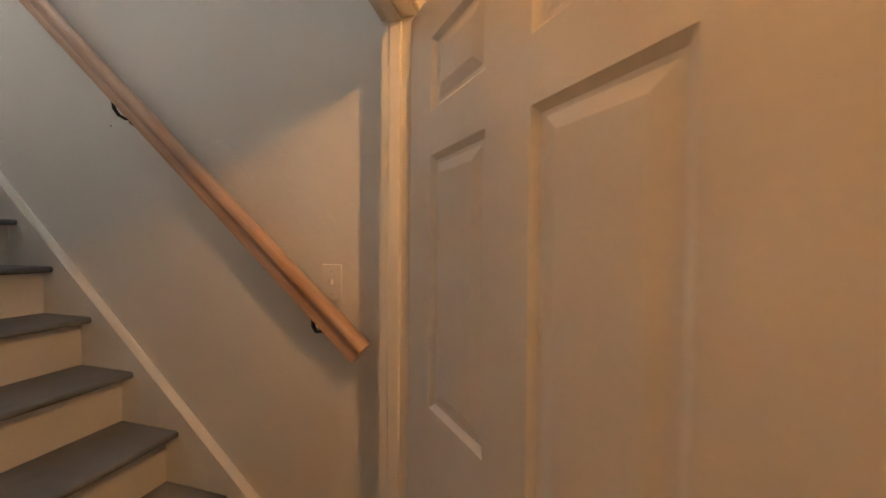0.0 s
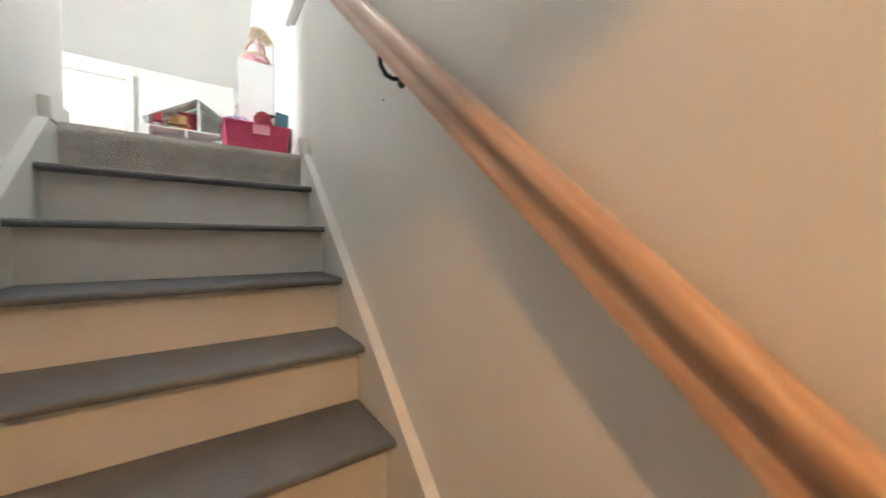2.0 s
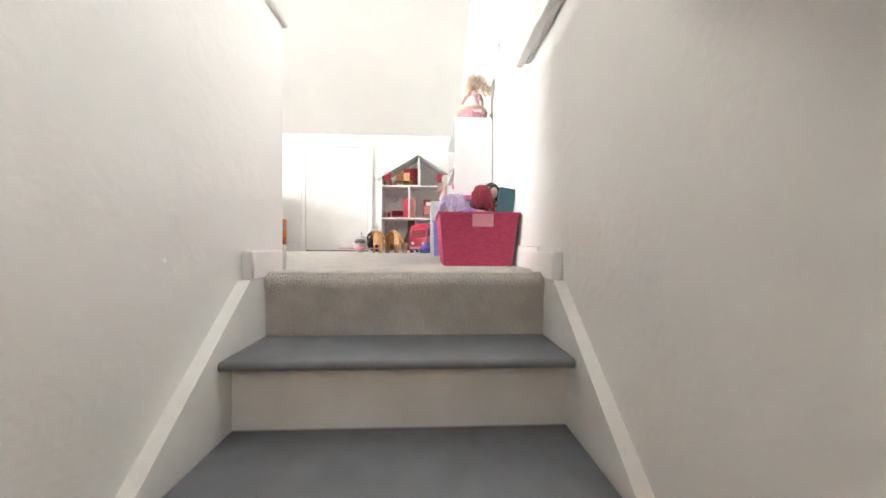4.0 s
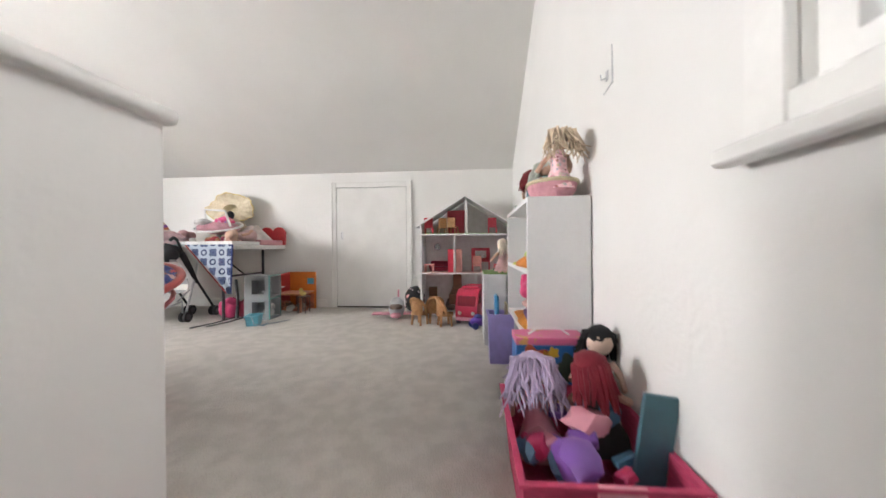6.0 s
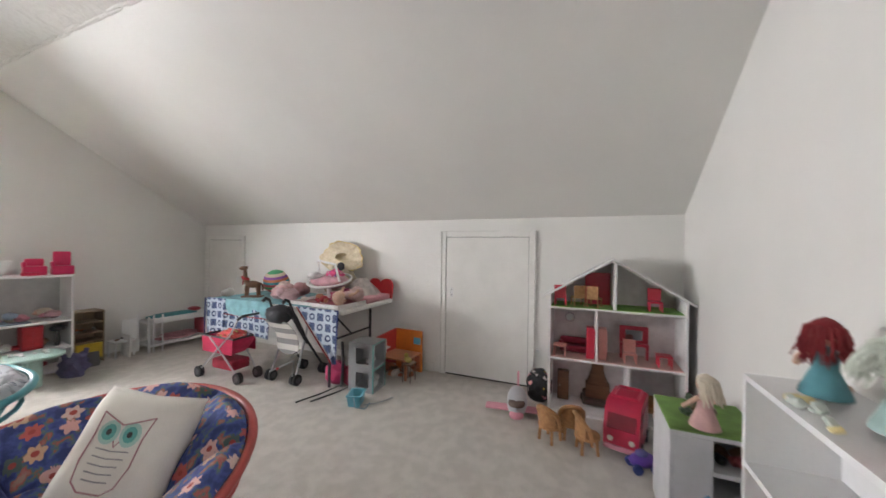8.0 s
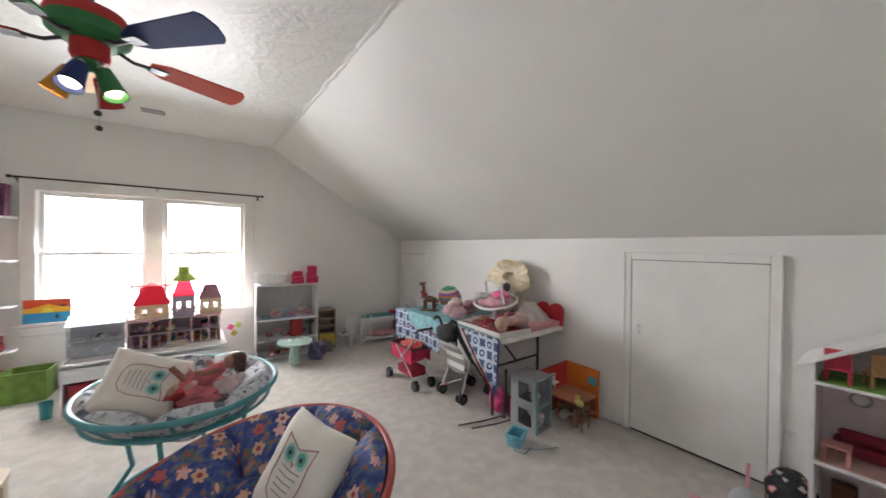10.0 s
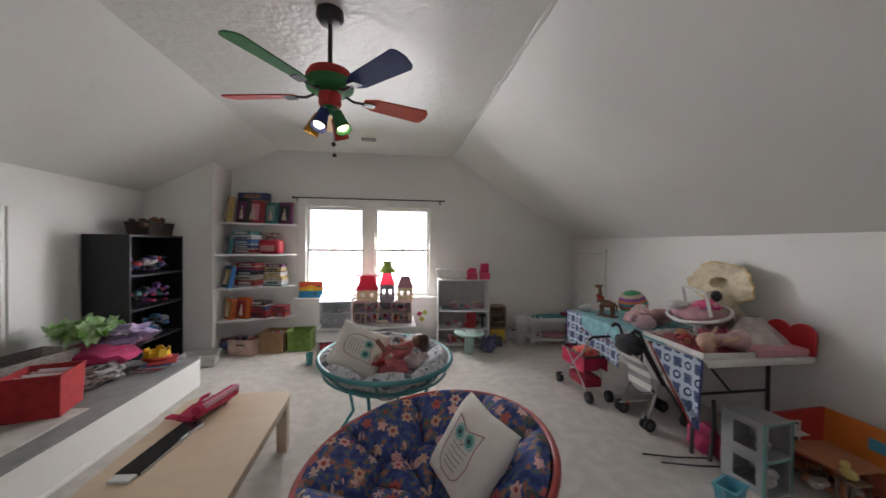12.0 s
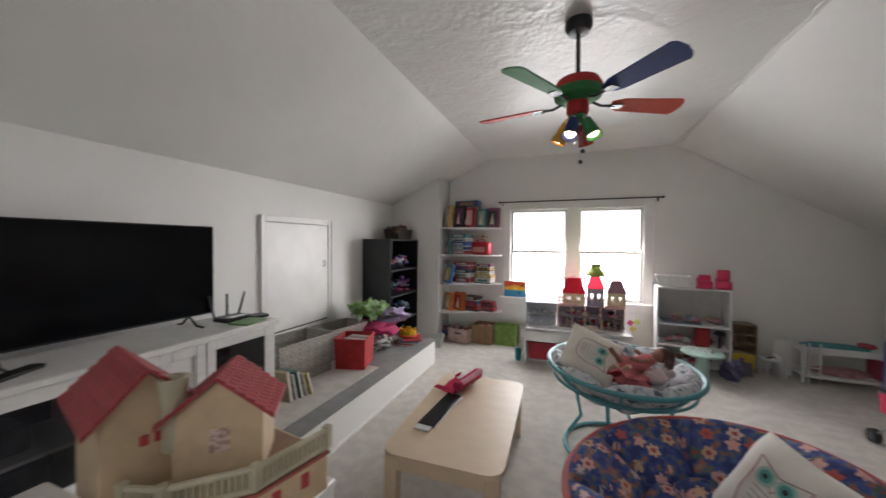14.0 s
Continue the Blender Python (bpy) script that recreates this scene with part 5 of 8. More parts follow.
cb = thing("carry_box", "blue and pink cardboard carry box with flower stickers", "box", pose(0.085, 0.185, 0, 0, 0, 0))
BLUEB, PINKB = surface("blue_card", (0.03, 0.16, 0.45), (0.025, 0.12, 0.38), 12, 0.4), surface("pink_card", (0.65, 0.14, 0.28), (0.55, 0.3, 0.1), 25, 0.4, spread=(0.35, 0.42))
part("carton", Mesh().box(-0.06, 0.06, -0.118, 0.118, 0, 0.355, 0.002), BLUEB, cb)
part("lid", Mesh().box(-0.062, 0.062, -0.120, 0.120, 0.355, 0.38, 0.003), PINKB, cb)
part("carry_handle", Mesh().tube([(-0.01, 0.07, 0.38), (-0.01, 0.04, 0.40), (-0.01, -0.04, 0.40), (-0.01, -0.07, 0.38)], 0.006, 6, flat=0.6), WHITE, cb, "white plastic handle")
for y, z, r, mt in ((0.06, 0.30, 0.05, plastic(0.5, 0.10, 0.05)), (-0.06, 0.28, 0.045, plastic(0.03, 0.05, 0.03)), (0.05, 0.16, 0.03, plastic(0.06, 0.02, 0.05)), (-0.07, 0.15, 0.04, plastic(0.3, 0.07, 0.05)), (-0.005, 0.33, 0.018, plastic(0.7, 0.45, 0.05)), (0.02, 0.32, 0.014, plastic(0.75, 0.5, 0.05)), (-0.095, 0.31, 0.014, plastic(0.75, 0.5, 0.05))):
    mb = Mesh()
    pts = [(y + r * (1 + 0.22 * math.cos(5 * a)) * math.cos(a), z + r * (1 + 0.22 * math.cos(5 * a)) * math.sin(a)) for a in np.linspace(0, 6.283, 31)[:-1]]
    mb.prism(pts, -0.0625, -0.060, "x")
    part("flower_sticker", mb, mt, cb)

bin_ = tub("woven_bin", "bright pink woven paper bin full of dolls", "bin", pose(-0.245, 0.185, 0), 0.47, 0.34, 0.225, surface("pink_woven_paper", (0.52, 0.05, 0.13), (0.42, 0.035, 0.10), 30, 0.7, bump=0.9, grain=70, dist=0.006, stretch=(1, 1, 3)), 1.14)
part("label_tag", Mesh().box(-0.241, -0.233, -0.06, 0.03, 0.17, 0.235, 0.002), PINK, bin_, "pale pink tag")
doll("lilac-haired plush doll leaning in the pink bin", pose(-0.12, 0.25, 0.055, 10, 5, 80), cloth(0.52, 0.43, 0.60), PINK, 0.34, seed=21, wild=0.8)
doll("black-haired doll in a shiny red dress in the bin", pose(-0.045, 0.07, 0.17, 0, 4, -100), cloth(0.01, 0.01, 0.012), plastic(0.34, 0.02, 0.04, 0.2), 0.29, plastic(0.62, 0.45, 0.36, 0.6), seed=22, wild=0.45)
doll("doll wearing a dark red cape in the bin", pose(-0.16, 0.08, 0.12, -6, 10, 75), cloth(0.22, 0.015, 0.03), cloth(0.02, 0.02, 0.02), 0.31, seed=23)
clutter("bin_toys", "pink and purple toys heaped in the bin", "toys", pose(-0.26, 0.19, 0.10), [PINK, plastic(0.2, 0.08, 0.35), HOT, plastic(0.1, 0.25, 0.4)], 22, (0.16, 0.11, 0.12), 0.045, 24)
solid("picture_book", Mesh().box(-0.006, 0.006, -0.04, 0.04, 0, 0.30, 0.002), plastic(0.05, 0.14, 0.18), "thin dark teal book standing in the bin", "book", pose(-0.36, 0.075, 0.06, 8, 0, 4))

pb = tub("storage_bin", "tall purple plastic bin holding loose toys", "bin", pose(0.935, 0.285, 0, 0, 0, 0), 0.15, 0.15, 0.285, plastic(0.34, 0.28, 0.62), 1.12)
solid("cardboard_sheet", Mesh().box(-0.06, 0.06, -0.04, -0.03, 0.06, 0.35, 0.002), surface("tan_card", (0.55, 0.45, 0.27)), "tan card standing in the purple bin", "card", pose(0.935, 0.285, 0))
solid("blue_toy_tray", Mesh().box(-0.055, 0.055, 0.02, 0.045, 0.08, 0.40, 0.01), plastic(0.02, 0.22, 0.45), "blue plastic tray standing in the bin", "tray", pose(0.935, 0.275, 0))
gs = open_shelf("toy_stand", "grey open toy house stand with green top", pose(1.61, 0.20, 0, 0, 0, -90), 0.35, 0.37, 0.50, (0.03, 0.20, 0.35), surface("grey_card", (0.58, 0.58, 0.59)))
part("front_panel", Mesh().box(-0.157, -0.02, -0.374, -0.370, 0, 0.482, 0.001), MATS["grey_card"], gs)
part("turf", Mesh().box(-0.175, 0.175, -0.37, 0, 0.50, 0.508), cloth(0.16, 0.30, 0.06), gs, "green felt top")
clutter("shelf_toys", "dark and red toys inside the grey stand", "toys", pose(1.34, 0.12, 0.35), [plastic(0.3, 0.05, 0.06), BROWN, plastic(0.03, 0.03, 0.03)], 5, (0.05, 0.05, 0.01), 0.045, 31)
doll("pink-skirted doll with cream hair on the grey stand", pose(1.28, 0.24, 0.508, 0, 0, 120), CREAMC, cloth(0.62, 0.38, 0.36), 0.26, sit=False, seed=32)
clutter("toy_bushes", "small dark green toy bushes on the stand", "toys", pose(1.50, 0.20, 0.508), [plastic(0.03, 0.06, 0.03), plastic(0.10, 0.07, 0.03)], 6, (0.10, 0.08, 0.0), 0.035, 33)

# ---- dollhouse ----
dh = thing("dollhouse", "large white wooden dollhouse with three open floors", "dollhouse", pose(2.30, 0.525, 0))
D, HWD = 0.33, 0.465
DW = surface("dollhouse_white", (0.80, 0.79, 0.78), rough=0.5)
part("side_wall", Mesh().box(0, D, -HWD, -HWD + 0.016, 0, 0.92), DW, dh)
part("side_wall", Mesh().box(0, D, HWD - 0.016, HWD, 0, 0.92), DW, dh)
part("back_wall", Mesh().prism([(-HWD + 0.016, 0.0), (HWD - 0.016, 0.0), (HWD - 0.016, 0.905), (0, 1.19), (-HWD + 0.016, 0.905)], D - 0.01, D, "x"), surface("dollhouse_wallpaper", (0.74, 0.69, 0.69), (0.66, 0.60, 0.60), 18, 0.7), dh, "patterned wallpaper back")
for z in (0.02, 0.43, 0.83):
    part("floor", Mesh().box(0, D - 0.01, -HWD + 0.016, HWD - 0.016, z - 0.014, z), DW, dh)
part("floor_covering", Mesh().box(0.01, D - 0.012, -HWD + 0.02, HWD - 0.02, 0.83, 0.834), cloth(0.17, 0.40, 0.06), dh, "green turf floor")
part("floor_covering", Mesh().box(0.01, D - 0.012, -HWD + 0.02, HWD - 0.02, 0.43, 0.433), plastic(0.58, 0.40, 0.36), dh, "pinkish floor paper")
part("attic_post", Mesh().box(0, D - 0.01, -0.02, 0.0, 0.834, 1.175), DW, dh)
part("divider", Mesh().box(0, D - 0.01, 0.105, 0.121, 0.433, 0.815), DW, dh)
part("divider", Mesh().box(0, D - 0.01, -0.115, -0.10, 0.02, 0.415), DW, dh)
for sgn in (-1, 1):
    a, b = V((0, sgn * 0.505, 0.895)), V((0, 0, 1.205))
    n = V((0, (b.z - a.z) * sgn, abs(a.y))).normalized() * 0.014
    part("roof_board", Mesh().prism([(a.y, a.z), (b.y, b.z), (b.y + n.y, b.z + n.z), (a.y + n.y, a.z + n.z)], -0.02, D, "x"), DW, dh)
part("baseboard", Mesh().box(-0.004, 0, -HWD, HWD, 0, 0.02), DW, dh)


def mini(name, label, m, kind, mat):
    t = thing(name, label, "toy furniture", m, "dollhouse furniture")
    if kind == "chair":
        part("seat", Mesh().box(-0.03, 0.03, -0.03, 0.03, 0.04, 0.048, 0.002), mat, t)
        part("back", Mesh().box(0.024, 0.03, -0.03, 0.03, 0.048, 0.11, 0.002), mat, t)
        for x in (-0.026, 0.026):
            for y in (-0.026, 0.026):
                part("leg", Mesh().cone((x, y, 0), (x, y, 0.042), 0.004, n=6), mat, t)
    elif kind == "table":
        part("top", Mesh().box(-0.05, 0.05, -0.05, 0.05, 0.075, 0.085, 0.003), mat, t)
        for x in (-0.04, 0.04):
            for y in (-0.04, 0.04):
                part("leg", Mesh().box(x - 0.006, x + 0.006, y - 0.006, y + 0.006, 0, 0.076), mat, t)
    elif kind == "sofa":
        part("base", Mesh().box(-0.05, 0.05, -0.11, 0.11, 0.0, 0.05, 0.012), mat, t)
        part("back", Mesh().box(0.02, 0.05, -0.11, 0.11, 0.05, 0.11, 0.014), mat, t)
        for y in (-0.105, 0.105):
            part("arm", Mesh().ball((0, y, 0.05), 0.035, (1.3, 0.6, 1), 2), mat, t)
    elif kind == "cabinet":
        part("body", Mesh().box(-0.03, 0.03, -0.045, 0.045, 0.0, 0.24, 0.004), mat, t)
        part("door", Mesh().box(-0.034, -0.03, -0.038, 0.038, 0.02, 0.22, 0.002), mat, t)
        part("knob", Mesh().ball((-0.037, 0.025, 0.12), 0.005, n=1), STEEL, t)
    elif kind == "desk":
        part("body", Mesh().box(-0.03, 0.03, -0.10, 0.10, 0.10, 0.12, 0.003), mat, t)
        part("hutch", Mesh().box(0.01, 0.03, -0.10, 0.10, 0.12, 0.25, 0.004), mat, t)
        part("mirror", Mesh().box(0.006, 0.01, -0.06, 0.06, 0.14, 0.22, 0.002), surface("toy_mirror", (0.6, 0.62, 0.65), rough=0.1, metal=1.0), t)
        for y in (-0.09, 0.09):
            part("leg", Mesh().box(-0.025, 0.025, y - 0.008, y + 0.008, 0, 0.10), mat, t)
    return t


PAINTR, WICK, PEACH = plastic(0.50, 0.03, 0.06), surface("wicker", (0.42, 0.22, 0.09), (0.3, 0.15, 0.06), 60, 0.7, bump=0.6, grain=200), plastic(0.62, 0.27, 0.24)
X0, Y0 = 2.30, 0.525
for kind, mat, x, y, z, rz, lb in (("chair", PAINTR, 0.08, 0.38, 0.834, 180, "tiny red toy chair in the attic room"), ("chair", WICK, 0.12, 0.25, 0.834, 200, "tiny wicker toy chair in the attic room"), ("chair", WICK, 0.10, 0.13, 0.834, 160, "tiny wicker toy chair in the attic room"), ("cabinet", PAINTR, 0.27, 0.105, 0.834, 0, "tall dark red toy wardrobe in the attic"), ("chair", PAINTR, 0.10, -0.28, 0.834, 0, "tiny red toy chair in the attic room"), ("cabinet", plastic(0.35, 0.2, 0.45), 0.25, -0.12, 0.60, 0, ""),
                                   ("table", PEACH, 0.08, 0.38, 0.433, 0, "small pink toy table on the middle floor"), ("sofa", plastic(0.26, 0.015, 0.04), 0.24, 0.28, 0.433, 0, "dark red toy sofa on the middle floor"), ("cabinet", PAINTR, 0.10, 0.155, 0.433, 90, "bright red toy cupboard on the middle floor"), ("cabinet", PEACH, 0.10, 0.07, 0.433, 90, "peach toy cupboard on the middle floor"), ("desk", PAINTR, 0.22, -0.16, 0.433, 0, "red toy dressing table on the middle floor"), ("chair", PEACH, 0.10, -0.12, 0.433, 0, "peach toy chair by the dressing table"), ("table", PAINTR, 0.10, -0.34, 0.433, 0, "red toy side table on the middle floor"), ("sofa", plastic(0.05, 0.03, 0.02), 0.22, 0.10, 0.02, 0, "dark toy sofa on the ground floor"), ("cabinet", BROWN, 0.24, 0.36, 0.02, 0, "brown toy cupboard on the ground floor"), ("chair", WICK, 0.12, -0.25, 0.02, 0, "wicker toy chair on the ground floor")):
    if lb:
        mini({"chair": "toy_chair", "table": "toy_table", "sofa": "toy_sofa", "cabinet": "toy_cabinet", "desk": "toy_dresser"}[kind], lb, pose(X0 + x, Y0 + y, z, 0, 0, rz) @ (Matrix.Diagonal((1, 2.1, 1.08, 1)) if "wardrobe" in lb else Matrix.Scale(1.5 if kind == "chair" else 1.0, 4)), kind, mat)
fp = thing("toy_fireplace", "dark brown toy fireplace with tall chimney", "toy furniture", pose(2.57, 0.62, 0.02))
part("hearth", Mesh().box(-0.05, 0.05, -0.09, 0.09, 0, 0.16, 0.004), BROWN, fp)
part("chimney", Mesh().prism([(-0.08, 0.16), (0.08, 0.16), (0.045, 0.26), (0.045, 0.39), (-0.045, 0.39), (-0.045, 0.26)], -0.04, 0.05, "x"), BROWN, fp)
pf = thing("wall_mirror_toy", "tiny round toy wall mirror on the wallpaper", "toy furniture", pose(2.615, 0.84, 0.70))
part("frame", Mesh().tube([(0, 0.035 * math.cos(a), 0.035 * math.sin(a)) for a in np.linspace(0, 6.283, 17)[:-1]], 0.006, 6, True), plastic(0.35, 0.3, 0.32), pf)
part("glass", Mesh().cone((-0.002, 0, 0), (0.002, 0, 0), 0.034, n=16), surface("toy_mirror", (0.6, 0.62, 0.65), rough=0.1, metal=1.0), pf)

# ---- toys on the floor before the dollhouse ----
ap = thing("toy_airplane", "silver and pink toy airplane on the carpet", "toy", pose(2.14, 1.20, 0, 0, 0, 8))
part("fuselage", Mesh().ball((0.0, 0.0, 0.10), 0.10, (1.5, 0.78, 1.05), 3), surface("silver_plastic", (0.42, 0.43, 0.45), rough=0.3), ap)
part("window", Mesh().ball((-0.10, 0.0, 0.125), 0.07, (0.8, 0.92, 0.5), 2), plastic(0.16, 0.12, 0.1, 0.15), ap, "dark cockpit window")
part("nose", Mesh().ball((-0.13, 0, 0.05), 0.05, (0.9, 1.1, 0.6), 2), PINK, ap)
part("wing", Mesh().box(-0.06, 0.04, 0.06, 0.24, 0.04, 0.055, 0.006), PINK, ap)
part("wing", Mesh().box(-0.06, 0.04, -0.24, -0.06, 0.04, 0.055, 0.006), PINK, ap)
part("tail_fin", Mesh().prism([(0.12, 0.13), (0.20, 0.25), (0.24, 0.25), (0.20, 0.12)], -0.008, 0.008, "y"), PINK, ap)
bp_ = thing("backpack", "small black backpack with pink flower print", "backpack", pose(2.42, 1.07, 0, 0, 0, 60))
part("bag", Mesh().ball((0, 0, 0.14), 0.13, (0.75, 0.9, 1.08), 3, lump=0.15), floral("black_floral", (0.01, 0.01, 0.012), ((0.6, 0.25, 0.3), (0.02, 0.02, 0.02), (0.5, 0.42, 0.42), (0.02, 0.02, 0.02)), 20), bp_)
part("strap", Mesh().tube([(0.05, -0.05, 0.25), (0.10, -0.06, 0.20), (0.11, -0.06, 0.06)], 0.010, 6), cloth(0.02, 0.02, 0.02), bp_)
for x, y, rz in ((1.87, 0.93, 60), (1.83, 0.70, 20), (1.96, 0.80, 100)):
    c = thing("wicker_doll_chair", "small tan wicker doll chair on the carpet", "toy furniture", pose(x, y, 0, 0, 0, rz) @ Matrix.Scale(1.55, 4), "wicker doll chairs")
    part("seat", Mesh().cone((0, 0, 0.06), (0, 0, 0.072), 0.05, n=14), WICK, c)
    part("woven_back", Mesh().sheet(lambda u, v: V((0.047 * math.cos(0.5 + 2.14 * u), 0.047 * math.sin(0.5 + 2.14 * u), 0.07 + v * 0.075 * max(0.05, math.sin(0.5 + 2.14 * u)) ** 0.5)), 12, 4, 0.004), WICK, c)
    part("backrest", Mesh().tube([(0.05 * math.cos(a), 0.05 * math.sin(a), 0.07 + 0.085 * max(0, math.sin(a)) ** 0.5) for a in np.linspace(-0.3, 3.44, 14)], 0.009, 6), WICK, c)
    for k in range(4):
        a = math.pi / 4 + k * math.pi / 2
        part("leg", Mesh().cone((0.045 * math.cos(a), 0.045 * math.sin(a), 0), (0.04 * math.cos(a), 0.04 * math.sin(a), 0.06), 0.007, n=6), WICK, c)
vn = thing("toy_camper_van", "pink and red toy camper van by the dollhouse", "toy", pose(2.02, 0.46, 0, 0, 0, 165))
VRED = plastic(0.50, 0.025, 0.07, 0.3)
part("body", Mesh().prism([(-0.20, 0.04), (0.19, 0.04), (0.20, 0.16), (0.16, 0.27), (0.10, 0.31), (-0.17, 0.31), (-0.20, 0.28)], -0.10, 0.10, "y"), VRED, vn)
for y in (-0.103, 0.100):
    part("side_patch", Mesh().prism([(-0.17, 0.09), (0.02, 0.09), (0.07, 0.14), (0.06, 0.22), (-0.02, 0.27), (-0.17, 0.27)], y, y + 0.003, "y"), plastic(0.66, 0.30, 0.38), vn, "pale pink side panel")
    part("side_window", Mesh().prism([(0.06, 0.19), (0.16, 0.19), (0.13, 0.26), (0.08, 0.265)], y - 0.001, y + 0.004, "y"), plastic(0.20, 0.015, 0.03, 0.15), vn, "dark red window")
part("windscreen", Mesh().box(-0.003, 0.003, -0.08, 0.08, -0.045, 0.045, 0.002, m=pose(0.183, 0, 0.215, 0, -20)), plastic(0.20, 0.015, 0.03, 0.15), vn, "dark red windscreen")
part("roof_rack", Mesh().tube([(-0.14, -0.07, 0.325), (0.06, -0.07, 0.325), (0.06, 0.07, 0.325), (-0.14, 0.07, 0.325)], 0.010, 7, True), VRED, vn)
part("bumper", Mesh().box(0.19, 0.212, -0.095, 0.095, 0.045, 0.075, 0.008, seg=2), plastic(0.66, 0.30, 0.38), vn)
for y in (-0.06, 0.06):
    part("headlight", Mesh().ball((0.199, y, 0.11), 0.018, (0.4, 1, 1), 2), plastic(0.75, 0.70, 0.62, 0.2), vn)
for x in (-0.12, 0.11):
    for y in (-0.095, 0.095):
        w = part("wheel", Mesh().cone((x, y - 0.014, 0.042), (x, y + 0.014, 0.042), 0.042, n=18), plastic(0.03, 0.03, 0.05), vn)
        part("hub", Mesh().cone((x, y - 0.017, 0.042), (x, y + 0.017, 0.042), 0.020, n=12), plastic(0.5, 0.5, 0.52), w)
pc = thing("toy_car", "small purple toy car with blue wheels", "toy", pose(1.76, 0.40, 0, 0, 0, 110))
part("body", Mesh().ball((0, 0, 0.06), 0.055, (1.5, 0.85, 0.8), 2), plastic(0.14, 0.06, 0.4), pc)
part("cabin", Mesh().ball((0.01, 0, 0.095), 0.035, (1.1, 0.9, 0.8), 2), plastic(0.1, 0.1, 0.3, 0.2), pc)
for x in (-0.05, 0.05):
    for y in (-0.045, 0.045):
        part("wheel", Mesh().cone((x, y - 0.01, 0.028), (x, y + 0.01, 0.028), 0.028, n=14), plastic(0.03, 0.05, 0.2), pc)

# ---- folding table and what lies on it ----
ft = thing("folding_table", "white plastic folding table with dark metal legs", "table", pose(0, 0, 0))
TX0, TX1, TY0, TY1, TZ = 1.83, 2.655, 2.64, 4.36, 0.73
part("tabletop", Mesh().box(TX0, TX1, TY0, TY1, TZ - 0.045, TZ, 0.014, seg=3), plastic(0.72, 0.71, 0.68, 0.5), ft)
LEGM = surface("dark_leg_metal", (0.06, 0.06, 0.065), rough=0.45, metal=0.6)
for y in (TY0 + 0.22, TY1 - 0.22):
    for x in (TX0 + 0.10, TX1 - 0.10):
        part("leg", Mesh().cone((x, y, 0), (x, y, TZ - 0.045), 0.014), LEGM, ft)
    part("crossbar", Mesh().cone((TX0 + 0.10, y, 0.42), (TX1 - 0.10, y, 0.42), 0.010), LEGM, ft)
    part("brace", Mesh().cone(((TX0 + TX1) / 2, y, 0.42), ((TX0 + TX1) / 2, y + (0.35 if y < 3.4 else -0.35), TZ - 0.05), 0.009), LEGM, ft)
def tile_print(name, ground, ink, wash, cell):
    """Rows of rings and four-petalled blots, turn about, on a pale cloth seen along x."""
    mt, nt, bs = nodes_of(name)
    N, L = nt.nodes.new, nt.links.new

    def calc(op, a, b=0.0):
        nd = N("ShaderNodeMath")
        nd.operation = op
        for i, q in enumerate((a, b)):
            if isinstance(q, (int, float)):
                nd.inputs[i].default_value = q
            else:
                L(q, nd.inputs[i])
        return nd.outputs[0]
    sp, tc = N("ShaderNodeSeparateXYZ"), N("ShaderNodeTexCoord")
    L(tc.outputs["Object"], sp.inputs[0])
    u, v = calc("DIVIDE", sp.outputs[1], cell), calc("DIVIDE", sp.outputs[2], cell)
    fu, fv = (calc("SUBTRACT", calc("FRACT", q), 0.5) for q in (u, v))
    odd = calc("PINGPONG", calc("ADD", calc("FLOOR", u), calc("FLOOR", v)), 1.0)
    rad = calc("SQRT", calc("ADD", calc("MULTIPLY", fu, fu), calc("MULTIPLY", fv, fv)))
    ang = calc("MULTIPLY", calc("ARCTAN2", fv, fu), 4.0)
    petal = calc("ADD", rad, calc("MULTIPLY", calc("COSINE", ang), 0.07))
    ring = calc("LESS_THAN", calc("ABSOLUTE", calc("SUBTRACT", rad, 0.26)), 0.075)
    blot = calc("LESS_THAN", petal, 0.36)
    heart = calc("LESS_THAN", rad, 0.10)
    edge = calc("LESS_THAN", calc("ABSOLUTE", calc("SUBTRACT", petal, 0.40)), 0.035)
    mixes = []
    for col, mask in ((wash, calc("MULTIPLY", blot, odd)), (ink, calc("MULTIPLY", edge, odd)), (ink, calc("MULTIPLY", heart, odd)), (ink, calc("MULTIPLY", ring, calc("SUBTRACT", 1.0, odd)))):
        mx = N("ShaderNodeMix")
        mx.data_type = "RGBA"
        L(mask, mx.inputs[0])
        mx.inputs[7].default_value = (*col, 1)
        if mixes:
            L(mixes[-1].outputs[2], mx.inputs[6])
        else:
            mx.inputs[6].default_value = (*ground, 1)
        mixes.append(mx)
    L(mixes[-1].outputs[2], bs.inputs["Base Color"])
    bs.inputs["Roughness"].default_value = 0.9
    return mt


CLOTHP = tile_print("blue_white_print", (0.42, 0.48, 0.56), (0.020, 0.030, 0.10), (0.06, 0.09, 0.18), 0.088)
tc_ = thing("tablecloth", "aqua runner and blue-white printed cloth over the table", "tablecloth", pose(0, 0, 0))
part("runner", Mesh().box(TX0 - 0.004, TX1 - 0.1, 3.02, 4.30, TZ + 0.001, TZ + 0.005), cloth(0.22, 0.46, 0.50), tc_, "aqua cloth on top")


def drape(y_of, z_of, thick=0.004, x=TX0 - 0.008):
    return Mesh().sheet(lambda u, v: V((x - 0.018 * math.sin(9 * u + 2 * v) * v - 0.01 * v, y_of(u, v), z_of(u, v))), 26, 12, thick)


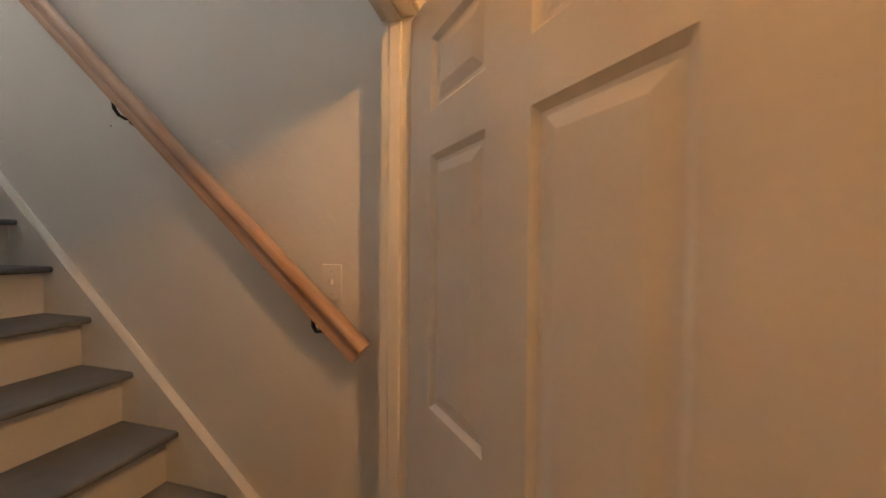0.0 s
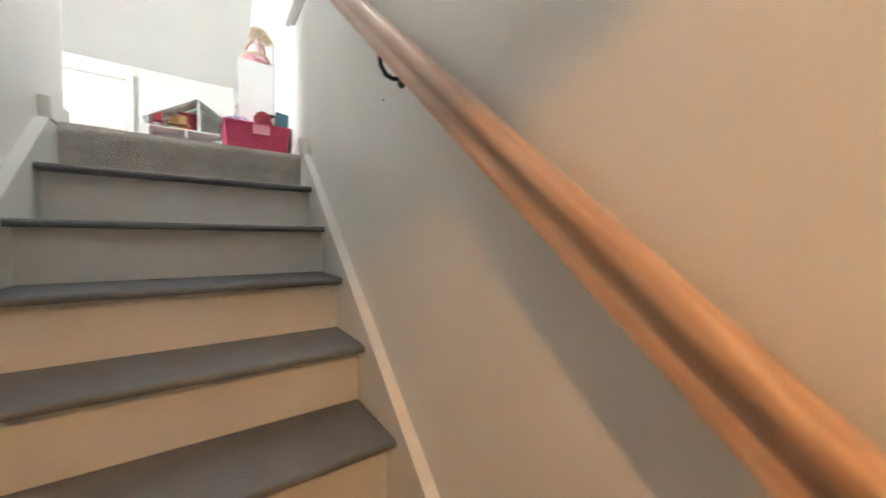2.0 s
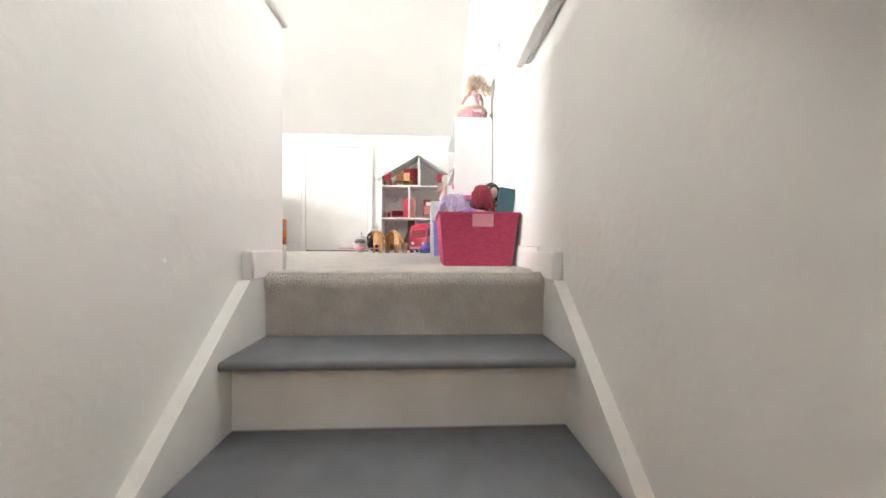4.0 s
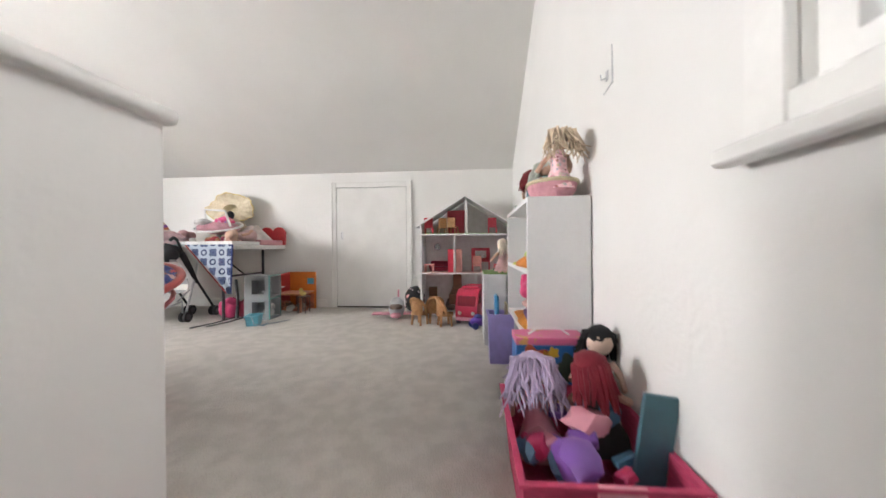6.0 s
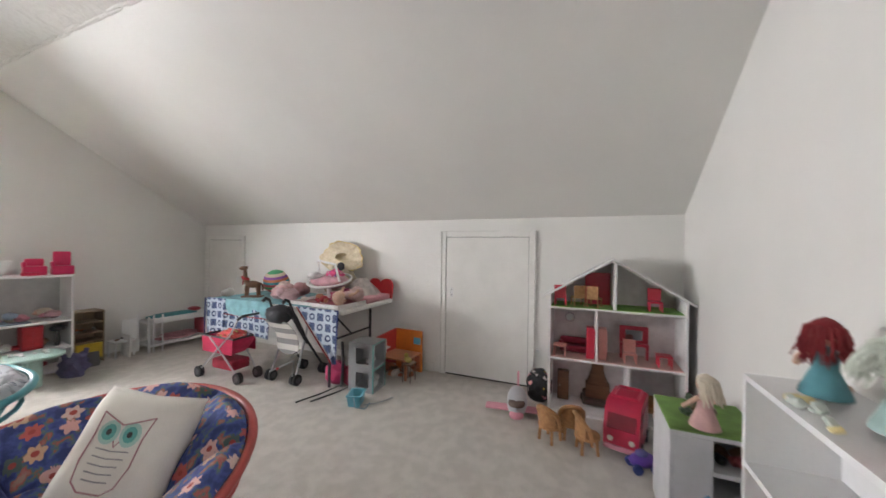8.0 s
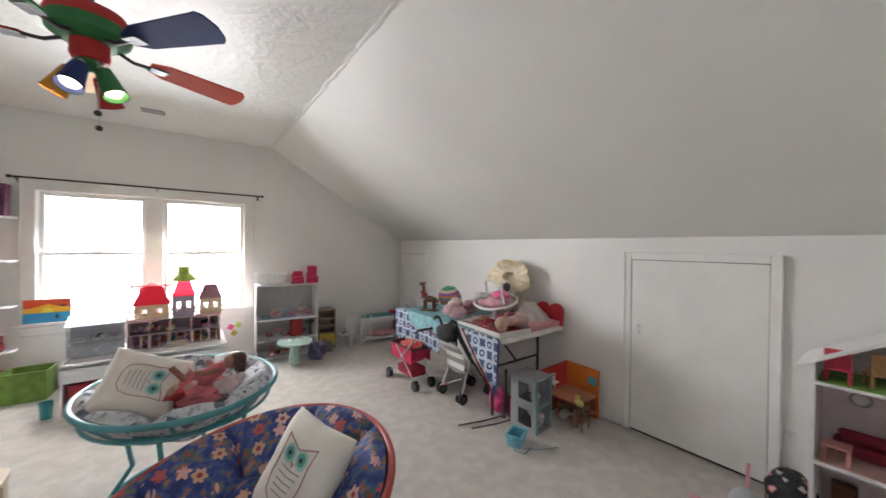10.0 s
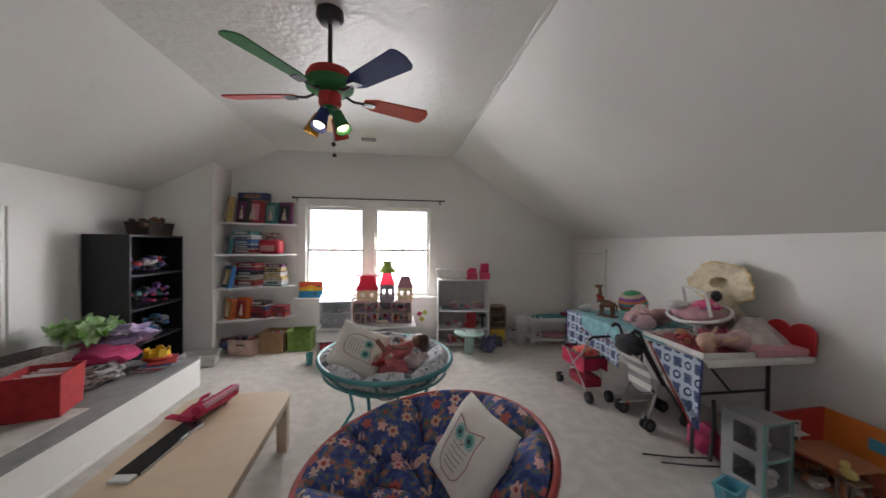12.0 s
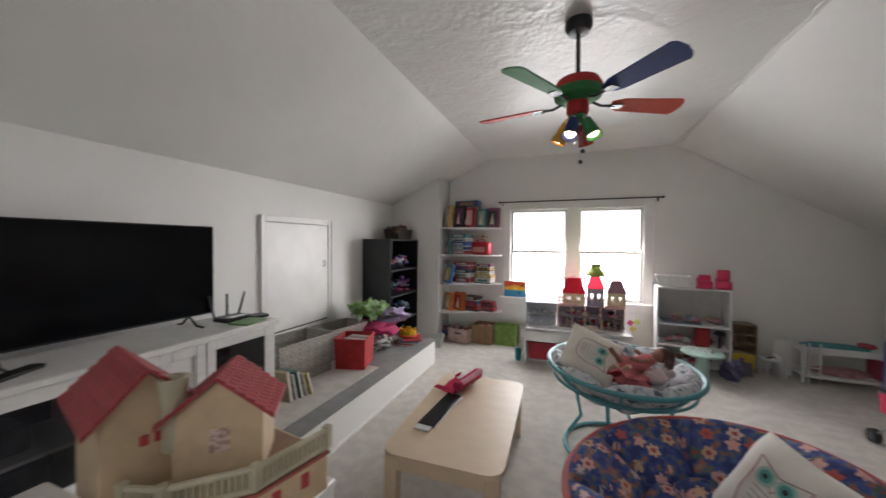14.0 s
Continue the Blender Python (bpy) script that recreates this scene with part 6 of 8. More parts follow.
part("hanging_side", drape(lambda u, v: 3.48 + u * 0.90, lambda u, v: TZ + 0.004 - v * 0.34), CLOTHP, tc_, "printed hanging cloth")
part("aqua_drop", drape(lambda u, v: 3.46 + u * 0.64, lambda u, v: TZ + 0.006 - v * 0.15, x=TX0 - 0.016), cloth(0.24, 0.48, 0.52), tc_, "aqua cloth edge hanging down")
part("red_trim", Mesh().tube([(TX0 - 0.036, 3.46 + 0.08 * k, TZ - 0.145) for k in range(9)], 0.006, 6, flat=0.6), cloth(0.40, 0.03, 0.03), tc_, "red trim")
part("hanging_corner", drape(lambda u, v: 2.665 + u * 0.46 * (1 - 0.93 * v) + 0.01 * v, lambda u, v: TZ + 0.005 - v * 0.46, x=TX0 - 0.022), CLOTHP, tc_, "printed corner drop")
part("blue_hem", Mesh().tube([(TX0 - 0.03, 2.664, TZ), (TX0 - 0.04, 2.668, 0.50), (TX0 - 0.045, 2.676, 0.275)], 0.010, 6, flat=0.5), cloth(0.02, 0.035, 0.16), tc_, "dark blue hem")
part("red_hem", Mesh().tube([(TX0 - 0.03, 3.13, TZ), (TX0 - 0.045, 2.91, 0.50), (TX0 - 0.05, 2.71, 0.28)], 0.008, 6, flat=0.5), cloth(0.35, 0.03, 0.03), tc_, "red hem")
part("end_hem", Mesh().tube([(TX0 - 0.036, 4.392, TZ), (TX0 - 0.042, 4.392, 0.52), (TX0 - 0.044, 4.392, 0.335)], 0.010, 6, flat=0.5), cloth(0.02, 0.035, 0.16), tc_, "dark blue hem")
part("end_drop", drape(lambda u, v: 4.10 + u * 0.29, lambda u, v: TZ + 0.005 - v * 0.40, x=TX0 - 0.020), CLOTHP, tc_, "navy printed end piece")

hs = thing("rocking_horse_figure", "carved brown wooden horse with a red scarf", "figurine", pose(2.02, 3.98, TZ + 0.006, 0, 0, 120))
part("base", Mesh().box(-0.10, 0.10, -0.05, 0.05, 0, 0.014, 0.004), BROWN, hs)
part("body", Mesh().ball((0, 0, 0.135), 0.05, (1.55, 0.75, 0.8), 2).tube([(0.055, 0, 0.15), (0.075, 0, 0.21), (0.08, 0, 0.285)], [0.034, 0.022, 0.018], 9), BROWN, hs)
for x in (-0.055, 0.055):
    for y in (-0.026, 0.026):
        part("leg", Mesh().cone((x * 1.1, y, 0.012), (x, y, 0.12), 0.010, 0.015, 8), BROWN, hs)
part("head", Mesh().ball((0.095, 0, 0.305), 0.026, (1.7, 0.8, 0.85), 2), BROWN, hs)
part("ears", Mesh().tube([(0.075, -0.055, 0.322), (0.078, 0, 0.312), (0.075, 0.055, 0.322)], [0.006, 0.011, 0.006], 7), BROWN, hs)
part("tail", Mesh().tube([(-0.07, 0, 0.15), (-0.10, 0, 0.12), (-0.10, 0, 0.06)], [0.010, 0.012, 0.005], 7), BROWN, hs)
part("scarf", Mesh().tube([(0.075 + 0.030 * math.cos(a), 0.026 * math.sin(a), 0.20 + 0.012 * math.cos(a)) for a in np.linspace(0, 6.283, 17)[:-1]], 0.012, 7, True).tube([(0.10, -0.01, 0.20), (0.11, -0.02, 0.13)], 0.014, 6, flat=0.4), cloth(0.42, 0.02, 0.03), hs, "red knotted scarf")
solid("plush_mouse", Mesh().ball((0, 0, 0.045), 0.05, (1.6, 0.9, 0.85), 2, lump=0.25).ball((0.06, 0.02, 0.08), 0.02, n=1), cloth(0.66, 0.66, 0.62), "small white plush toy on the table end", "plush toy", pose(1.95, 4.27, TZ))
hat_ = thing("knit_hat_doll", "pink baby doll wearing a rainbow striped knit hat", "doll", pose(2.32, 3.93, TZ + 0.006, 0, 12, 200) @ Matrix.Scale(1.06, 4))
part("head", Mesh().ball((0, 0, 0.13), 0.115, (1, 1.0, 0.95), 3), plastic(0.64, 0.36, 0.30, 0.7), hat_)
part("hat", Mesh().lathe([(0.121, 0.125), (0.126, 0.155), (0.118, 0.20), (0.095, 0.245), (0.055, 0.272), (0.0, 0.28)], 26, m=pose(0.012, 0.0, -0.005, 0, 10, 0)), stripes("rainbow_stripes", ((0.05, 0.30, 0.36), (0.56, 0.20, 0.10), (0.26, 0.10, 0.34), (0.62, 0.50, 0.40), (0.08, 0.34, 0.16), (0.56, 0.12, 0.14)), 0.15), hat_, "striped knit hat")
part("body", Mesh().ball((-0.10, -0.10, 0.06), 0.10, (1.2, 1.0, 0.62), 3, lump=0.3), cloth(0.50, 0.06, 0.07), hat_, "red knitted body")
part("arm", Mesh().tube([(-0.05, -0.12, 0.10), (-0.13, -0.20, 0.08), (-0.20, -0.20, 0.05)], 0.028, 8), plastic(0.64, 0.36, 0.30, 0.7), hat_)
for k, (x, y, z, s, col) in enumerate(((2.08, 3.62, 0.07, 0.085, cloth(0.66, 0.42, 0.42)), (2.20, 3.72, 0.10, 0.08, cloth(0.64, 0.50, 0.46)), (2.02, 3.45, 0.06, 0.075, cloth(0.68, 0.46, 0.48)), (2.30, 3.58, 0.08, 0.09, cloth(0.62, 0.36, 0.36)))):
    solid("plush_toy", Mesh().ball((0, 0, z), s, (1.35, 0.95, 0.8), 3, lump=0.35, seed=k).ball((s * 1.1, 0, z + s * 0.35), s * 0.62, n=2), col, "pale pink plush toy heaped on the table", "plush toy", pose(x, y, TZ + 0.005, 0, 0, 70 * k), "pink plush toys")
bo = thing("doll_bouncer", "white doll bouncer seat holding a pink doll", "doll seat", pose(2.30, 3.20, TZ))
part("hoop", Mesh().tube([(0.17 * math.cos(a), 0.25 * math.sin(a), 0.20 + 0.06 * math.cos(a)) for a in np.linspace(0, 6.283, 29)[:-1]], 0.013, 8, True), plastic(0.75, 0.75, 0.74), bo)
part("handle", Mesh().tube([(0.10, 0.22, 0.22), (0.05, 0.2, 0.40), (-0.05, -0.12, 0.37), (-0.08, -0.2, 0.20)], 0.012, 8), plastic(0.75, 0.75, 0.74), bo)
part("base", Mesh().tube([(0.14, -0.2, 0.01), (0.12, 0.2, 0.01), (-0.12, 0.2, 0.01), (-0.14, -0.2, 0.01)], 0.011, 7, True).cone((0, 0.0, 0.01), (0, 0, 0.17), 0.03, 0.02), plastic(0.75, 0.75, 0.74), bo)
part("sling", Mesh().ball((0, 0, 0.19), 0.17, (0.85, 1.35, 0.42), 3, lump=0.1), cloth(0.55, 0.30, 0.34), bo, "pink quilted sling")
part("pad", Mesh().ball((0.02, -0.05, 0.26), 0.10, (0.9, 1.0, 0.6), 2, lump=0.3), floral("pink_purple_print", (0.45, 0.06, 0.16), ((0.25, 0.2, 0.5), (0.6, 0.3, 0.4)), 22), bo)
part("cushion", Mesh().ball((-0.10, 0.10, 0.25), 0.075, (0.9, 1.2, 0.5), 2, lump=0.3), cloth(0.72, 0.70, 0.68), bo, "white cushion")
ha = thing("straw_hat", "wide cream sun hat propped upright behind toys", "hat", pose(2.565, 3.26, 1.165, 0, -72, 0))
STRAW = surface("straw", (0.78, 0.69, 0.52), (0.66, 0.56, 0.38), 30, 0.8, bump=0.8, grain=220, dist=0.003)
part("brim", Mesh().sheet(lambda u, v: V(((0.085 + 0.19 * v) * 0.60 * math.cos(6.2832 * u), (0.085 + 0.19 * v) * 1.04 * math.sin(6.2832 * u), (0.030 * math.sin(6.2832 * u * 4 + 0.6) + 0.012 * math.sin(6.2832 * u * 13) + 0.04 * math.cos(6.2832 * u)) * v * v)), 90, 8, 0.005), STRAW, ha, smooth=70)
part("crown", Mesh().lathe([(0.095, 0.0), (0.09, -0.05), (0.07, -0.08), (0.0, -0.09)], 26, m=Matrix.Diagonal((0.66, 1.04, 1, 1))), STRAW, ha)
part("edge_wire", Mesh().tube([(0.275 * 0.60 * math.cos(a), 0.275 * 1.04 * math.sin(a), 0.030 * math.sin(a * 4 + 0.6) + 0.012 * math.sin(a * 13) + 0.04 * math.cos(a)) for a in np.linspace(0, 6.2832, 91)[:-1]], 0.007, 6, True), surface("yellow_straw_edge", (0.74, 0.58, 0.24), (0.66, 0.50, 0.20), 40, 0.8), ha, "yellower bound edge")
solid("plush_toy", Mesh().ball((0, 0, 0.16), 0.15, (1.0, 1.2, 1.05), 3, lump=0.4).ball((0.0, 0.03, 0.31), 0.07, (1, 1.1, 0.9), 2), cloth(0.58, 0.50, 0.38), "tan plush toy propped behind the bouncer", "plush toy", pose(2.50, 3.22, TZ))
solid("plush_penguin", Mesh().ball((0, 0, 0.04), 0.04, (1, 1, 1.2), 2).ball((-0.02, 0, 0.05), 0.026, (1, 0.9, 1), 2), cloth(0.06, 0.06, 0.07), "tiny dark penguin plush on the hat", "plush toy", pose(2.42, 3.15, 1.03))
solid("tulle_skirt", Mesh().sheet(lambda u, v: V(((0.05 + 0.16 * v) * math.cos(6.2832 * u), (0.05 + 0.16 * v) * math.sin(6.2832 * u), 0.22 - 0.19 * v + 0.03 * math.sin(6.2832 * u * 7) * v)), 56, 6, 0.003), cloth(0.66, 0.60, 0.56), "pale ruffled tulle skirt on the table", "doll clothes", pose(2.48, 2.92, TZ + 0.002))
ty = thing("toy_tray", "shallow white tray with red lining and small dolls", "tray", pose(2.06, 2.98, TZ + 0.002, 0, 0, -4))
part("tray", Mesh().box(-0.20, 0.20, -0.30, 0.30, 0, 0.012, 0.003).box(-0.20, -0.188, -0.30, 0.30, 0.012, 0.035).box(0.188, 0.20, -0.30, 0.30, 0.012, 0.035).box(-0.188, 0.188, -0.30, -0.288, 0.012, 0.035).box(-0.188, 0.188, 0.288, 0.30, 0.012, 0.035), plastic(0.72, 0.71, 0.69), ty)
part("lining", Mesh().box(-0.186, 0.186, -0.286, 0.286, 0.012, 0.017), plastic(0.34, 0.03, 0.05), ty, "red lining")
clutter("tray_toys", "white and brown small toys in the tray", "toys", pose(2.05, 3.02, TZ + 0.019), [plastic(0.7, 0.68, 0.64), plastic(0.40, 0.17, 0.09), cloth(0.4, 0.05, 0.06), plastic(0.55, 0.3, 0.2)], 14, (0.12, 0.22, 0.02), 0.038, 45)
bd = thing("doll_bed", "pink doll bed with red heart headboards", "doll bed", pose(2.42, 2.782, TZ + 0.002))
part("mattress", Mesh().box(-0.21, 0.20, -0.13, 0.14, 0, 0.055, 0.014, seg=2), plastic(0.62, 0.30, 0.33, 0.6), bd)
lobe = [(0.075 + 0.078 * math.cos(a), 0.135 + 0.075 * math.sin(a)) for a in np.linspace(0, math.pi * 0.87, 12)]
heart = [(-0.145, 0.0), (0.145, 0.0)] + lobe + [(-y, z) for y, z in lobe[::-1]]
part("heart_headboard", Mesh().prism(heart, 0.205, 0.228, "x"), plastic(0.50, 0.02, 0.03), bd, "red heart-topped headboard")
doll("bare baby doll lying on the pink bed", pose(2.24, 2.78, TZ + 0.085, -86, 0, 88), plastic(0.58, 0.40, 0.30), cloth(0.66, 0.46, 0.44), 0.36, long_hair=False, sit=False, seed=47)
solid("doll_blanket", Mesh().ball((0, 0, 0.05), 0.13, (1.1, 1.0, 0.5), 3, lump=0.6), cloth(0.36, 0.06, 0.12), "crumpled dark red doll blanket on the table", "blanket", pose(2.30, 3.00, TZ + 0.002))

# ---- doll strollers ----
def wheel_pair(parent, x, y, r=0.055, gap=0.035, yaw=0):
    for s in (-1, 1):
        w = part("wheel", Mesh().lathe([(r * 0.55, -0.012), (r, -0.010), (r, 0.010), (r * 0.55, 0.012)], 18, m=pose(x, y, r, 0, 0, yaw) @ pose(0, s * gap / 2, 0, 90)), RUBBER, parent)
        part("hub", Mesh().cone(pose(x, y, r, 0, 0, yaw) @ V((0, s * gap / 2 - 0.011, 0)), pose(x, y, r, 0, 0, yaw) @ V((0, s * gap / 2 + 0.011, 0)), r * 0.56, n=14), surface("dark_hub", (0.07, 0.07, 0.075)), w)


s1 = thing("doll_stroller", "red doll pram with black hood frame and wheels", "doll stroller", pose(1.733, 3.90, 0, 0, 0, -90) @ Matrix.Diagonal((0.92, 0.78, 0.96, 1)), "doll strollers")
REDC, BLKT = cloth(0.50, 0.016, 0.075), surface("black_tube", (0.02, 0.02, 0.022), rough=0.4)
for x, y in ((-0.30, -0.16), (-0.30, 0.16), (0.26, -0.13), (0.26, 0.13)):
    wheel_pair(s1, x, y, 0.055, 0.03)
for y in (-0.16, 0.16):
    part("frame_tube", Mesh().tube([(-0.30, y, 0.06), (-0.05, y, 0.28), (0.16, y * 0.95, 0.46), (0.26, y * 0.9, 0.62)], 0.009, 8), STEEL, s1)
    part("frame_tube", Mesh().tube([(0.26, y * 0.8, 0.06), (0.02, y, 0.30), (-0.14, y, 0.42)], 0.009, 8), STEEL, s1)
part("push_handle", Mesh().tube([(0.26, -0.145, 0.62), (0.30, -0.12, 0.655), (0.31, 0, 0.66), (0.30, 0.12, 0.655), (0.26, 0.145, 0.62)], 0.013, 8), BLKT, s1)
mb = Mesh()
mb.sheet(lambda u, v: V((-0.27 + 0.48 * u, (v - 0.5) * 0.30, 0.42 - 0.16 * (1 - abs(2 * v - 1) ** 4) * (1 - abs(2 * u - 1) ** 6))), 14, 14, 0.012)
part("seat_basket", mb, REDC, s1, "red fabric seat", smooth=70)
part("rim", Mesh().tube([(-0.27, -0.15, 0.425), (0.21, -0.15, 0.425), (0.21, 0.15, 0.425), (-0.27, 0.15, 0.425)], 0.011, 7, True), BLKT, s1)
part("side_panel", Mesh().box(-0.26, 0.20, -0.157, -0.150, 0.27, 0.42, 0.002), REDC, s1)
part("side_panel", Mesh().box(-0.26, 0.20, 0.150, 0.157, 0.27, 0.42, 0.002), REDC, s1)
part("pad", Mesh().ball((0.02, 0, 0.42), 0.14, (1.1, 0.9, 0.5), 3, lump=0.4), floral("red_print", (0.40, 0.05, 0.05), ((0.5, 0.4, 0.3), (0.2, 0.3, 0.1)), 30), s1, "printed pad")
part("front_bag", Mesh().ball((-0.31, 0, 0.36), 0.085, (0.75, 1.25, 0.8), 3, lump=0.25), cloth(0.58, 0.10, 0.16), s1, "pink soft bag on the front")
part("under_basket", Mesh().box(-0.16, 0.16, -0.12, 0.12, 0.10, 0.20, 0.02, seg=2), cloth(0.33, 0.015, 0.04), s1)
s2 = thing("doll_stroller", "folding doll stroller with grey-white striped sling", "doll stroller", pose(1.93, 3.29, 0, 0, 0, 0), "doll strollers")
for y in (-0.14, 0.17):
    wheel_pair(s2, -0.095, y + 0.02, 0.05, 0.045)
    wheel_pair(s2, 0.26, y * 0.9, 0.05, 0.045)
    part("frame_tube", Mesh().tube([(-0.095, y + 0.02, 0.07), (-0.01, y * 0.92, 0.36), (0.05, y * 0.9, 0.56)], 0.010, 8), STEEL, s2)
    part("frame_tube", Mesh().tube([(0.26, y * 0.9, 0.07), (0.05, y * 0.9, 0.36), (-0.10, y * 0.85, 0.62), (-0.17, y * 0.8, 0.78)], 0.011, 8), BLKT, s2)
    part("push_handle", Mesh().tube([(-0.17, y * 0.8, 0.78), (-0.21, y * 0.8, 0.80), (-0.24, y * 0.8, 0.775)], 0.015, 8), BLKT, s2)
part("cross_tube", Mesh().tube([(-0.14, -0.13, 0.10), (0.0, 0.0, 0.18), (-0.14, 0.16, 0.10)], 0.008, 7), STEEL, s2)
part("cross_tube", Mesh().tube([(-0.06, -0.13, 0.30), (0.1, 0.15, 0.16)], 0.007, 6), STEEL, s2)
part("sling", Mesh().sheet(lambda u, v: V((-0.20 + 0.14 * u + 0.05 * math.sin(3.14 * u), -0.12 + 0.27 * v, 0.60 - 0.29 * u - 0.05 * math.sin(3.14 * v) * u)), 12, 10, 0.008), bands("grey_white_stripe", (0.62, 0.61, 0.57), (0.27, 0.27, 0.27), 0.055), s2, "striped fabric sling", smooth=70)
part("hood", Mesh().ball((-0.17, 0.01, 0.66), 0.12, (0.7, 1.2, 0.7), 3, lump=0.25), cloth(0.03, 0.03, 0.035), s2, "folded black hood")
part("back_strap", Mesh().tube([(-0.14, -0.125, 0.66), (-0.05, -0.135, 0.50), (0.02, -0.14, 0.36)], [0.045, 0.038, 0.02], 8, flat=0.35), cloth(0.03, 0.03, 0.035), s2, "black fabric side wing")
part("clip", Mesh().box(-0.15, -0.125, 0.05, 0.07, 0.13, 0.15, 0.004), plastic(0.5, 0.02, 0.02), s2, "red plastic clip")
s3 = thing("doll_stroller", "collapsed black and pink doll stroller on the carpet", "doll stroller", pose(1.72, 2.78, 0, 0, 0, 0), "doll strollers")
for dy, dx in ((0.0, 0), (-0.10, 0.06)):
    part("frame_tube", Mesh().tube([(-0.16 + dx, 0.10 + dy, 0.012), (0.05 + dx, 0.03 + dy, 0.014), (0.24 + dx, -0.03 + dy, 0.03)], 0.006, 7), BLKT, s3)
part("frame_tube", Mesh().tube([(0.22, -0.05, 0.02), (0.30, 0.0, 0.22), (0.36, 0.06, 0.38)], 0.014, 7), BLKT, s3)
part("folded_seat", Mesh().ball((0.30, 0.08, 0.11), 0.10, (0.9, 1.0, 1.0), 3, lump=0.3), plastic(0.58, 0.06, 0.18), s3, "pink folded seat")
part("folded_seat", Mesh().ball((0.33, -0.05, 0.10), 0.08, (0.7, 0.9, 1.3), 2, lump=0.3), cloth(0.25, 0.015, 0.04), s3)

# ---- small toy houses by the closet door ----
GREYP = surface("grey_painted_board", (0.33, 0.335, 0.34), rough=0.55)
gh = thing("grey_toy_house", "grey two-storey toy frame with clear fronts", "toy house", pose(1.978, 2.538, 0, 0, 0, 5))
gw, gd, gz = 0.25, 0.20, 0.43
for z in (0.0, 0.205, gz - 0.014):
    part("floor", Mesh().box(-0.02, gd, -gw / 2, gw / 2, z, z + 0.014), GREYP, gh)
for za, zb in ((0.014, 0.205), (0.219, gz - 0.014)):
    part("side", Mesh().box(-0.02, gd, gw / 2 - 0.014, gw / 2, za, zb), GREYP, gh)
    part("corner_post", Mesh().box(-0.02, 0.0, -gw / 2, -gw / 2 + 0.014, za, zb), GREYP, gh)
    part("corner_post", Mesh().box(gd - 0.02, gd, -gw / 2, -gw / 2 + 0.014, za, zb), GREYP, gh)
for za, zb in ((0.014, 0.205), (0.219, gz - 0.014)):
    part("front_frame", Mesh().box(-0.022, -0.012, -gw / 2 + 0.014, -gw / 2 + 0.045, za, zb).box(-0.022, -0.012, gw / 2 - 0.075, gw / 2 - 0.014, za, zb).box(-0.022, -0.012, -gw / 2 + 0.045, gw / 2 - 0.075, za, za + 0.03).box(-0.022, -0.012, -gw / 2 + 0.045, gw / 2 - 0.075, zb - 0.03, zb), GREYP, gh)
part("back", Mesh().box(gd, gd + 0.005, -gw / 2, gw / 2, 0, gz), GREYP, gh)
part("teal_edge", Mesh().box(-0.024, -0.020, -gw / 2 - 0.002, -gw / 2 + 0.008, 0, gz).box(-0.02, gd, -gw / 2 - 0.004, -gw / 2, gz - 0.008, gz).box(-0.02, gd, -gw / 2 - 0.004, -gw / 2, 0.2, 0.208).box(gd - 0.008, gd, -gw / 2 - 0.004, -gw / 2, 0, gz), plastic(0.10, 0.34, 0.30), gh, "teal edging")
solid("plush_kitten", Mesh().ball((0, 0, 0.05), 0.05, (0.9, 1.1, 0.95), 2, lump=0.2).ball((0.0, -0.04, 0.10), 0.03, n=2), cloth(0.62, 0.60, 0.58), "white plush kitten inside the grey toy house", "plush toy", pose(2.07, 2.49, 0.014))
solid("plush_kitten", Mesh().ball((0, 0, 0.03), 0.035, (0.9, 1.3, 0.8), 2, lump=0.2).ball((0.0, -0.04, 0.055), 0.02, n=2), cloth(0.6, 0.6, 0.62), "white plush kitten on the upper toy floor", "plush toy", pose(2.07, 2.52, 0.219))
oh = thing("orange_toy_house", "red and orange open folding toy house", "toy house", pose(0.075, -0.02, 0))
part("red_wall", Mesh().prism([(0, 0), (0.40, 0), (0.40, 0.42), (0, 0.38)], 0, 0.02, "y"), plastic(0.45, 0.035, 0.03), oh).matrix_local = pose(2.16, 2.64, 0, 0, 0, -6)
part("orange_wall", Mesh().box(0, 0.02, -0.34, 0, 0, 0.42, 0.003), plastic(0.66, 0.19, 0.03), oh, "orange wall panel").matrix_local = pose(2.56, 2.62, 0, 0, 0, -4)
part("middle_floor", Mesh().box(2.25, 2.55, 2.30, 2.62, 0.19, 0.205), plastic(0.50, 0.22, 0.12), oh)
part("post", Mesh().box(2.26, 2.28, 2.31, 2.33, 0, 0.19), plastic(0.4, 0.14, 0.07), oh)
part("wall_sticker", Mesh().box(0, 0.004, -0.04, 0.04, 0, 0.07), plastic(0.10, 0.40, 0.60), oh, "light blue sticker").matrix_local = pose(2.540, 2.34, 0.28, 0, 0, -4)
part("wall_shelf", Mesh().box(2.30, 2.40, 2.57, 2.61, 0.26, 0.27).box(2.30, 2.31, 2.57, 2.61, 0.27, 0.34), WHITE, oh, "white little shelf")
part("window_panel", Mesh().box(0.12, 0.22, -0.004, -0.001, 0.20, 0.33, 0.001), plastic(0.03, 0.03, 0.035), oh, "black window print").matrix_local = pose(2.16, 2.64, 0, 0, 0, -6)
part("window_frame", Mesh().box(0.11, 0.12, -0.008, -0.001, 0.19, 0.34).box(0.22, 0.23, -0.008, -0.001, 0.19, 0.34).box(0.12, 0.22, -0.008, -0.001, 0.33, 0.34), WHITE, oh, "white window frame").matrix_local = pose(2.16, 2.64, 0, 0, 0, -6)
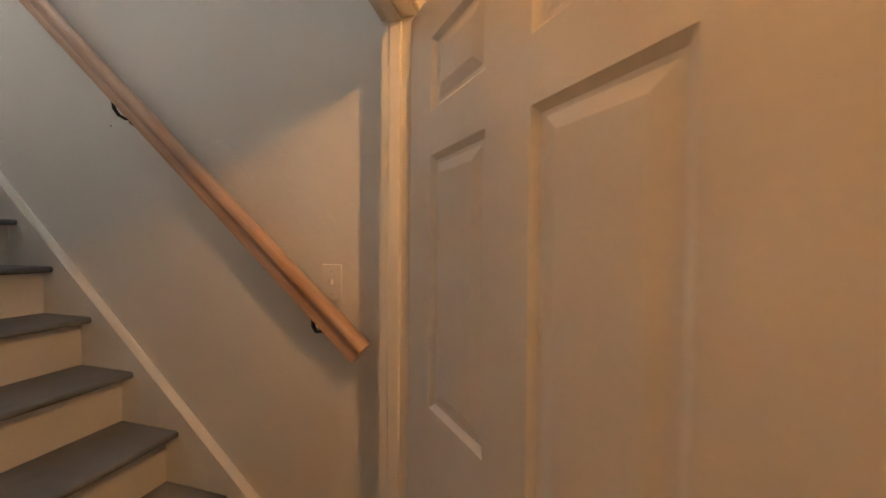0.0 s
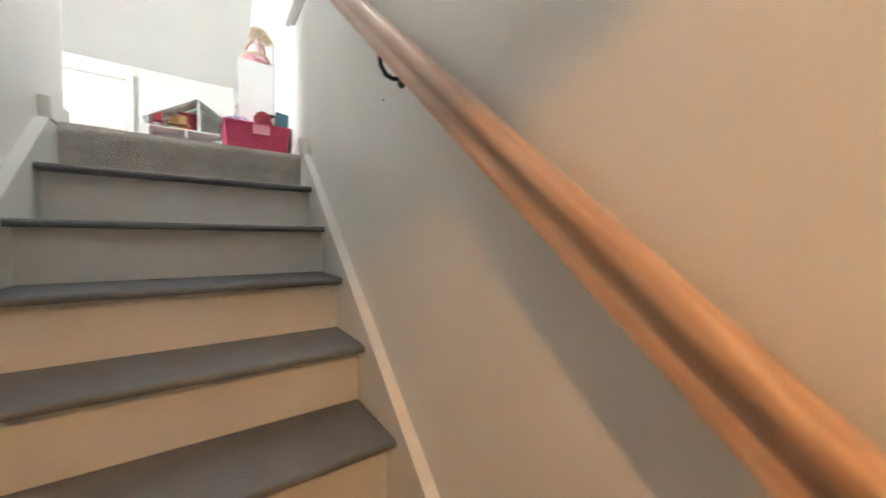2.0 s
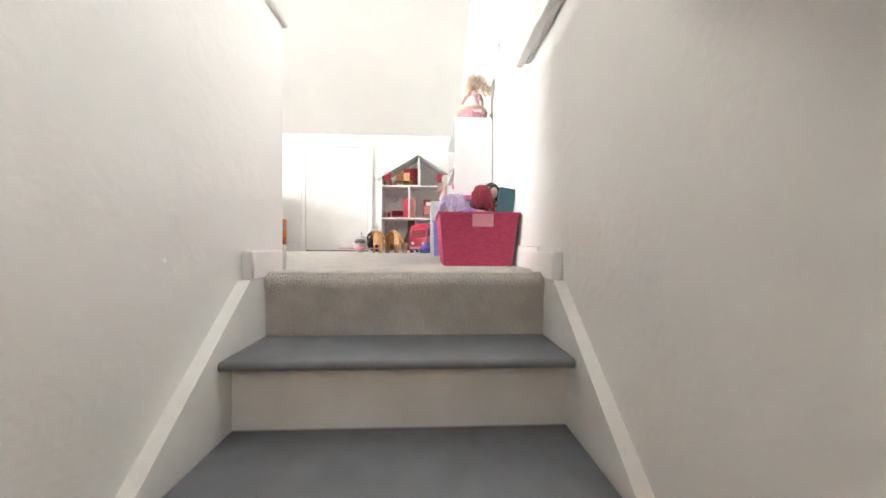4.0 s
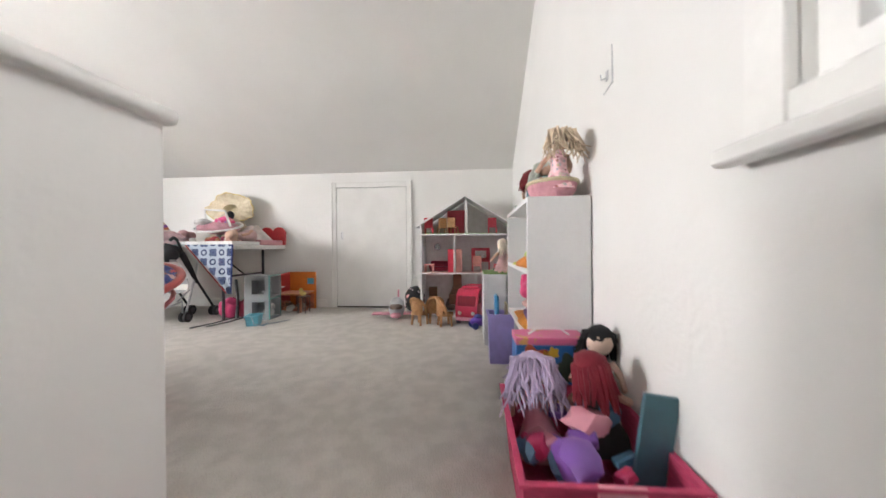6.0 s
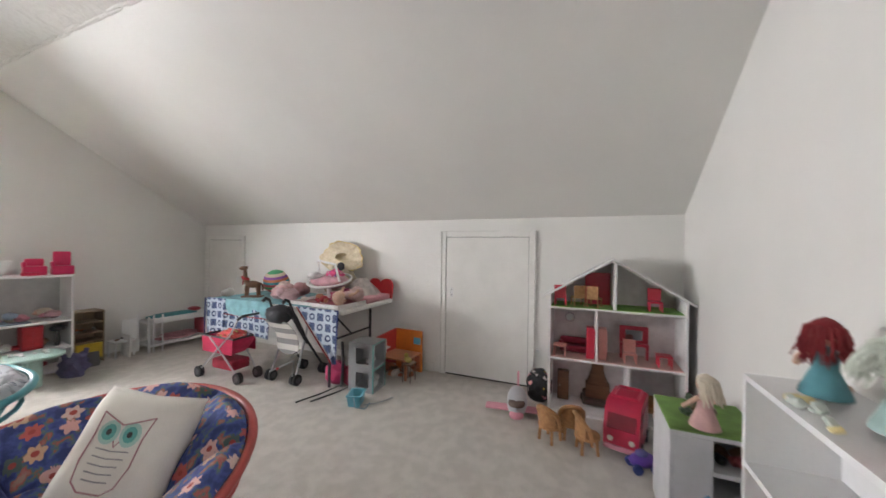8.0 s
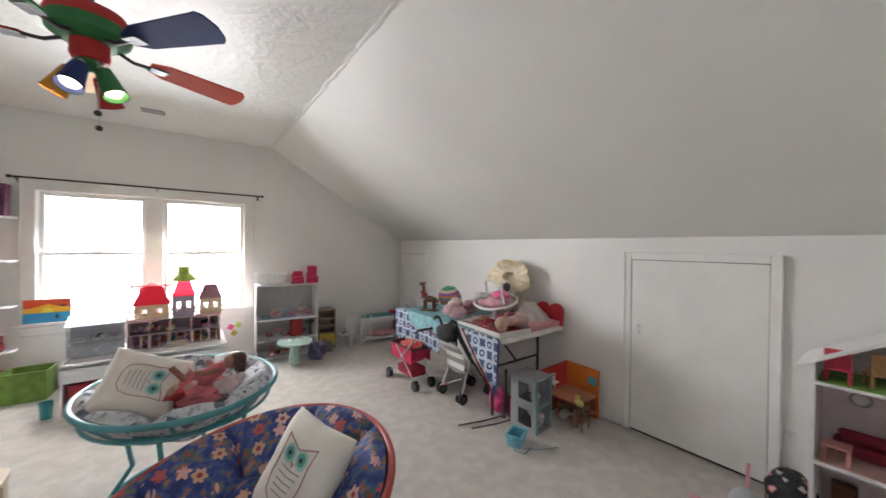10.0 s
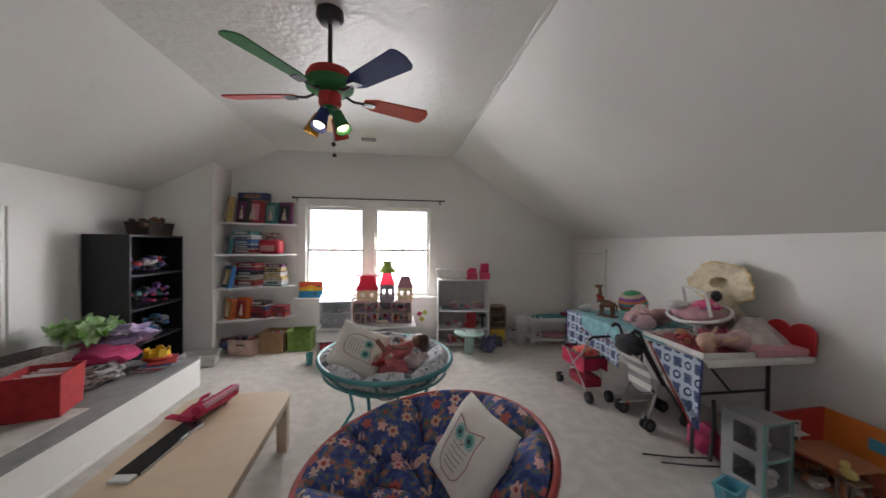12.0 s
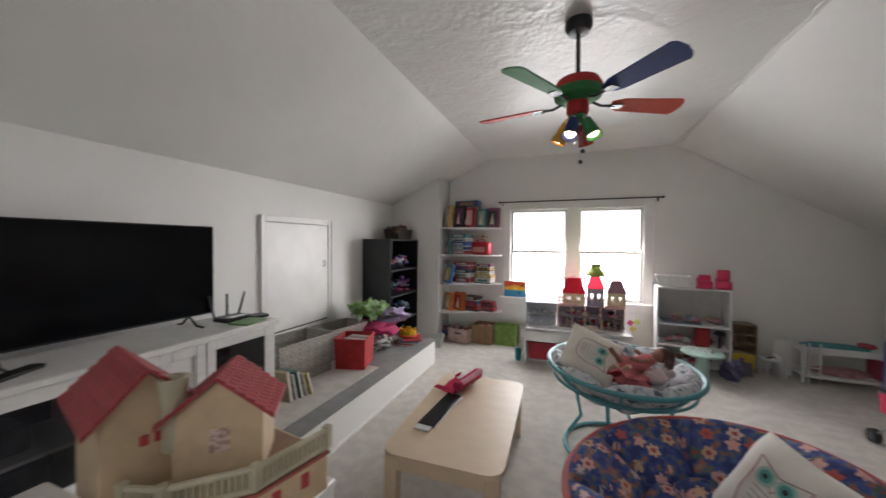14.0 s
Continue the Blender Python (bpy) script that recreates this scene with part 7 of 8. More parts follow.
part("inner_wall", Mesh().box(2.50, 2.53, 2.36, 2.50, 0, 0.19, 0.003), plastic(0.30, 0.10, 0.06), oh, "brown lower room wall")
part("door_print", Mesh().box(2.530, 2.537, 2.30, 2.36, 0.01, 0.17, 0.002), plastic(0.42, 0.12, 0.07), oh, "dull red door print")
sg = thing("toy_stool", "small brown metal toy stool beside toy house", "toy furniture", pose(2.36, 2.27, 0))
part("top", Mesh().box(-0.06, 0.06, -0.05, 0.05, 0.165, 0.178, 0.003), plastic(0.18, 0.12, 0.09), sg)
for x in (-0.05, 0.05):
    for y in (-0.04, 0.04):
        part("leg", Mesh().cone((x, y, 0), (x, y, 0.166), 0.006, n=7), plastic(0.14, 0.10, 0.08), sg)
solid("rubber_duck", Mesh().ball((0, 0, 0.03), 0.035, (1.5, 0.9, 0.8), 2).ball((0.03, 0, 0.065), 0.022, n=2), plastic(0.70, 0.62, 0.20), "pale yellow toy bird on the stool", "toy", pose(2.35, 2.28, 0.178, 0, 0, 60))
clutter("toy_house_pieces", "small brown toy furniture inside the orange house", "toys", pose(2.49, 2.44, 0.0), [plastic(0.35, 0.10, 0.05), BROWN, plastic(0.5, 0.2, 0.1), plastic(0.6, 0.55, 0.5)], 16, (0.10, 0.14, 0.05), 0.045, 52)
bt = tub("blue_tub", "small light blue plastic tub on the carpet", "tub", pose(1.765, 2.435, 0, 0, 0, 20), 0.15, 0.11, 0.085, plastic(0.14, 0.42, 0.52), 1.2)
part("handle", Mesh().tube([(-0.075, 0, 0.08), (-0.13, -0.03, 0.03), (-0.10, -0.10, 0.008), (0.0, -0.11, 0.008)], 0.006, 6), plastic(0.2, 0.3, 0.36), bt)
solid("phone_charger_cord", Mesh().tube([(1.76, 2.36, 0.005), (1.84, 2.28, 0.005), (1.92, 2.24, 0.005), (1.98, 2.22, 0.005)], 0.004, 5), plastic(0.3, 0.33, 0.36), "thin grey cord lying on the carpet", "cord")

# ---- corner shelves with board games ----
SHZ = (1.735, 1.32, 0.885, 0.46)
for z in SHZ:
    cs = thing("corner_shelf", "white corner wall shelf holding board games", "shelf", pose(0, 0, 0), "corner shelves")
    part("board", Mesh().prism([(JX, YN), (JX, 5.40), (JX + 0.10, 5.40), (-1.60, 5.70), (-1.56, 5.76), (-1.56, YN)], z - 0.020, z, "z"), WHITE, cs)
    part("cleat", Mesh().box(JX, -1.60, YN - 0.018, YN, z - 0.045, z - 0.020), WHITE, cs)
CARD = [surface("card_%s" % n, c, tuple(q * 0.55 for q in c), 22, 0.45, bump=0.05) for n, c in (("red", (0.42, 0.04, 0.05)), ("navy", (0.05, 0.09, 0.22)), ("white", (0.62, 0.62, 0.60)), ("teal", (0.06, 0.24, 0.24)), ("yellow", (0.55, 0.42, 0.14)), ("orange", (0.58, 0.15, 0.03)), ("blue", (0.05, 0.18, 0.48)), ("black", (0.04, 0.04, 0.045)), ("brown", (0.28, 0.16, 0.09)), ("plum", (0.2, 0.05, 0.14)))]
R_, N_, W_, T_, Y_, O_, B_, K_, U_, P_ = CARD


def upright(label, x, y, z, w, h, d, col, inner, rz=-20, tilt=6):
    w, h = w * 1.15, h * 1.12
    g = thing("boxed_toy", label, "boxed toy", lean(x, y, z, rz, tilt, 0), "boxed toys on shelves")
    part("carton", Mesh().box(-w / 2, w / 2, -d / 2, d / 2, 0, h, 0.002), col, g)
    part("picture_panel", Mesh().box(-w * 0.38, w * 0.38, -d / 2 - 0.002, -d / 2, h * 0.12, h * 0.86), inner, g)
    part("figure", Mesh().lathe([(0.0, h * 0.7), (w * 0.05, h * 0.66), (w * 0.04, h * 0.55), (w * 0.08, h * 0.5), (w * 0.18, h * 0.16), (0, h * 0.16)], 10, c=(0, -d / 2 - 0.002, 0), m=Matrix.Diagonal((1, 1, 1, 1))), plastic(0.6, 0.5, 0.42), g)
    return g


z = SHZ[0]
upright("pale gold boxed doll on the top shelf", JX + 0.09, 5.55, z, 0.14, 0.30, 0.07, Y_, W_, -58)
upright("dark boxed doll on the top shelf", JX + 0.24, 5.62, z, 0.15, 0.30, 0.07, K_, P_, -20)
upright("red boxed princess doll on the top shelf", -2.06, 5.66, z, 0.21, 0.27, 0.09, R_, PINK, -18)
upright("green boxed doll on the top shelf", -1.86, 5.71, z, 0.14, 0.26, 0.07, T_, plastic(0.25, 0.4, 0.35), -14)
upright("dark red boxed doll on the top shelf", -1.69, 5.74, z, 0.17, 0.27, 0.07, P_, K_, -10)
game_box("dark puzzle box lying across the boxed dolls", pose(-2.08, 5.72, z + 0.285, 0, 0, -6), 0.38, 0.14, 0.13, N_, U_)


def pile(x, y, z, specs, rz):
    for w, d, h, a, b in specs:
        w, h = w * 1.12, h * 1.06
        game_box("board game box stacked on a corner shelf", pose(x + random.uniform(-0.01, 0.01), y, z, 0, 0, rz + random.uniform(-4, 4)), w, d, h, a, b)
        z += h


z = SHZ[1]
upright("teal game box leaning on the second shelf", JX + 0.08, 5.56, z, 0.14, 0.19, 0.05, T_, P_, -50)
pile(-2.16, 5.66, z, ((0.30, 0.20, 0.06, R_, W_), (0.30, 0.20, 0.055, N_, W_), (0.28, 0.20, 0.06, B_, W_), (0.29, 0.20, 0.05, W_, N_), (0.26, 0.19, 0.07, T_, W_)), -20)
rc = thing("red_toy_case", "red plastic toy case on the second shelf", "toy case", pose(-1.86, 5.70, z, 0, 0, -14))
part("case", Mesh().box(-0.16, 0.16, -0.09, 0.09, 0, 0.20, 0.05, seg=3), plastic(0.5, 0.02, 0.04), rc)
part("window", Mesh().box(-0.10, 0.10, -0.094, -0.088, 0.04, 0.12, 0.003), plastic(0.65, 0.35, 0.3), rc)
part("handle", Mesh().tube([(-0.07, 0, 0.19), (-0.05, 0, 0.24), (0.05, 0, 0.24), (0.07, 0, 0.19)], 0.012, 7), plastic(0.3, 0.02, 0.04), rc)
game_box("small dark game box on the red toy case", pose(-1.90, 5.74, z + 0.245, 0, 0, -14), 0.22, 0.12, 0.05, U_, W_)
z = SHZ[2]
upright("blue picture box leaning on the third shelf", JX + 0.09, 5.50, z, 0.22, 0.25, 0.05, B_, Y_, -48, 12)
pile(-2.12, 5.66, z, ((0.28, 0.20, 0.075, R_, W_), (0.28, 0.20, 0.06, W_, U_), (0.27, 0.19, 0.06, K_, W_), (0.27, 0.19, 0.055, R_, N_), (0.26, 0.19, 0.05, R_, W_)), -20)
pile(-1.80, 5.71, z, ((0.24, 0.18, 0.07, W_, T_), (0.24, 0.17, 0.05, Y_, W_), (0.23, 0.16, 0.06, W_, Y_), (0.22, 0.16, 0.05, Y_, K_), (0.20, 0.14, 0.05, P_, W_)), -14)
z = SHZ[3]
upright("orange cereal-style box on the lowest shelf", JX + 0.10, 5.56, z, 0.13, 0.24, 0.07, O_, Y_, -40)
upright("bright orange box on the lowest shelf", JX + 0.25, 5.60, z, 0.16, 0.25, 0.08, O_, R_, -25)
pile(-1.98, 5.68, z, ((0.24, 0.18, 0.08, R_, K_), (0.23, 0.17, 0.07, N_, R_), (0.22, 0.16, 0.06, K_, W_)), -18)
pile(-1.75, 5.72, z, ((0.20, 0.15, 0.07, R_, U_), (0.19, 0.14, 0.07, R_, K_)), -12)
clutter("shelf_toys", "dark small toys piled on the lowest shelf", "toys", pose(-1.90, 5.62, z), [R_, K_, N_, P_], 8, (0.18, 0.02, 0.02), 0.035, 61)

# bins under the shelves
t1 = tub("pink_basket", "pale pink fabric basket full of small toys", "basket", pose(-2.12, 5.56, 0, 0, 0, -12), 0.34, 0.26, 0.20, cloth(0.55, 0.38, 0.32), 1.05)
# no hole is cut: a near-black block paints its shadow
part("hole_shadow", Mesh().box(-0.05, 0.05, -0.136, -0.129, 0.13, 0.155, 0.004), surface("gap_shadow_black", (0.03, 0.03, 0.03)), t1)
clutter("bin_toys", "dark red toys heaped in the pink basket", "toys", pose(-2.12, 5.56, 0.12), [R_, K_, U_, PINK], 14, (0.12, 0.08, 0.07), 0.04, 62)
clutter("floor_toys", "dark heap of toys under the corner shelf", "toys", pose(-2.34, 5.62, 0.0), [K_, N_, P_, U_], 11, (0.06, 0.10, 0.16), 0.055, 63)
t2 = tub("cardboard_box", "open brown cardboard box with a red bag", "box", pose(-1.78, 5.64, 0, 0, 0, -6), 0.30, 0.28, 0.27, surface("cardboard", (0.34, 0.22, 0.12), (0.29, 0.18, 0.09), 12, 0.8), 1.0)
clutter("bin_toys", "red and white bags in the cardboard box", "toys", pose(-1.78, 5.64, 0.17), [HOT, W_, R_], 6, (0.09, 0.08, 0.05), 0.05, 64)
tub("fabric_bin", "bright green fabric storage bin", "bin", pose(-1.45, 5.68, 0, 0, 0, -2), 0.30, 0.26, 0.27, cloth(0.22, 0.36, 0.08), 1.0)
tw = tub("white_tub", "white plastic tub with a few toys inside", "tub", pose(-2.48, 5.17, 0, 0, 0, 14), 0.38, 0.28, 0.13, plastic(0.62, 0.62, 0.60), 1.15)
clutter("tub_toys", "grey and green toys in the white tub", "toys", pose(-2.48, 5.17, 0.01), [plastic(0.15, 0.2, 0.18), plastic(0.3, 0.3, 0.32), U_], 8, (0.11, 0.07, 0.05), 0.035, 65)

# ---- black bookcase ----
bc = open_shelf("black_bookcase", "tall black bookcase crammed with dark toys", pose(-3.185, 4.915, 0, 0, 0, 90), 0.85, 0.42, 1.545, (0.06, 0.42, 0.78, 1.13), surface("black_laminate", (0.014, 0.014, 0.018), (0.01, 0.01, 0.012), 6, 0.4, bump=0.05), 0.022)
for z, cols, sd in ((0.06, [N_, K_, plastic(0.1, 0.3, 0.45), plastic(0.06, 0.2, 0.4)], 71), (0.42, [plastic(0.06, 0.2, 0.4), K_, N_, W_], 72), (0.78, [HOT, T_, K_, plastic(0.18, 0.08, 0.3), K_], 73), (1.13, [plastic(0.25, 0.14, 0.4), R_, K_, N_, W_], 74)):
    clutter("shelf_toys", "dark blue and bright small toys on black shelf", "toys", pose(-2.89, 4.915, z), cols, 34, (0.07, 0.33, 0.16), 0.042, sd)
wb = tub("wicker_basket", "dark wicker basket with greenery on the bookcase", "basket", pose(-2.97, 5.10, 1.545), 0.24, 0.44, 0.14, surface("dark_wicker", (0.05, 0.03, 0.02), (0.03, 0.018, 0.012), 40, 0.7, bump=0.8, grain=120, dist=0.004), 1.12)
clutter("basket_greens", "dark green and brown plush in the wicker basket", "toys", pose(-2.97, 5.04, 1.595), [plastic(0.03, 0.14, 0.10), BROWN, K_], 14, (0.08, 0.20, 0.11), 0.05, 75)

# ---- things on the platform ----
WOV = rings("grey_woven_pattern", (0.24, 0.22, 0.20), (0.34, 0.32, 0.29), 12, 0.10, 0.26)
k1 = tub("fabric_basket", "large grey woven fabric basket, open and empty", "basket", pose(-2.88, 2.98, ZP, 0, 0, -8), 0.36, 0.56, 0.345, WOV, 1.06)
k2 = tub("fabric_basket", "grey woven fabric basket behind the red bag", "basket", pose(-2.92, 3.68, ZP, 0, 0, -10), 0.32, 0.50, 0.30, WOV, 1.06)
part("grip", Mesh().tube([(-0.10, -0.285, 0.25), (-0.05, -0.30, 0.21), (0.03, -0.285, 0.25)], 0.008, 6), cloth(0.04, 0.04, 0.04), k1, "dark rope grip")
rbag = tub("red_fabric_bin", "bright red fabric bin with papers inside", "bin", pose(-2.55, 3.42, ZP, 0, 0, 16), 0.30, 0.30, 0.28, cloth(0.42, 0.025, 0.03), 1.08)
for k in range(4):
    solid("paper_sheet", Mesh().box(-0.10, 0.10, -0.004, 0.004, 0, 0.25, 0.001), WHITE if k % 2 else surface("pale_pink_paper", (0.62, 0.45, 0.45)), "paper folder standing in the red bin", "paper", pose(-2.55, 3.36 + 0.045 * k, ZP + 0.02, 6 - 3 * k, 3, 16), "papers in the red bin")
for k, (w, h, col) in enumerate(((0.035, 0.24, surface("kraft_book", (0.35, 0.30, 0.20))), (0.02, 0.21, W_), (0.025, 0.23, T_), (0.015, 0.20, W_), (0.02, 0.19, Y_))):
    b = thing("book", "worn children's book leaning beside the stand", "book", lean(-2.60 + 0.012 * k, 2.575 + 0.042 * k, ZP + 0.002, 96, 0, -10 - 2 * k), "books by the stand")
    part("cover", Mesh().box(-w / 2, w / 2, -0.08, 0.08, 0, h, 0.002), col, b)
    part("pages", Mesh().box(-w / 2 + 0.003, w / 2 - 0.003, -0.0815, 0.078, 0.004, h - 0.004), surface("page_edges", (0.66, 0.62, 0.52)), b)
pl = thing("folded_blankets", "pink and grey blankets piled with leafy scarf", "blankets", pose(-2.72, 4.06, LZ) @ Matrix.Diagonal((1.06, 1.08, 1.22, 1)))
part("pink_blanket", Mesh().ball((0, 0, 0.16), 0.24, (1.05, 1.0, 0.40), 3, lump=0.35, seed=2), cloth(0.46, 0.03, 0.13), pl)
part("grey_blanket", Mesh().ball((0.06, -0.12, 0.08), 0.18, (1.1, 0.9, 0.42), 3, lump=0.6, seed=3), surface("snow_leopard_print", (0.45, 0.43, 0.42), (0.08, 0.08, 0.08), 26, 0.9, spread=(0.44, 0.5)), pl)
part("lilac_scarf", Mesh().ball((0.10, 0.14, 0.27), 0.17, (1.2, 1.0, 0.45), 3, lump=0.8, seed=4), cloth(0.36, 0.28, 0.46), pl)
rg = random.Random(8)
lf = Mesh()
for k in range(110):
    a, r = rg.uniform(0, 6.28), 0.22 * math.sqrt(rg.random())
    m = pose(-0.08 + r * math.cos(a), 0.02 + r * 0.9 * math.sin(a), 0.30 + 0.07 * rg.random() + 0.05 * (1 - r / 0.22), rg.uniform(-70, 70), rg.uniform(-70, 70), rg.uniform(0, 360))
    w, l = rg.uniform(0.022, 0.038), rg.uniform(0.05, 0.08)
    vs = [lf.bm.verts.new(m @ V(p)) for p in ((-l, 0, 0), (-l * 0.3, -w, 0.006), (l * 0.4, -w * 0.8, 0.004), (l, 0, -0.008), (l * 0.4, w * 0.8, 0.004), (-l * 0.3, w, 0.006))]
    lf.bm.faces.new(vs)
lfo = part("leaf_garland", lf, surface("lime_leaves", (0.42, 0.58, 0.34), (0.20, 0.42, 0.08), 14, 0.6, spread=(0.42, 0.58)), pl, "lime green leaf garland", smooth=0)
tagged(lfo, kind="stuff")
mg = thing("magazine_stack", "fanned red and white magazines at platform edge", "magazines", pose(-2.42, 4.30, LZ))
for k in range(5):
    part("magazine", Mesh().box(-0.15, 0.15, -0.11, 0.11, 0.012 * k, 0.012 * k + 0.010, 0.001, m=pose(0.012 * k, 0.01 * k, 0, 0, 0, 80 + 9 * k)), (W_, R_, W_, B_, R_)[k], mg)
cs_ = thing("toy_castle", "yellow toy castle on a red base", "toy", pose(-2.44, 4.36, LZ + 0.062))
part("base", Mesh().lathe([(0, 0), (0.11, 0), (0.12, 0.015), (0.105, 0.03), (0, 0.03)], 20), plastic(0.50, 0.06, 0.02), cs_)
for k in range(10):
    a = 2 * math.pi * k / 10
    part("wall", Mesh().box(-0.03, 0.03, -0.008, 0.008, 0.03, 0.075 + 0.025 * (k % 2), 0.002, m=pose(0.092 * math.cos(a), 0.092 * math.sin(a), 0, 0, 0, math.degrees(a) + 90)), plastic(0.70, 0.45, 0.02), cs_)

# ---- play table, castle and picture under the window ----
pt = thing("play_table", "white low play table with red bins below", "table", pose(-0.50, 5.30, 0))
part("tabletop", Mesh().box(-0.60, 0.60, -0.34, 0.36, 0.40, 0.418), WHITE, pt)
part("rim", Mesh().box(-0.60, 0.60, -0.34, -0.325, 0.28, 0.445, 0.003), WHITE, pt)
part("rim", Mesh().box(-0.60, 0.60, 0.345, 0.36, 0.28, 0.445, 0.003), WHITE, pt)
for x in (-0.60, 0.585):
    part("end_panel", Mesh().box(x, x + 0.015, -0.325, 0.345, 0.0, 0.445, 0.003), WHITE, pt)
part("lower_shelf", Mesh().box(-0.585, 0.585, -0.31, 0.34, 0.02, 0.035), WHITE, pt)
for x in (-0.40, 0.0, 0.40):
    tub("red_storage_bin", "red plastic bin under the play table", "bin", pose(-0.50 + x, 5.16, 0.035), 0.34, 0.26, 0.20, plastic(0.45, 0.02, 0.04), 1.08)
cas = thing("toy_castle", "large peach toy castle with red and green towers", "toy castle", pose(-0.33, 5.40, 0.418))
STONE = surface("castle_plastic", (0.74, 0.56, 0.44), (0.62, 0.42, 0.42), 16, 0.5)
MAUVE, BUTTER = plastic(0.34, 0.28, 0.36), plastic(0.74, 0.58, 0.36)
CLEAR_R, nt, bs = nodes_of("translucent_red_plastic")
bs.inputs["Base Color"].default_value, bs.inputs["Roughness"].default_value = (0.62, 0.03, 0.06, 1), 0.35
bs.inputs["Transmission Weight"].default_value, bs.inputs["IOR"].default_value = 0.35, 1.15
for z in (0.0, 0.14, 0.28):
    part("floor", Mesh().box(-0.39, 0.39, -0.14, 0.10, z, z + 0.010, 0.002), plastic(0.42, 0.34, 0.36), cas)
for x in (-0.39, -0.23, -0.06, 0.12, 0.28, 0.378):
    part("wall", Mesh().box(x, x + 0.012, -0.12, 0.10, 0.010, 0.28, 0.002), STONE, cas)
for xa, xb in ((-0.378, -0.232), (-0.217, -0.062), (-0.047, 0.118), (0.133, 0.278), (0.293, 0.376)):
    part("back_panel", Mesh().box(xa, xb, 0.088, 0.10, 0.010, 0.27, 0.002), MAUVE, cas, "dull mauve back panel")


def mansard(x, w, d, z, h, y=-0.02):
    mb = Mesh()
    rs = []
    for k, q in ((1.10, 0.0), (1.10, 0.05), (0.80, 0.55), (0.66, 0.90), (0.52, 1.0)):
        a, b = w / 2 * k, d / 2 * k
        rs.append([mb.bm.verts.new(p) for p in ((x - a, y - b, z + h * q), (x + a, y - b, z + h * q), (x + a, y + b, z + h * q), (x - a, y + b, z + h * q))])
    for p, q in zip(rs, rs[1:]):
        for j in range(4):
            mb.bm.faces.new((p[j], p[(j + 1) % 4], q[(j + 1) % 4], q[j]))
    mb.bm.faces.new(rs[0][::-1])
    mb.bm.faces.new(rs[-1])
    return mb


for x, w, h, hr, wall_m, roof_m, lab in ((-0.20, 0.27, 0.15, 0.19, BUTTER, CLEAR_R, "translucent red roof"), (0.06, 0.19, 0.22, 0.16, MAUVE, CLEAR_R, "translucent red roof"), (0.30, 0.20, 0.18, 0.15, BUTTER, plastic(0.42, 0.20, 0.24, 0.3), "dull red roof")):
    z0, d = 0.29, 0.17
    y0, y1 = -0.02 - d / 2, -0.02 + d / 2
    tower = Mesh()
    cols_ = (x - w / 2, x - w * 0.32, x - w * 0.12, x + w * 0.12, x + w * 0.32, x + w / 2)
    for ya, yb in ((y0, y0 + 0.008), (y1 - 0.008, y1)):
        for k in (0, 2, 4):
            tower.box(cols_[k], cols_[k + 1], ya, yb, z0 + h * 0.28, z0 + h * 0.74)
        tower.box(cols_[0], cols_[-1], ya, yb, z0, z0 + h * 0.28).box(cols_[0], cols_[-1], ya, yb, z0 + h * 0.74, z0 + h)
    tower.box(cols_[0], cols_[0] + 0.008, y0 + 0.008, y1 - 0.008, z0, z0 + h).box(cols_[-1] - 0.008, cols_[-1], y0 + 0.008, y1 - 0.008, z0, z0 + h)
    tw_ = part("tower", tower, wall_m, cas)
    part("tower_roof", mansard(x, w, d, z0 + h, hr), roof_m, tw_, lab)
    for k in (1, 3):
        part("window_frame", Mesh().tube([(cols_[k], y0 - 0.002, z0 + h * 0.28), (cols_[k], y0 - 0.002, z0 + h * 0.74), (cols_[k + 1], y0 - 0.002, z0 + h * 0.74), (cols_[k + 1], y0 - 0.002, z0 + h * 0.28)], 0.004, 6, True), plastic(0.78, 0.70, 0.55), tw_, "cream window frame")
part("lime_roof", Mesh().lathe([(0.0, 0.67), (0.125, 0.67), (0.122, 0.69), (0.085, 0.74), (0.062, 0.765), (0.058, 0.80), (0.068, 0.805), (0.066, 0.825), (0, 0.828)], 8, c=(0.06, -0.02, 0)), plastic(0.40, 0.55, 0.08), cas, "lime green tower top")
part("carry_arch", Mesh().tube([(-0.31, -0.03, 0.44), (-0.30, -0.03, 0.60), (-0.20, -0.03, 0.665), (-0.10, -0.03, 0.60), (-0.09, -0.03, 0.44)], 0.010, 7), plastic(0.72, 0.46, 0.46), cas, "pale pink arch")
part("back_frame", Mesh().box(-0.39, -0.03, 0.112, 0.118, 0.60, 0.63, 0.003).box(-0.39, -0.375, 0.112, 0.118, 0.29, 0.60, 0.003), plastic(0.70, 0.52, 0.50), cas, "pale pink back frame")
clutter("castle_toys", "small colourful figures inside the toy castle", "toys", pose(-0.33, 5.34, 0.43), [PINK, U_, plastic(0.25, 0.15, 0.4), CREAMC, R_, T_], 40, (0.34, 0.06, 0.06), 0.028, 81)
clutter("castle_toys", "small colourful figures inside the toy castle", "toys", pose(-0.33, 5.35, 0.57), [PINK, K_, plastic(0.25, 0.15, 0.4), CREAMC, HOT, BUTTER], 30, (0.33, 0.05, 0.05), 0.026, 82)
for k in range(11):
    x = -0.35 + 0.07 * k
    part("column", Mesh().cone((x, -0.132, 0.010), (x, -0.132, 0.14), 0.007, n=8), plastic(0.62, 0.34, 0.42) if k % 3 == 0 else BUTTER, cas)
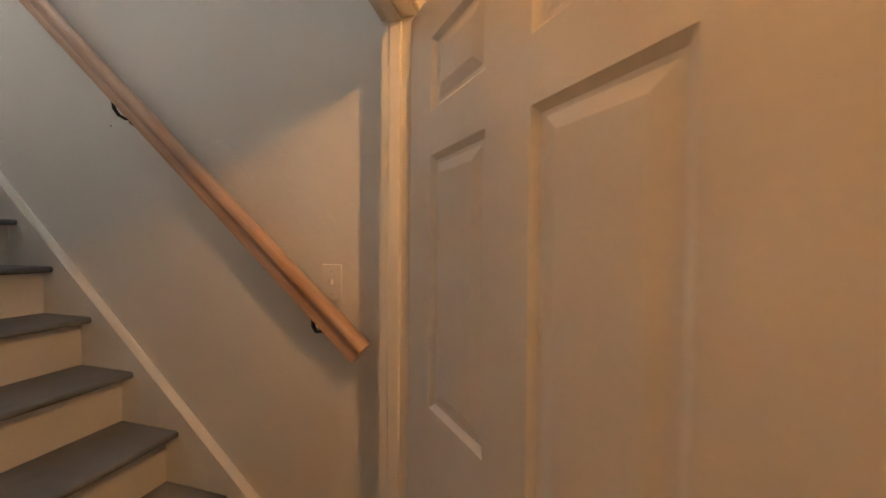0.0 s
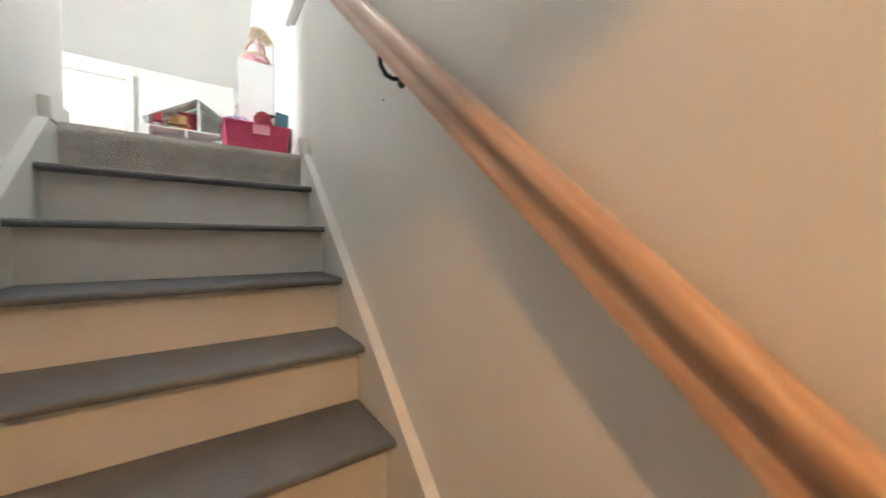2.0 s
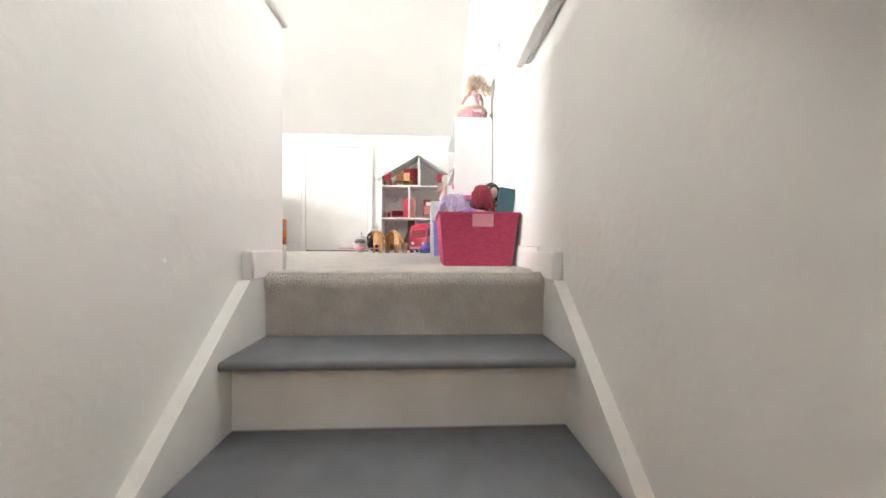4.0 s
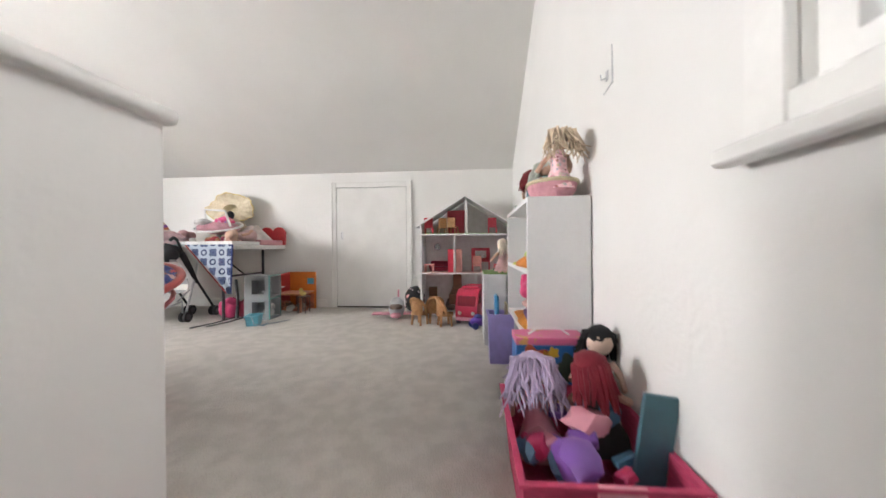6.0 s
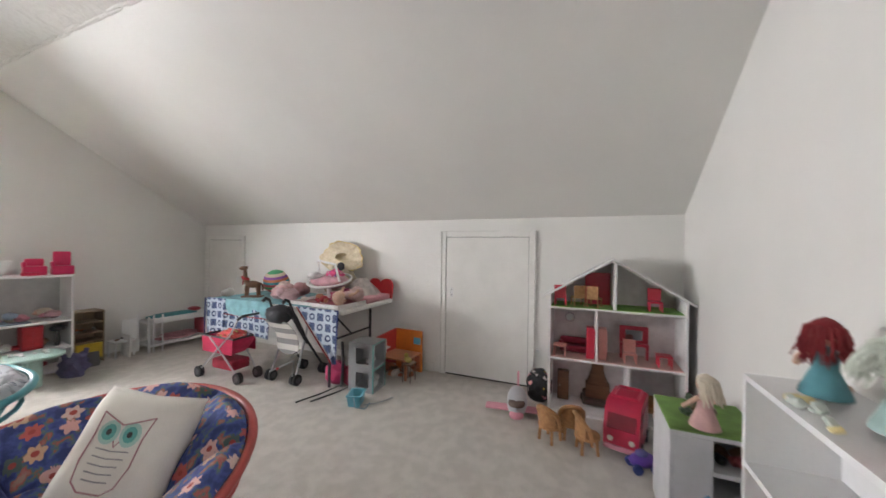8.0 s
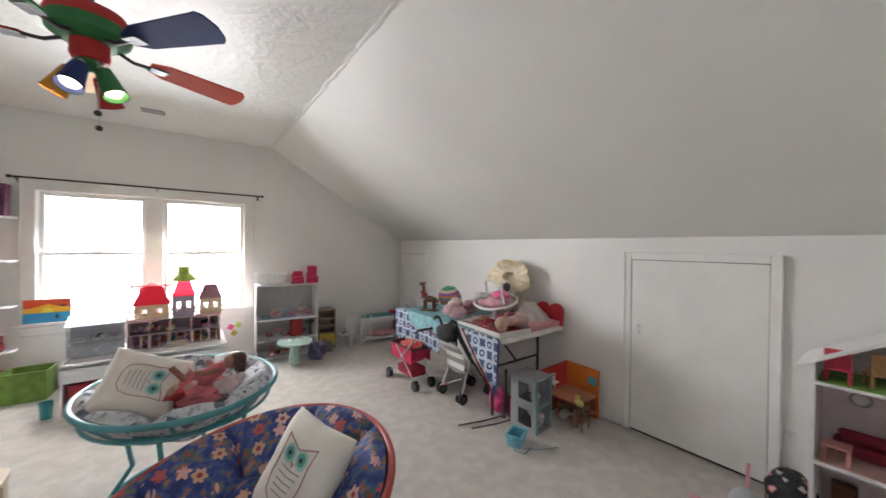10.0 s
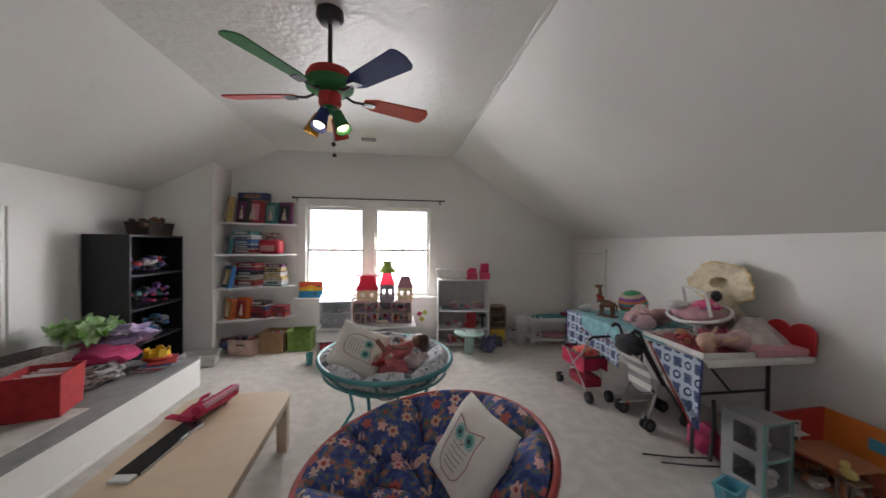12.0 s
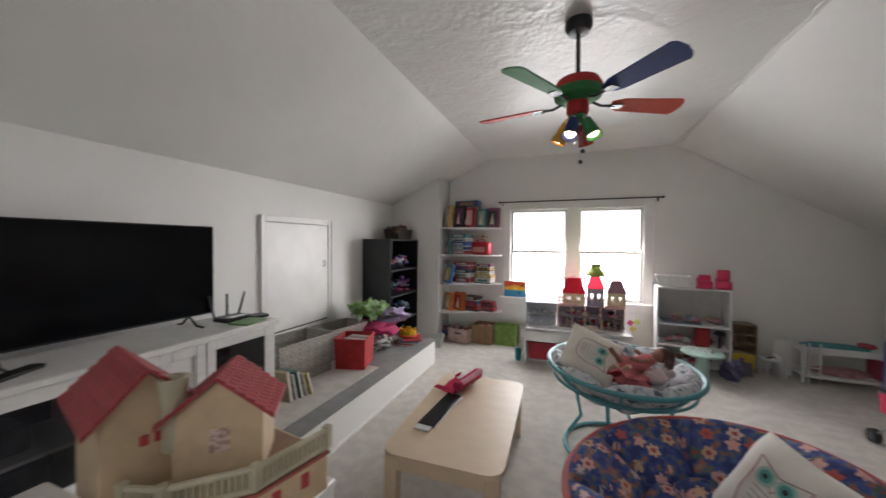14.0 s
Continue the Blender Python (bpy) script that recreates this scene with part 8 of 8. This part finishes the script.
for xa, xb in ((-0.385, -0.15), (0.16, 0.385)):
    part("balcony", Mesh().box(xa, xb, -0.155, -0.142, 0.275, 0.315, 0.004), plastic(0.66, 0.42, 0.40), cas, "pink balcony front")
part("front_steps", Mesh().box(-0.10, 0.10, -0.20, -0.145, 0, 0.03, 0.004).box(-0.08, 0.08, -0.18, -0.145, 0.03, 0.055, 0.004), plastic(0.70, 0.60, 0.50), cas)
gb = thing("toy_barn", "grey and white toy stable on the play table", "toy building", pose(-0.93, 5.32, 0.418, 0, 0, 4))
GRB = surface("toy_grey", (0.36, 0.38, 0.42), rough=0.5)
part("back", Mesh().box(-0.19, 0.19, 0.10, 0.115, 0, 0.34), GRB, gb)
part("roof", Mesh().prism([(-0.10, 0.29), (0.12, 0.36), (0.12, 0.375), (-0.11, 0.305)], -0.20, 0.20, "x"), GRB, gb)
part("upper_floor", Mesh().box(-0.19, 0.19, -0.08, 0.10, 0.15, 0.162), W_, gb)
for x in (-0.19, -0.065, 0.06, 0.18):
    part("post", Mesh().box(x, x + 0.012, -0.085, -0.075, 0, 0.30), GRB, gb)
for x in (-0.178, -0.053, 0.072):
    d_ = part("stall_door", Mesh().box(x, x + 0.108, -0.084, -0.078, 0.005, 0.12), GRB, gb)
    part("cross_brace", Mesh().tube([(x + 0.008, -0.088, 0.012), (x + 0.10, -0.088, 0.112)], 0.004, 5).tube([(x + 0.008, -0.088, 0.112), (x + 0.10, -0.088, 0.012)], 0.004, 5), W_, d_, "white cross brace")
clutter("barn_toys", "white small toy animals in the stable", "toys", pose(-0.93, 5.30, 0.582), [W_, GRB, K_], 8, (0.14, 0.04, 0.01), 0.03, 83)
pk = thing("sunset_painting", "small framed painting of an orange sunset over blue water", "painting", lean(-1.36, 5.80, WZ0 - 0.001, 0, 4, 0))
part("frame", Mesh().box(-0.165, 0.165, 0.0, 0.02, 0, 0.235, 0.002), surface("tan_card", (0.55, 0.45, 0.27)), pk)
part("red_sky", Mesh().box(-0.16, 0.16, -0.002, 0.0, 0.15, 0.232), plastic(0.62, 0.07, 0.02, 0.6), pk)
part("orange_sky", Mesh().prism([(-0.16, 0.10), (0.16, 0.10), (0.16, 0.14), (0.06, 0.165), (0.0, 0.185), (-0.05, 0.165), (-0.16, 0.135)], -0.005, -0.002), plastic(0.80, 0.42, 0.02, 0.6), pk)
part("sun", Mesh().prism([(0.04 * math.cos(a), 0.10 + 0.05 * math.sin(a)) for a in np.linspace(0, math.pi, 13)], -0.008, -0.005), plastic(0.85, 0.66, 0.08, 0.6), pk)
part("water", Mesh().box(-0.16, 0.16, -0.006, -0.002, 0.004, 0.10), surface("painted_water", (0.04, 0.22, 0.48), (0.03, 0.30, 0.50), 20, 0.6), pk)
part("palm", Mesh().ball((0.11, -0.008, 0.165), 0.02, (1.3, 0.2, 0.7), 1).ball((0.07, -0.009, 0.06), 0.02, (0.7, 0.2, 1.4), 1), plastic(0.02, 0.05, 0.03), pk)
solid("teal_cup", Mesh().lathe([(0, 0), (0.035, 0), (0.045, 0.14), (0.041, 0.14), (0.032, 0.01), (0, 0.01)], 16), plastic(0.05, 0.30, 0.30), "teal plastic cup beside the play table", "cup", pose(-1.19, 5.02, 0))
for x, z, col in ((0.205, 0.42, HOT), (0.285, 0.44, plastic(0.45, 0.55, 0.10)), (0.24, 0.34, plastic(0.6, 0.5, 0.08))):
    solid("wall_sticker", Mesh().box(-0.032, 0.032, -0.003, 0, -0.032, 0.032, 0.001, m=pose(x, YN, z, 0, 35, 0)), col, "bright paper flower stuck on the wall", "sticker", group="wall stickers")
clutter("floor_toys", "brown toys on the floor beside the table", "toys", pose(0.22, 5.55, 0), [U_, R_, plastic(0.4, 0.4, 0.1)], 7, (0.08, 0.12, 0.10), 0.05, 84)

# ---- doll and friends in the teal chair ----
doll("baby doll in pink clothes lying in grey chair", pose(-0.24, 3.34, 0.60, -60, 0, -105), plastic(0.06, 0.02, 0.015), cloth(0.58, 0.16, 0.18), 0.40, plastic(0.28, 0.12, 0.08, 0.5), long_hair=False, seed=91)
doll("baby doll in red dress lying in grey chair", pose(-0.28, 3.22, 0.565, -50, 10, 30), CREAMC, cloth(0.50, 0.06, 0.08), 0.34, long_hair=False, seed=92)
solid("plush_toy", Mesh().ball((0, 0, 0.06), 0.06, (1.2, 1, 0.8), 2, lump=0.3).ball((0.07, 0, 0.09), 0.035, n=2), cloth(0.66, 0.55, 0.54), "pale plush toy in the grey chair", "plush toy", pose(-0.03, 3.22, 0.56))
for x, y, c in ((-0.16, 3.20, cloth(0.58, 0.16, 0.18)), (-0.10, 3.34, cloth(0.60, 0.22, 0.24)), (-0.22, 3.30, cloth(0.55, 0.12, 0.12))):
    solid("doll_clothes", Mesh().ball((0, 0, 0.05), 0.075, (1.3, 1.0, 0.75), 3, lump=0.5, seed=x * 50), c, "rumpled pink doll clothes in the grey chair", "doll clothes", pose(x, y, 0.53), "doll clothes in the chair")

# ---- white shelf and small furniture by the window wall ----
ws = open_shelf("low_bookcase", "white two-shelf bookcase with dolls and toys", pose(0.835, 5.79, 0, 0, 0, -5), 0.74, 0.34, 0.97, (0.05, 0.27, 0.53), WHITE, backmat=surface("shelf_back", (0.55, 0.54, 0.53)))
clutter("shelf_toys", "pink dolls lying on the upper shelf", "toys", pose(0.84, 5.62, 0.53), [PINK, cloth(0.5, 0.3, 0.32), CREAMC, plastic(0.3, 0.35, 0.45), SKIN], 18, (0.24, 0.08, 0.05), 0.05, 93)
part("blue_mat", Mesh().box(-0.30, 0.10, -0.31, -0.05, 0.53, 0.545, 0.005), cloth(0.28, 0.36, 0.48), ws, "pale blue mat")
clutter("shelf_toys", "red and brown toys on the lower shelf", "toys", pose(0.80, 5.62, 0.27), [R_, W_, U_, PINK], 12, (0.24, 0.07, 0.06), 0.045, 94)
clutter("shelf_toys", "red toys on the bottom shelf", "toys", pose(0.80, 5.62, 0.05), [R_, PINK, U_], 10, (0.24, 0.07, 0.05), 0.045, 95)
rcab = thing("toy_wardrobe", "red toy wardrobe standing on the lower shelf", "toy furniture", pose(0.93, 5.56, 0.27))
part("body", Mesh().box(-0.07, 0.07, -0.05, 0.05, 0, 0.22, 0.004), plastic(0.40, 0.02, 0.03), rcab)
part("door", Mesh().box(-0.065, -0.002, -0.055, -0.05, 0.02, 0.20, 0.002).box(0.002, 0.065, -0.055, -0.05, 0.02, 0.20, 0.002), plastic(0.46, 0.03, 0.04), rcab)
solid("dark_figure", Mesh().cone((0, 0, 0), (0, 0, 0.16), 0.02, 0.012, 8).ball((0, 0, 0.17), 0.06, (1, 1, 0.5), 2), plastic(0.03, 0.03, 0.035), "dark toy umbrella figure on the shelf", "toy", pose(1.10, 5.54, 0.27))
wbk = tub("white_toy_bath", "white toy bathtub on top of the shelf", "toy bath", pose(0.62, 5.60, 0.985, 0, 0, -8), 0.36, 0.20, 0.12, plastic(0.78, 0.78, 0.76), 1.3)
for x in (-0.09, 0.09):
    for y in (-0.05, 0.05):
        part("foot", Mesh().cone((x, y, -0.015), (x, y, 0.002), 0.010, n=8), plastic(0.75, 0.75, 0.74), wbk)
part("spout", Mesh().ball((-0.16, 0, 0.11), 0.03, (0.6, 1.2, 1.2), 2), plastic(0.75, 0.75, 0.74), wbk)
pc2 = thing("toy_chair_set", "hot pink plastic doll chairs on the shelf", "toy furniture", pose(1.06, 5.55, 0.97, 0, 0, -10))
for x, h in ((-0.11, 0.13), (0.07, 0.20)):
    c_ = part("chair", Mesh().box(x - 0.075, x + 0.075, -0.06, 0.06, 0, 0.09, 0.012, seg=2), plastic(0.58, 0.02, 0.10), pc2)
    part("backrest", Mesh().box(x - 0.06, x + 0.065, 0.025, 0.065, 0.08, h + 0.03, 0.018, seg=2), plastic(0.58, 0.02, 0.10), c_)
    part("armrest", Mesh().box(x - 0.08, x - 0.055, -0.06, 0.04, 0.08, 0.13, 0.01, seg=2), plastic(0.58, 0.02, 0.10), c_)
part("shoe", Mesh().box(-0.20, -0.08, -0.08, -0.02, 0, 0.035, 0.012, seg=2), plastic(0.62, 0.03, 0.09), pc2)
ys = open_shelf("toy_shop_shelf", "small brown toy shop shelf with yellow base", pose(1.36, 5.80, 0, 0, 0, -2), 0.24, 0.22, 0.56, (0.04, 0.24, 0.33, 0.44), surface("toy_brown", (0.32, 0.25, 0.16)), 0.012)
part("yellow_drawer", Mesh().box(-0.105, 0.105, -0.225, -0.20, 0.05, 0.215, 0.004), plastic(0.60, 0.42, 0.04), ys, "yellow drawer front")
clutter("shop_goods", "tiny coloured goods on the toy shop shelf", "toys", pose(1.36, 5.66, 0.33), [T_, W_, O_], 6, (0.08, 0.03, 0.02), 0.02, 96)
solid("chalk_sign", Mesh().box(-0.08, 0.08, -0.012, 0.0, 0, 0.15, 0.002, m=pose(0, 0, 0, -12)).box(-0.06, 0.06, -0.016, -0.013, 0.05, 0.07, m=pose(0, 0, 0, -12)), surface("sign_grey", (0.10, 0.10, 0.10)), "small dark sign board on the carpet", "sign", pose(1.30, 5.45, 0, 0, 0, -10))
gt = thing("round_doll_table", "pale green round doll table with tea set", "doll table", pose(0.83, 5.20, 0))
MINT = plastic(0.42, 0.58, 0.52)
part("top", Mesh().lathe([(0, 0.27), (0.20, 0.27), (0.205, 0.282), (0.20, 0.295), (0, 0.295)], 28), MINT, gt)
part("pedestal", Mesh().box(-0.035, 0.035, -0.06, 0.06, 0, 0.27, 0.01).box(-0.06, 0.06, -0.035, 0.035, 0, 0.27, 0.01), MINT, gt)
clutter("tea_set", "tiny white tea set on the green table", "toys", pose(0.83, 5.20, 0.295), [W_, WHITE], 7, (0.11, 0.10, 0.0), 0.022, 97)
solid("purple_chair_toy", Mesh().ball((0, 0, 0.10), 0.11, (0.9, 0.9, 1.0), 3, lump=0.7).tube([(-0.06, 0, 0.15), (-0.09, 0, 0.24)], 0.02).tube([(0.06, 0, 0.15), (0.08, 0, 0.25)], 0.02), cloth(0.14, 0.13, 0.24), "dark purple plush toy on the carpet", "plush toy", pose(1.13, 5.26, 0))
bb_ = thing("doll_bunk_bed", "white doll bunk bed with pink lower bedding", "doll bed", pose(2.15, 5.58, 0, 0, 0, -3))
for x in (-0.33, 0.31):
    for y in (-0.15, 0.13):
        part("post", Mesh().box(x, x + 0.022, y, y + 0.022, 0, 0.42, 0.003), WHITE, bb_)
for z in (0.06, 0.33):
    part("bed_base", Mesh().box(-0.31, 0.31, -0.15, 0.15, z, z + 0.03, 0.003), WHITE, bb_)
part("side_rail", Mesh().box(-0.31, 0.31, -0.155, -0.148, 0.33, 0.40, 0.003), WHITE, bb_)
part("mattress", Mesh().ball((0.0, 0, 0.39), 0.28, (1.0, 0.48, 0.12), 3, lump=0.2), cloth(0.10, 0.36, 0.40), bb_, "teal blanket")
part("mattress", Mesh().ball((0.05, 0, 0.12), 0.24, (1.0, 0.5, 0.2), 3, lump=0.3), cloth(0.58, 0.30, 0.32), bb_, "pink blanket")
part("end_panel", Mesh().box(0.31, 0.325, -0.13, 0.13, 0.05, 0.30), plastic(0.45, 0.04, 0.07), bb_, "red end panel")
part("pillow", Mesh().ball((0.24, 0, 0.43), 0.06, (1.2, 1.5, 0.5), 2), plastic(0.4, 0.03, 0.05), bb_)
for x in (-0.29, -0.20):
    part("ladder_rail", Mesh().box(x, x + 0.012, -0.175, -0.160, 0, 0.44), WHITE, bb_)
for k in range(4):
    part("ladder_rung", Mesh().box(-0.278, -0.20, -0.172, -0.163, 0.08 + 0.09 * k, 0.092 + 0.09 * k), WHITE, bb_)
part("ladder_tower", Mesh().box(-0.50, -0.33, 0.05, 0.065, 0.0, 0.40, 0.003).box(-0.50, -0.485, -0.14, 0.05, 0, 0.24, 0.003), WHITE, bb_)
mc = thing("doll_desk", "small white doll desk beside the bunk bed", "doll desk", pose(1.63, 5.60, 0))
part("top", Mesh().box(-0.10, 0.10, -0.09, 0.09, 0.17, 0.185, 0.002), WHITE, mc)
for x in (-0.09, 0.076):
    for y in (-0.08, 0.066):
        part("leg", Mesh().box(x, x + 0.014, y, y + 0.014, 0, 0.17), WHITE, mc)
clutter("desk_toys", "tiny dark toys on the doll desk", "toys", pose(1.63, 5.60, 0.185), [K_, U_], 3, (0.05, 0.04, 0.0), 0.024, 98)
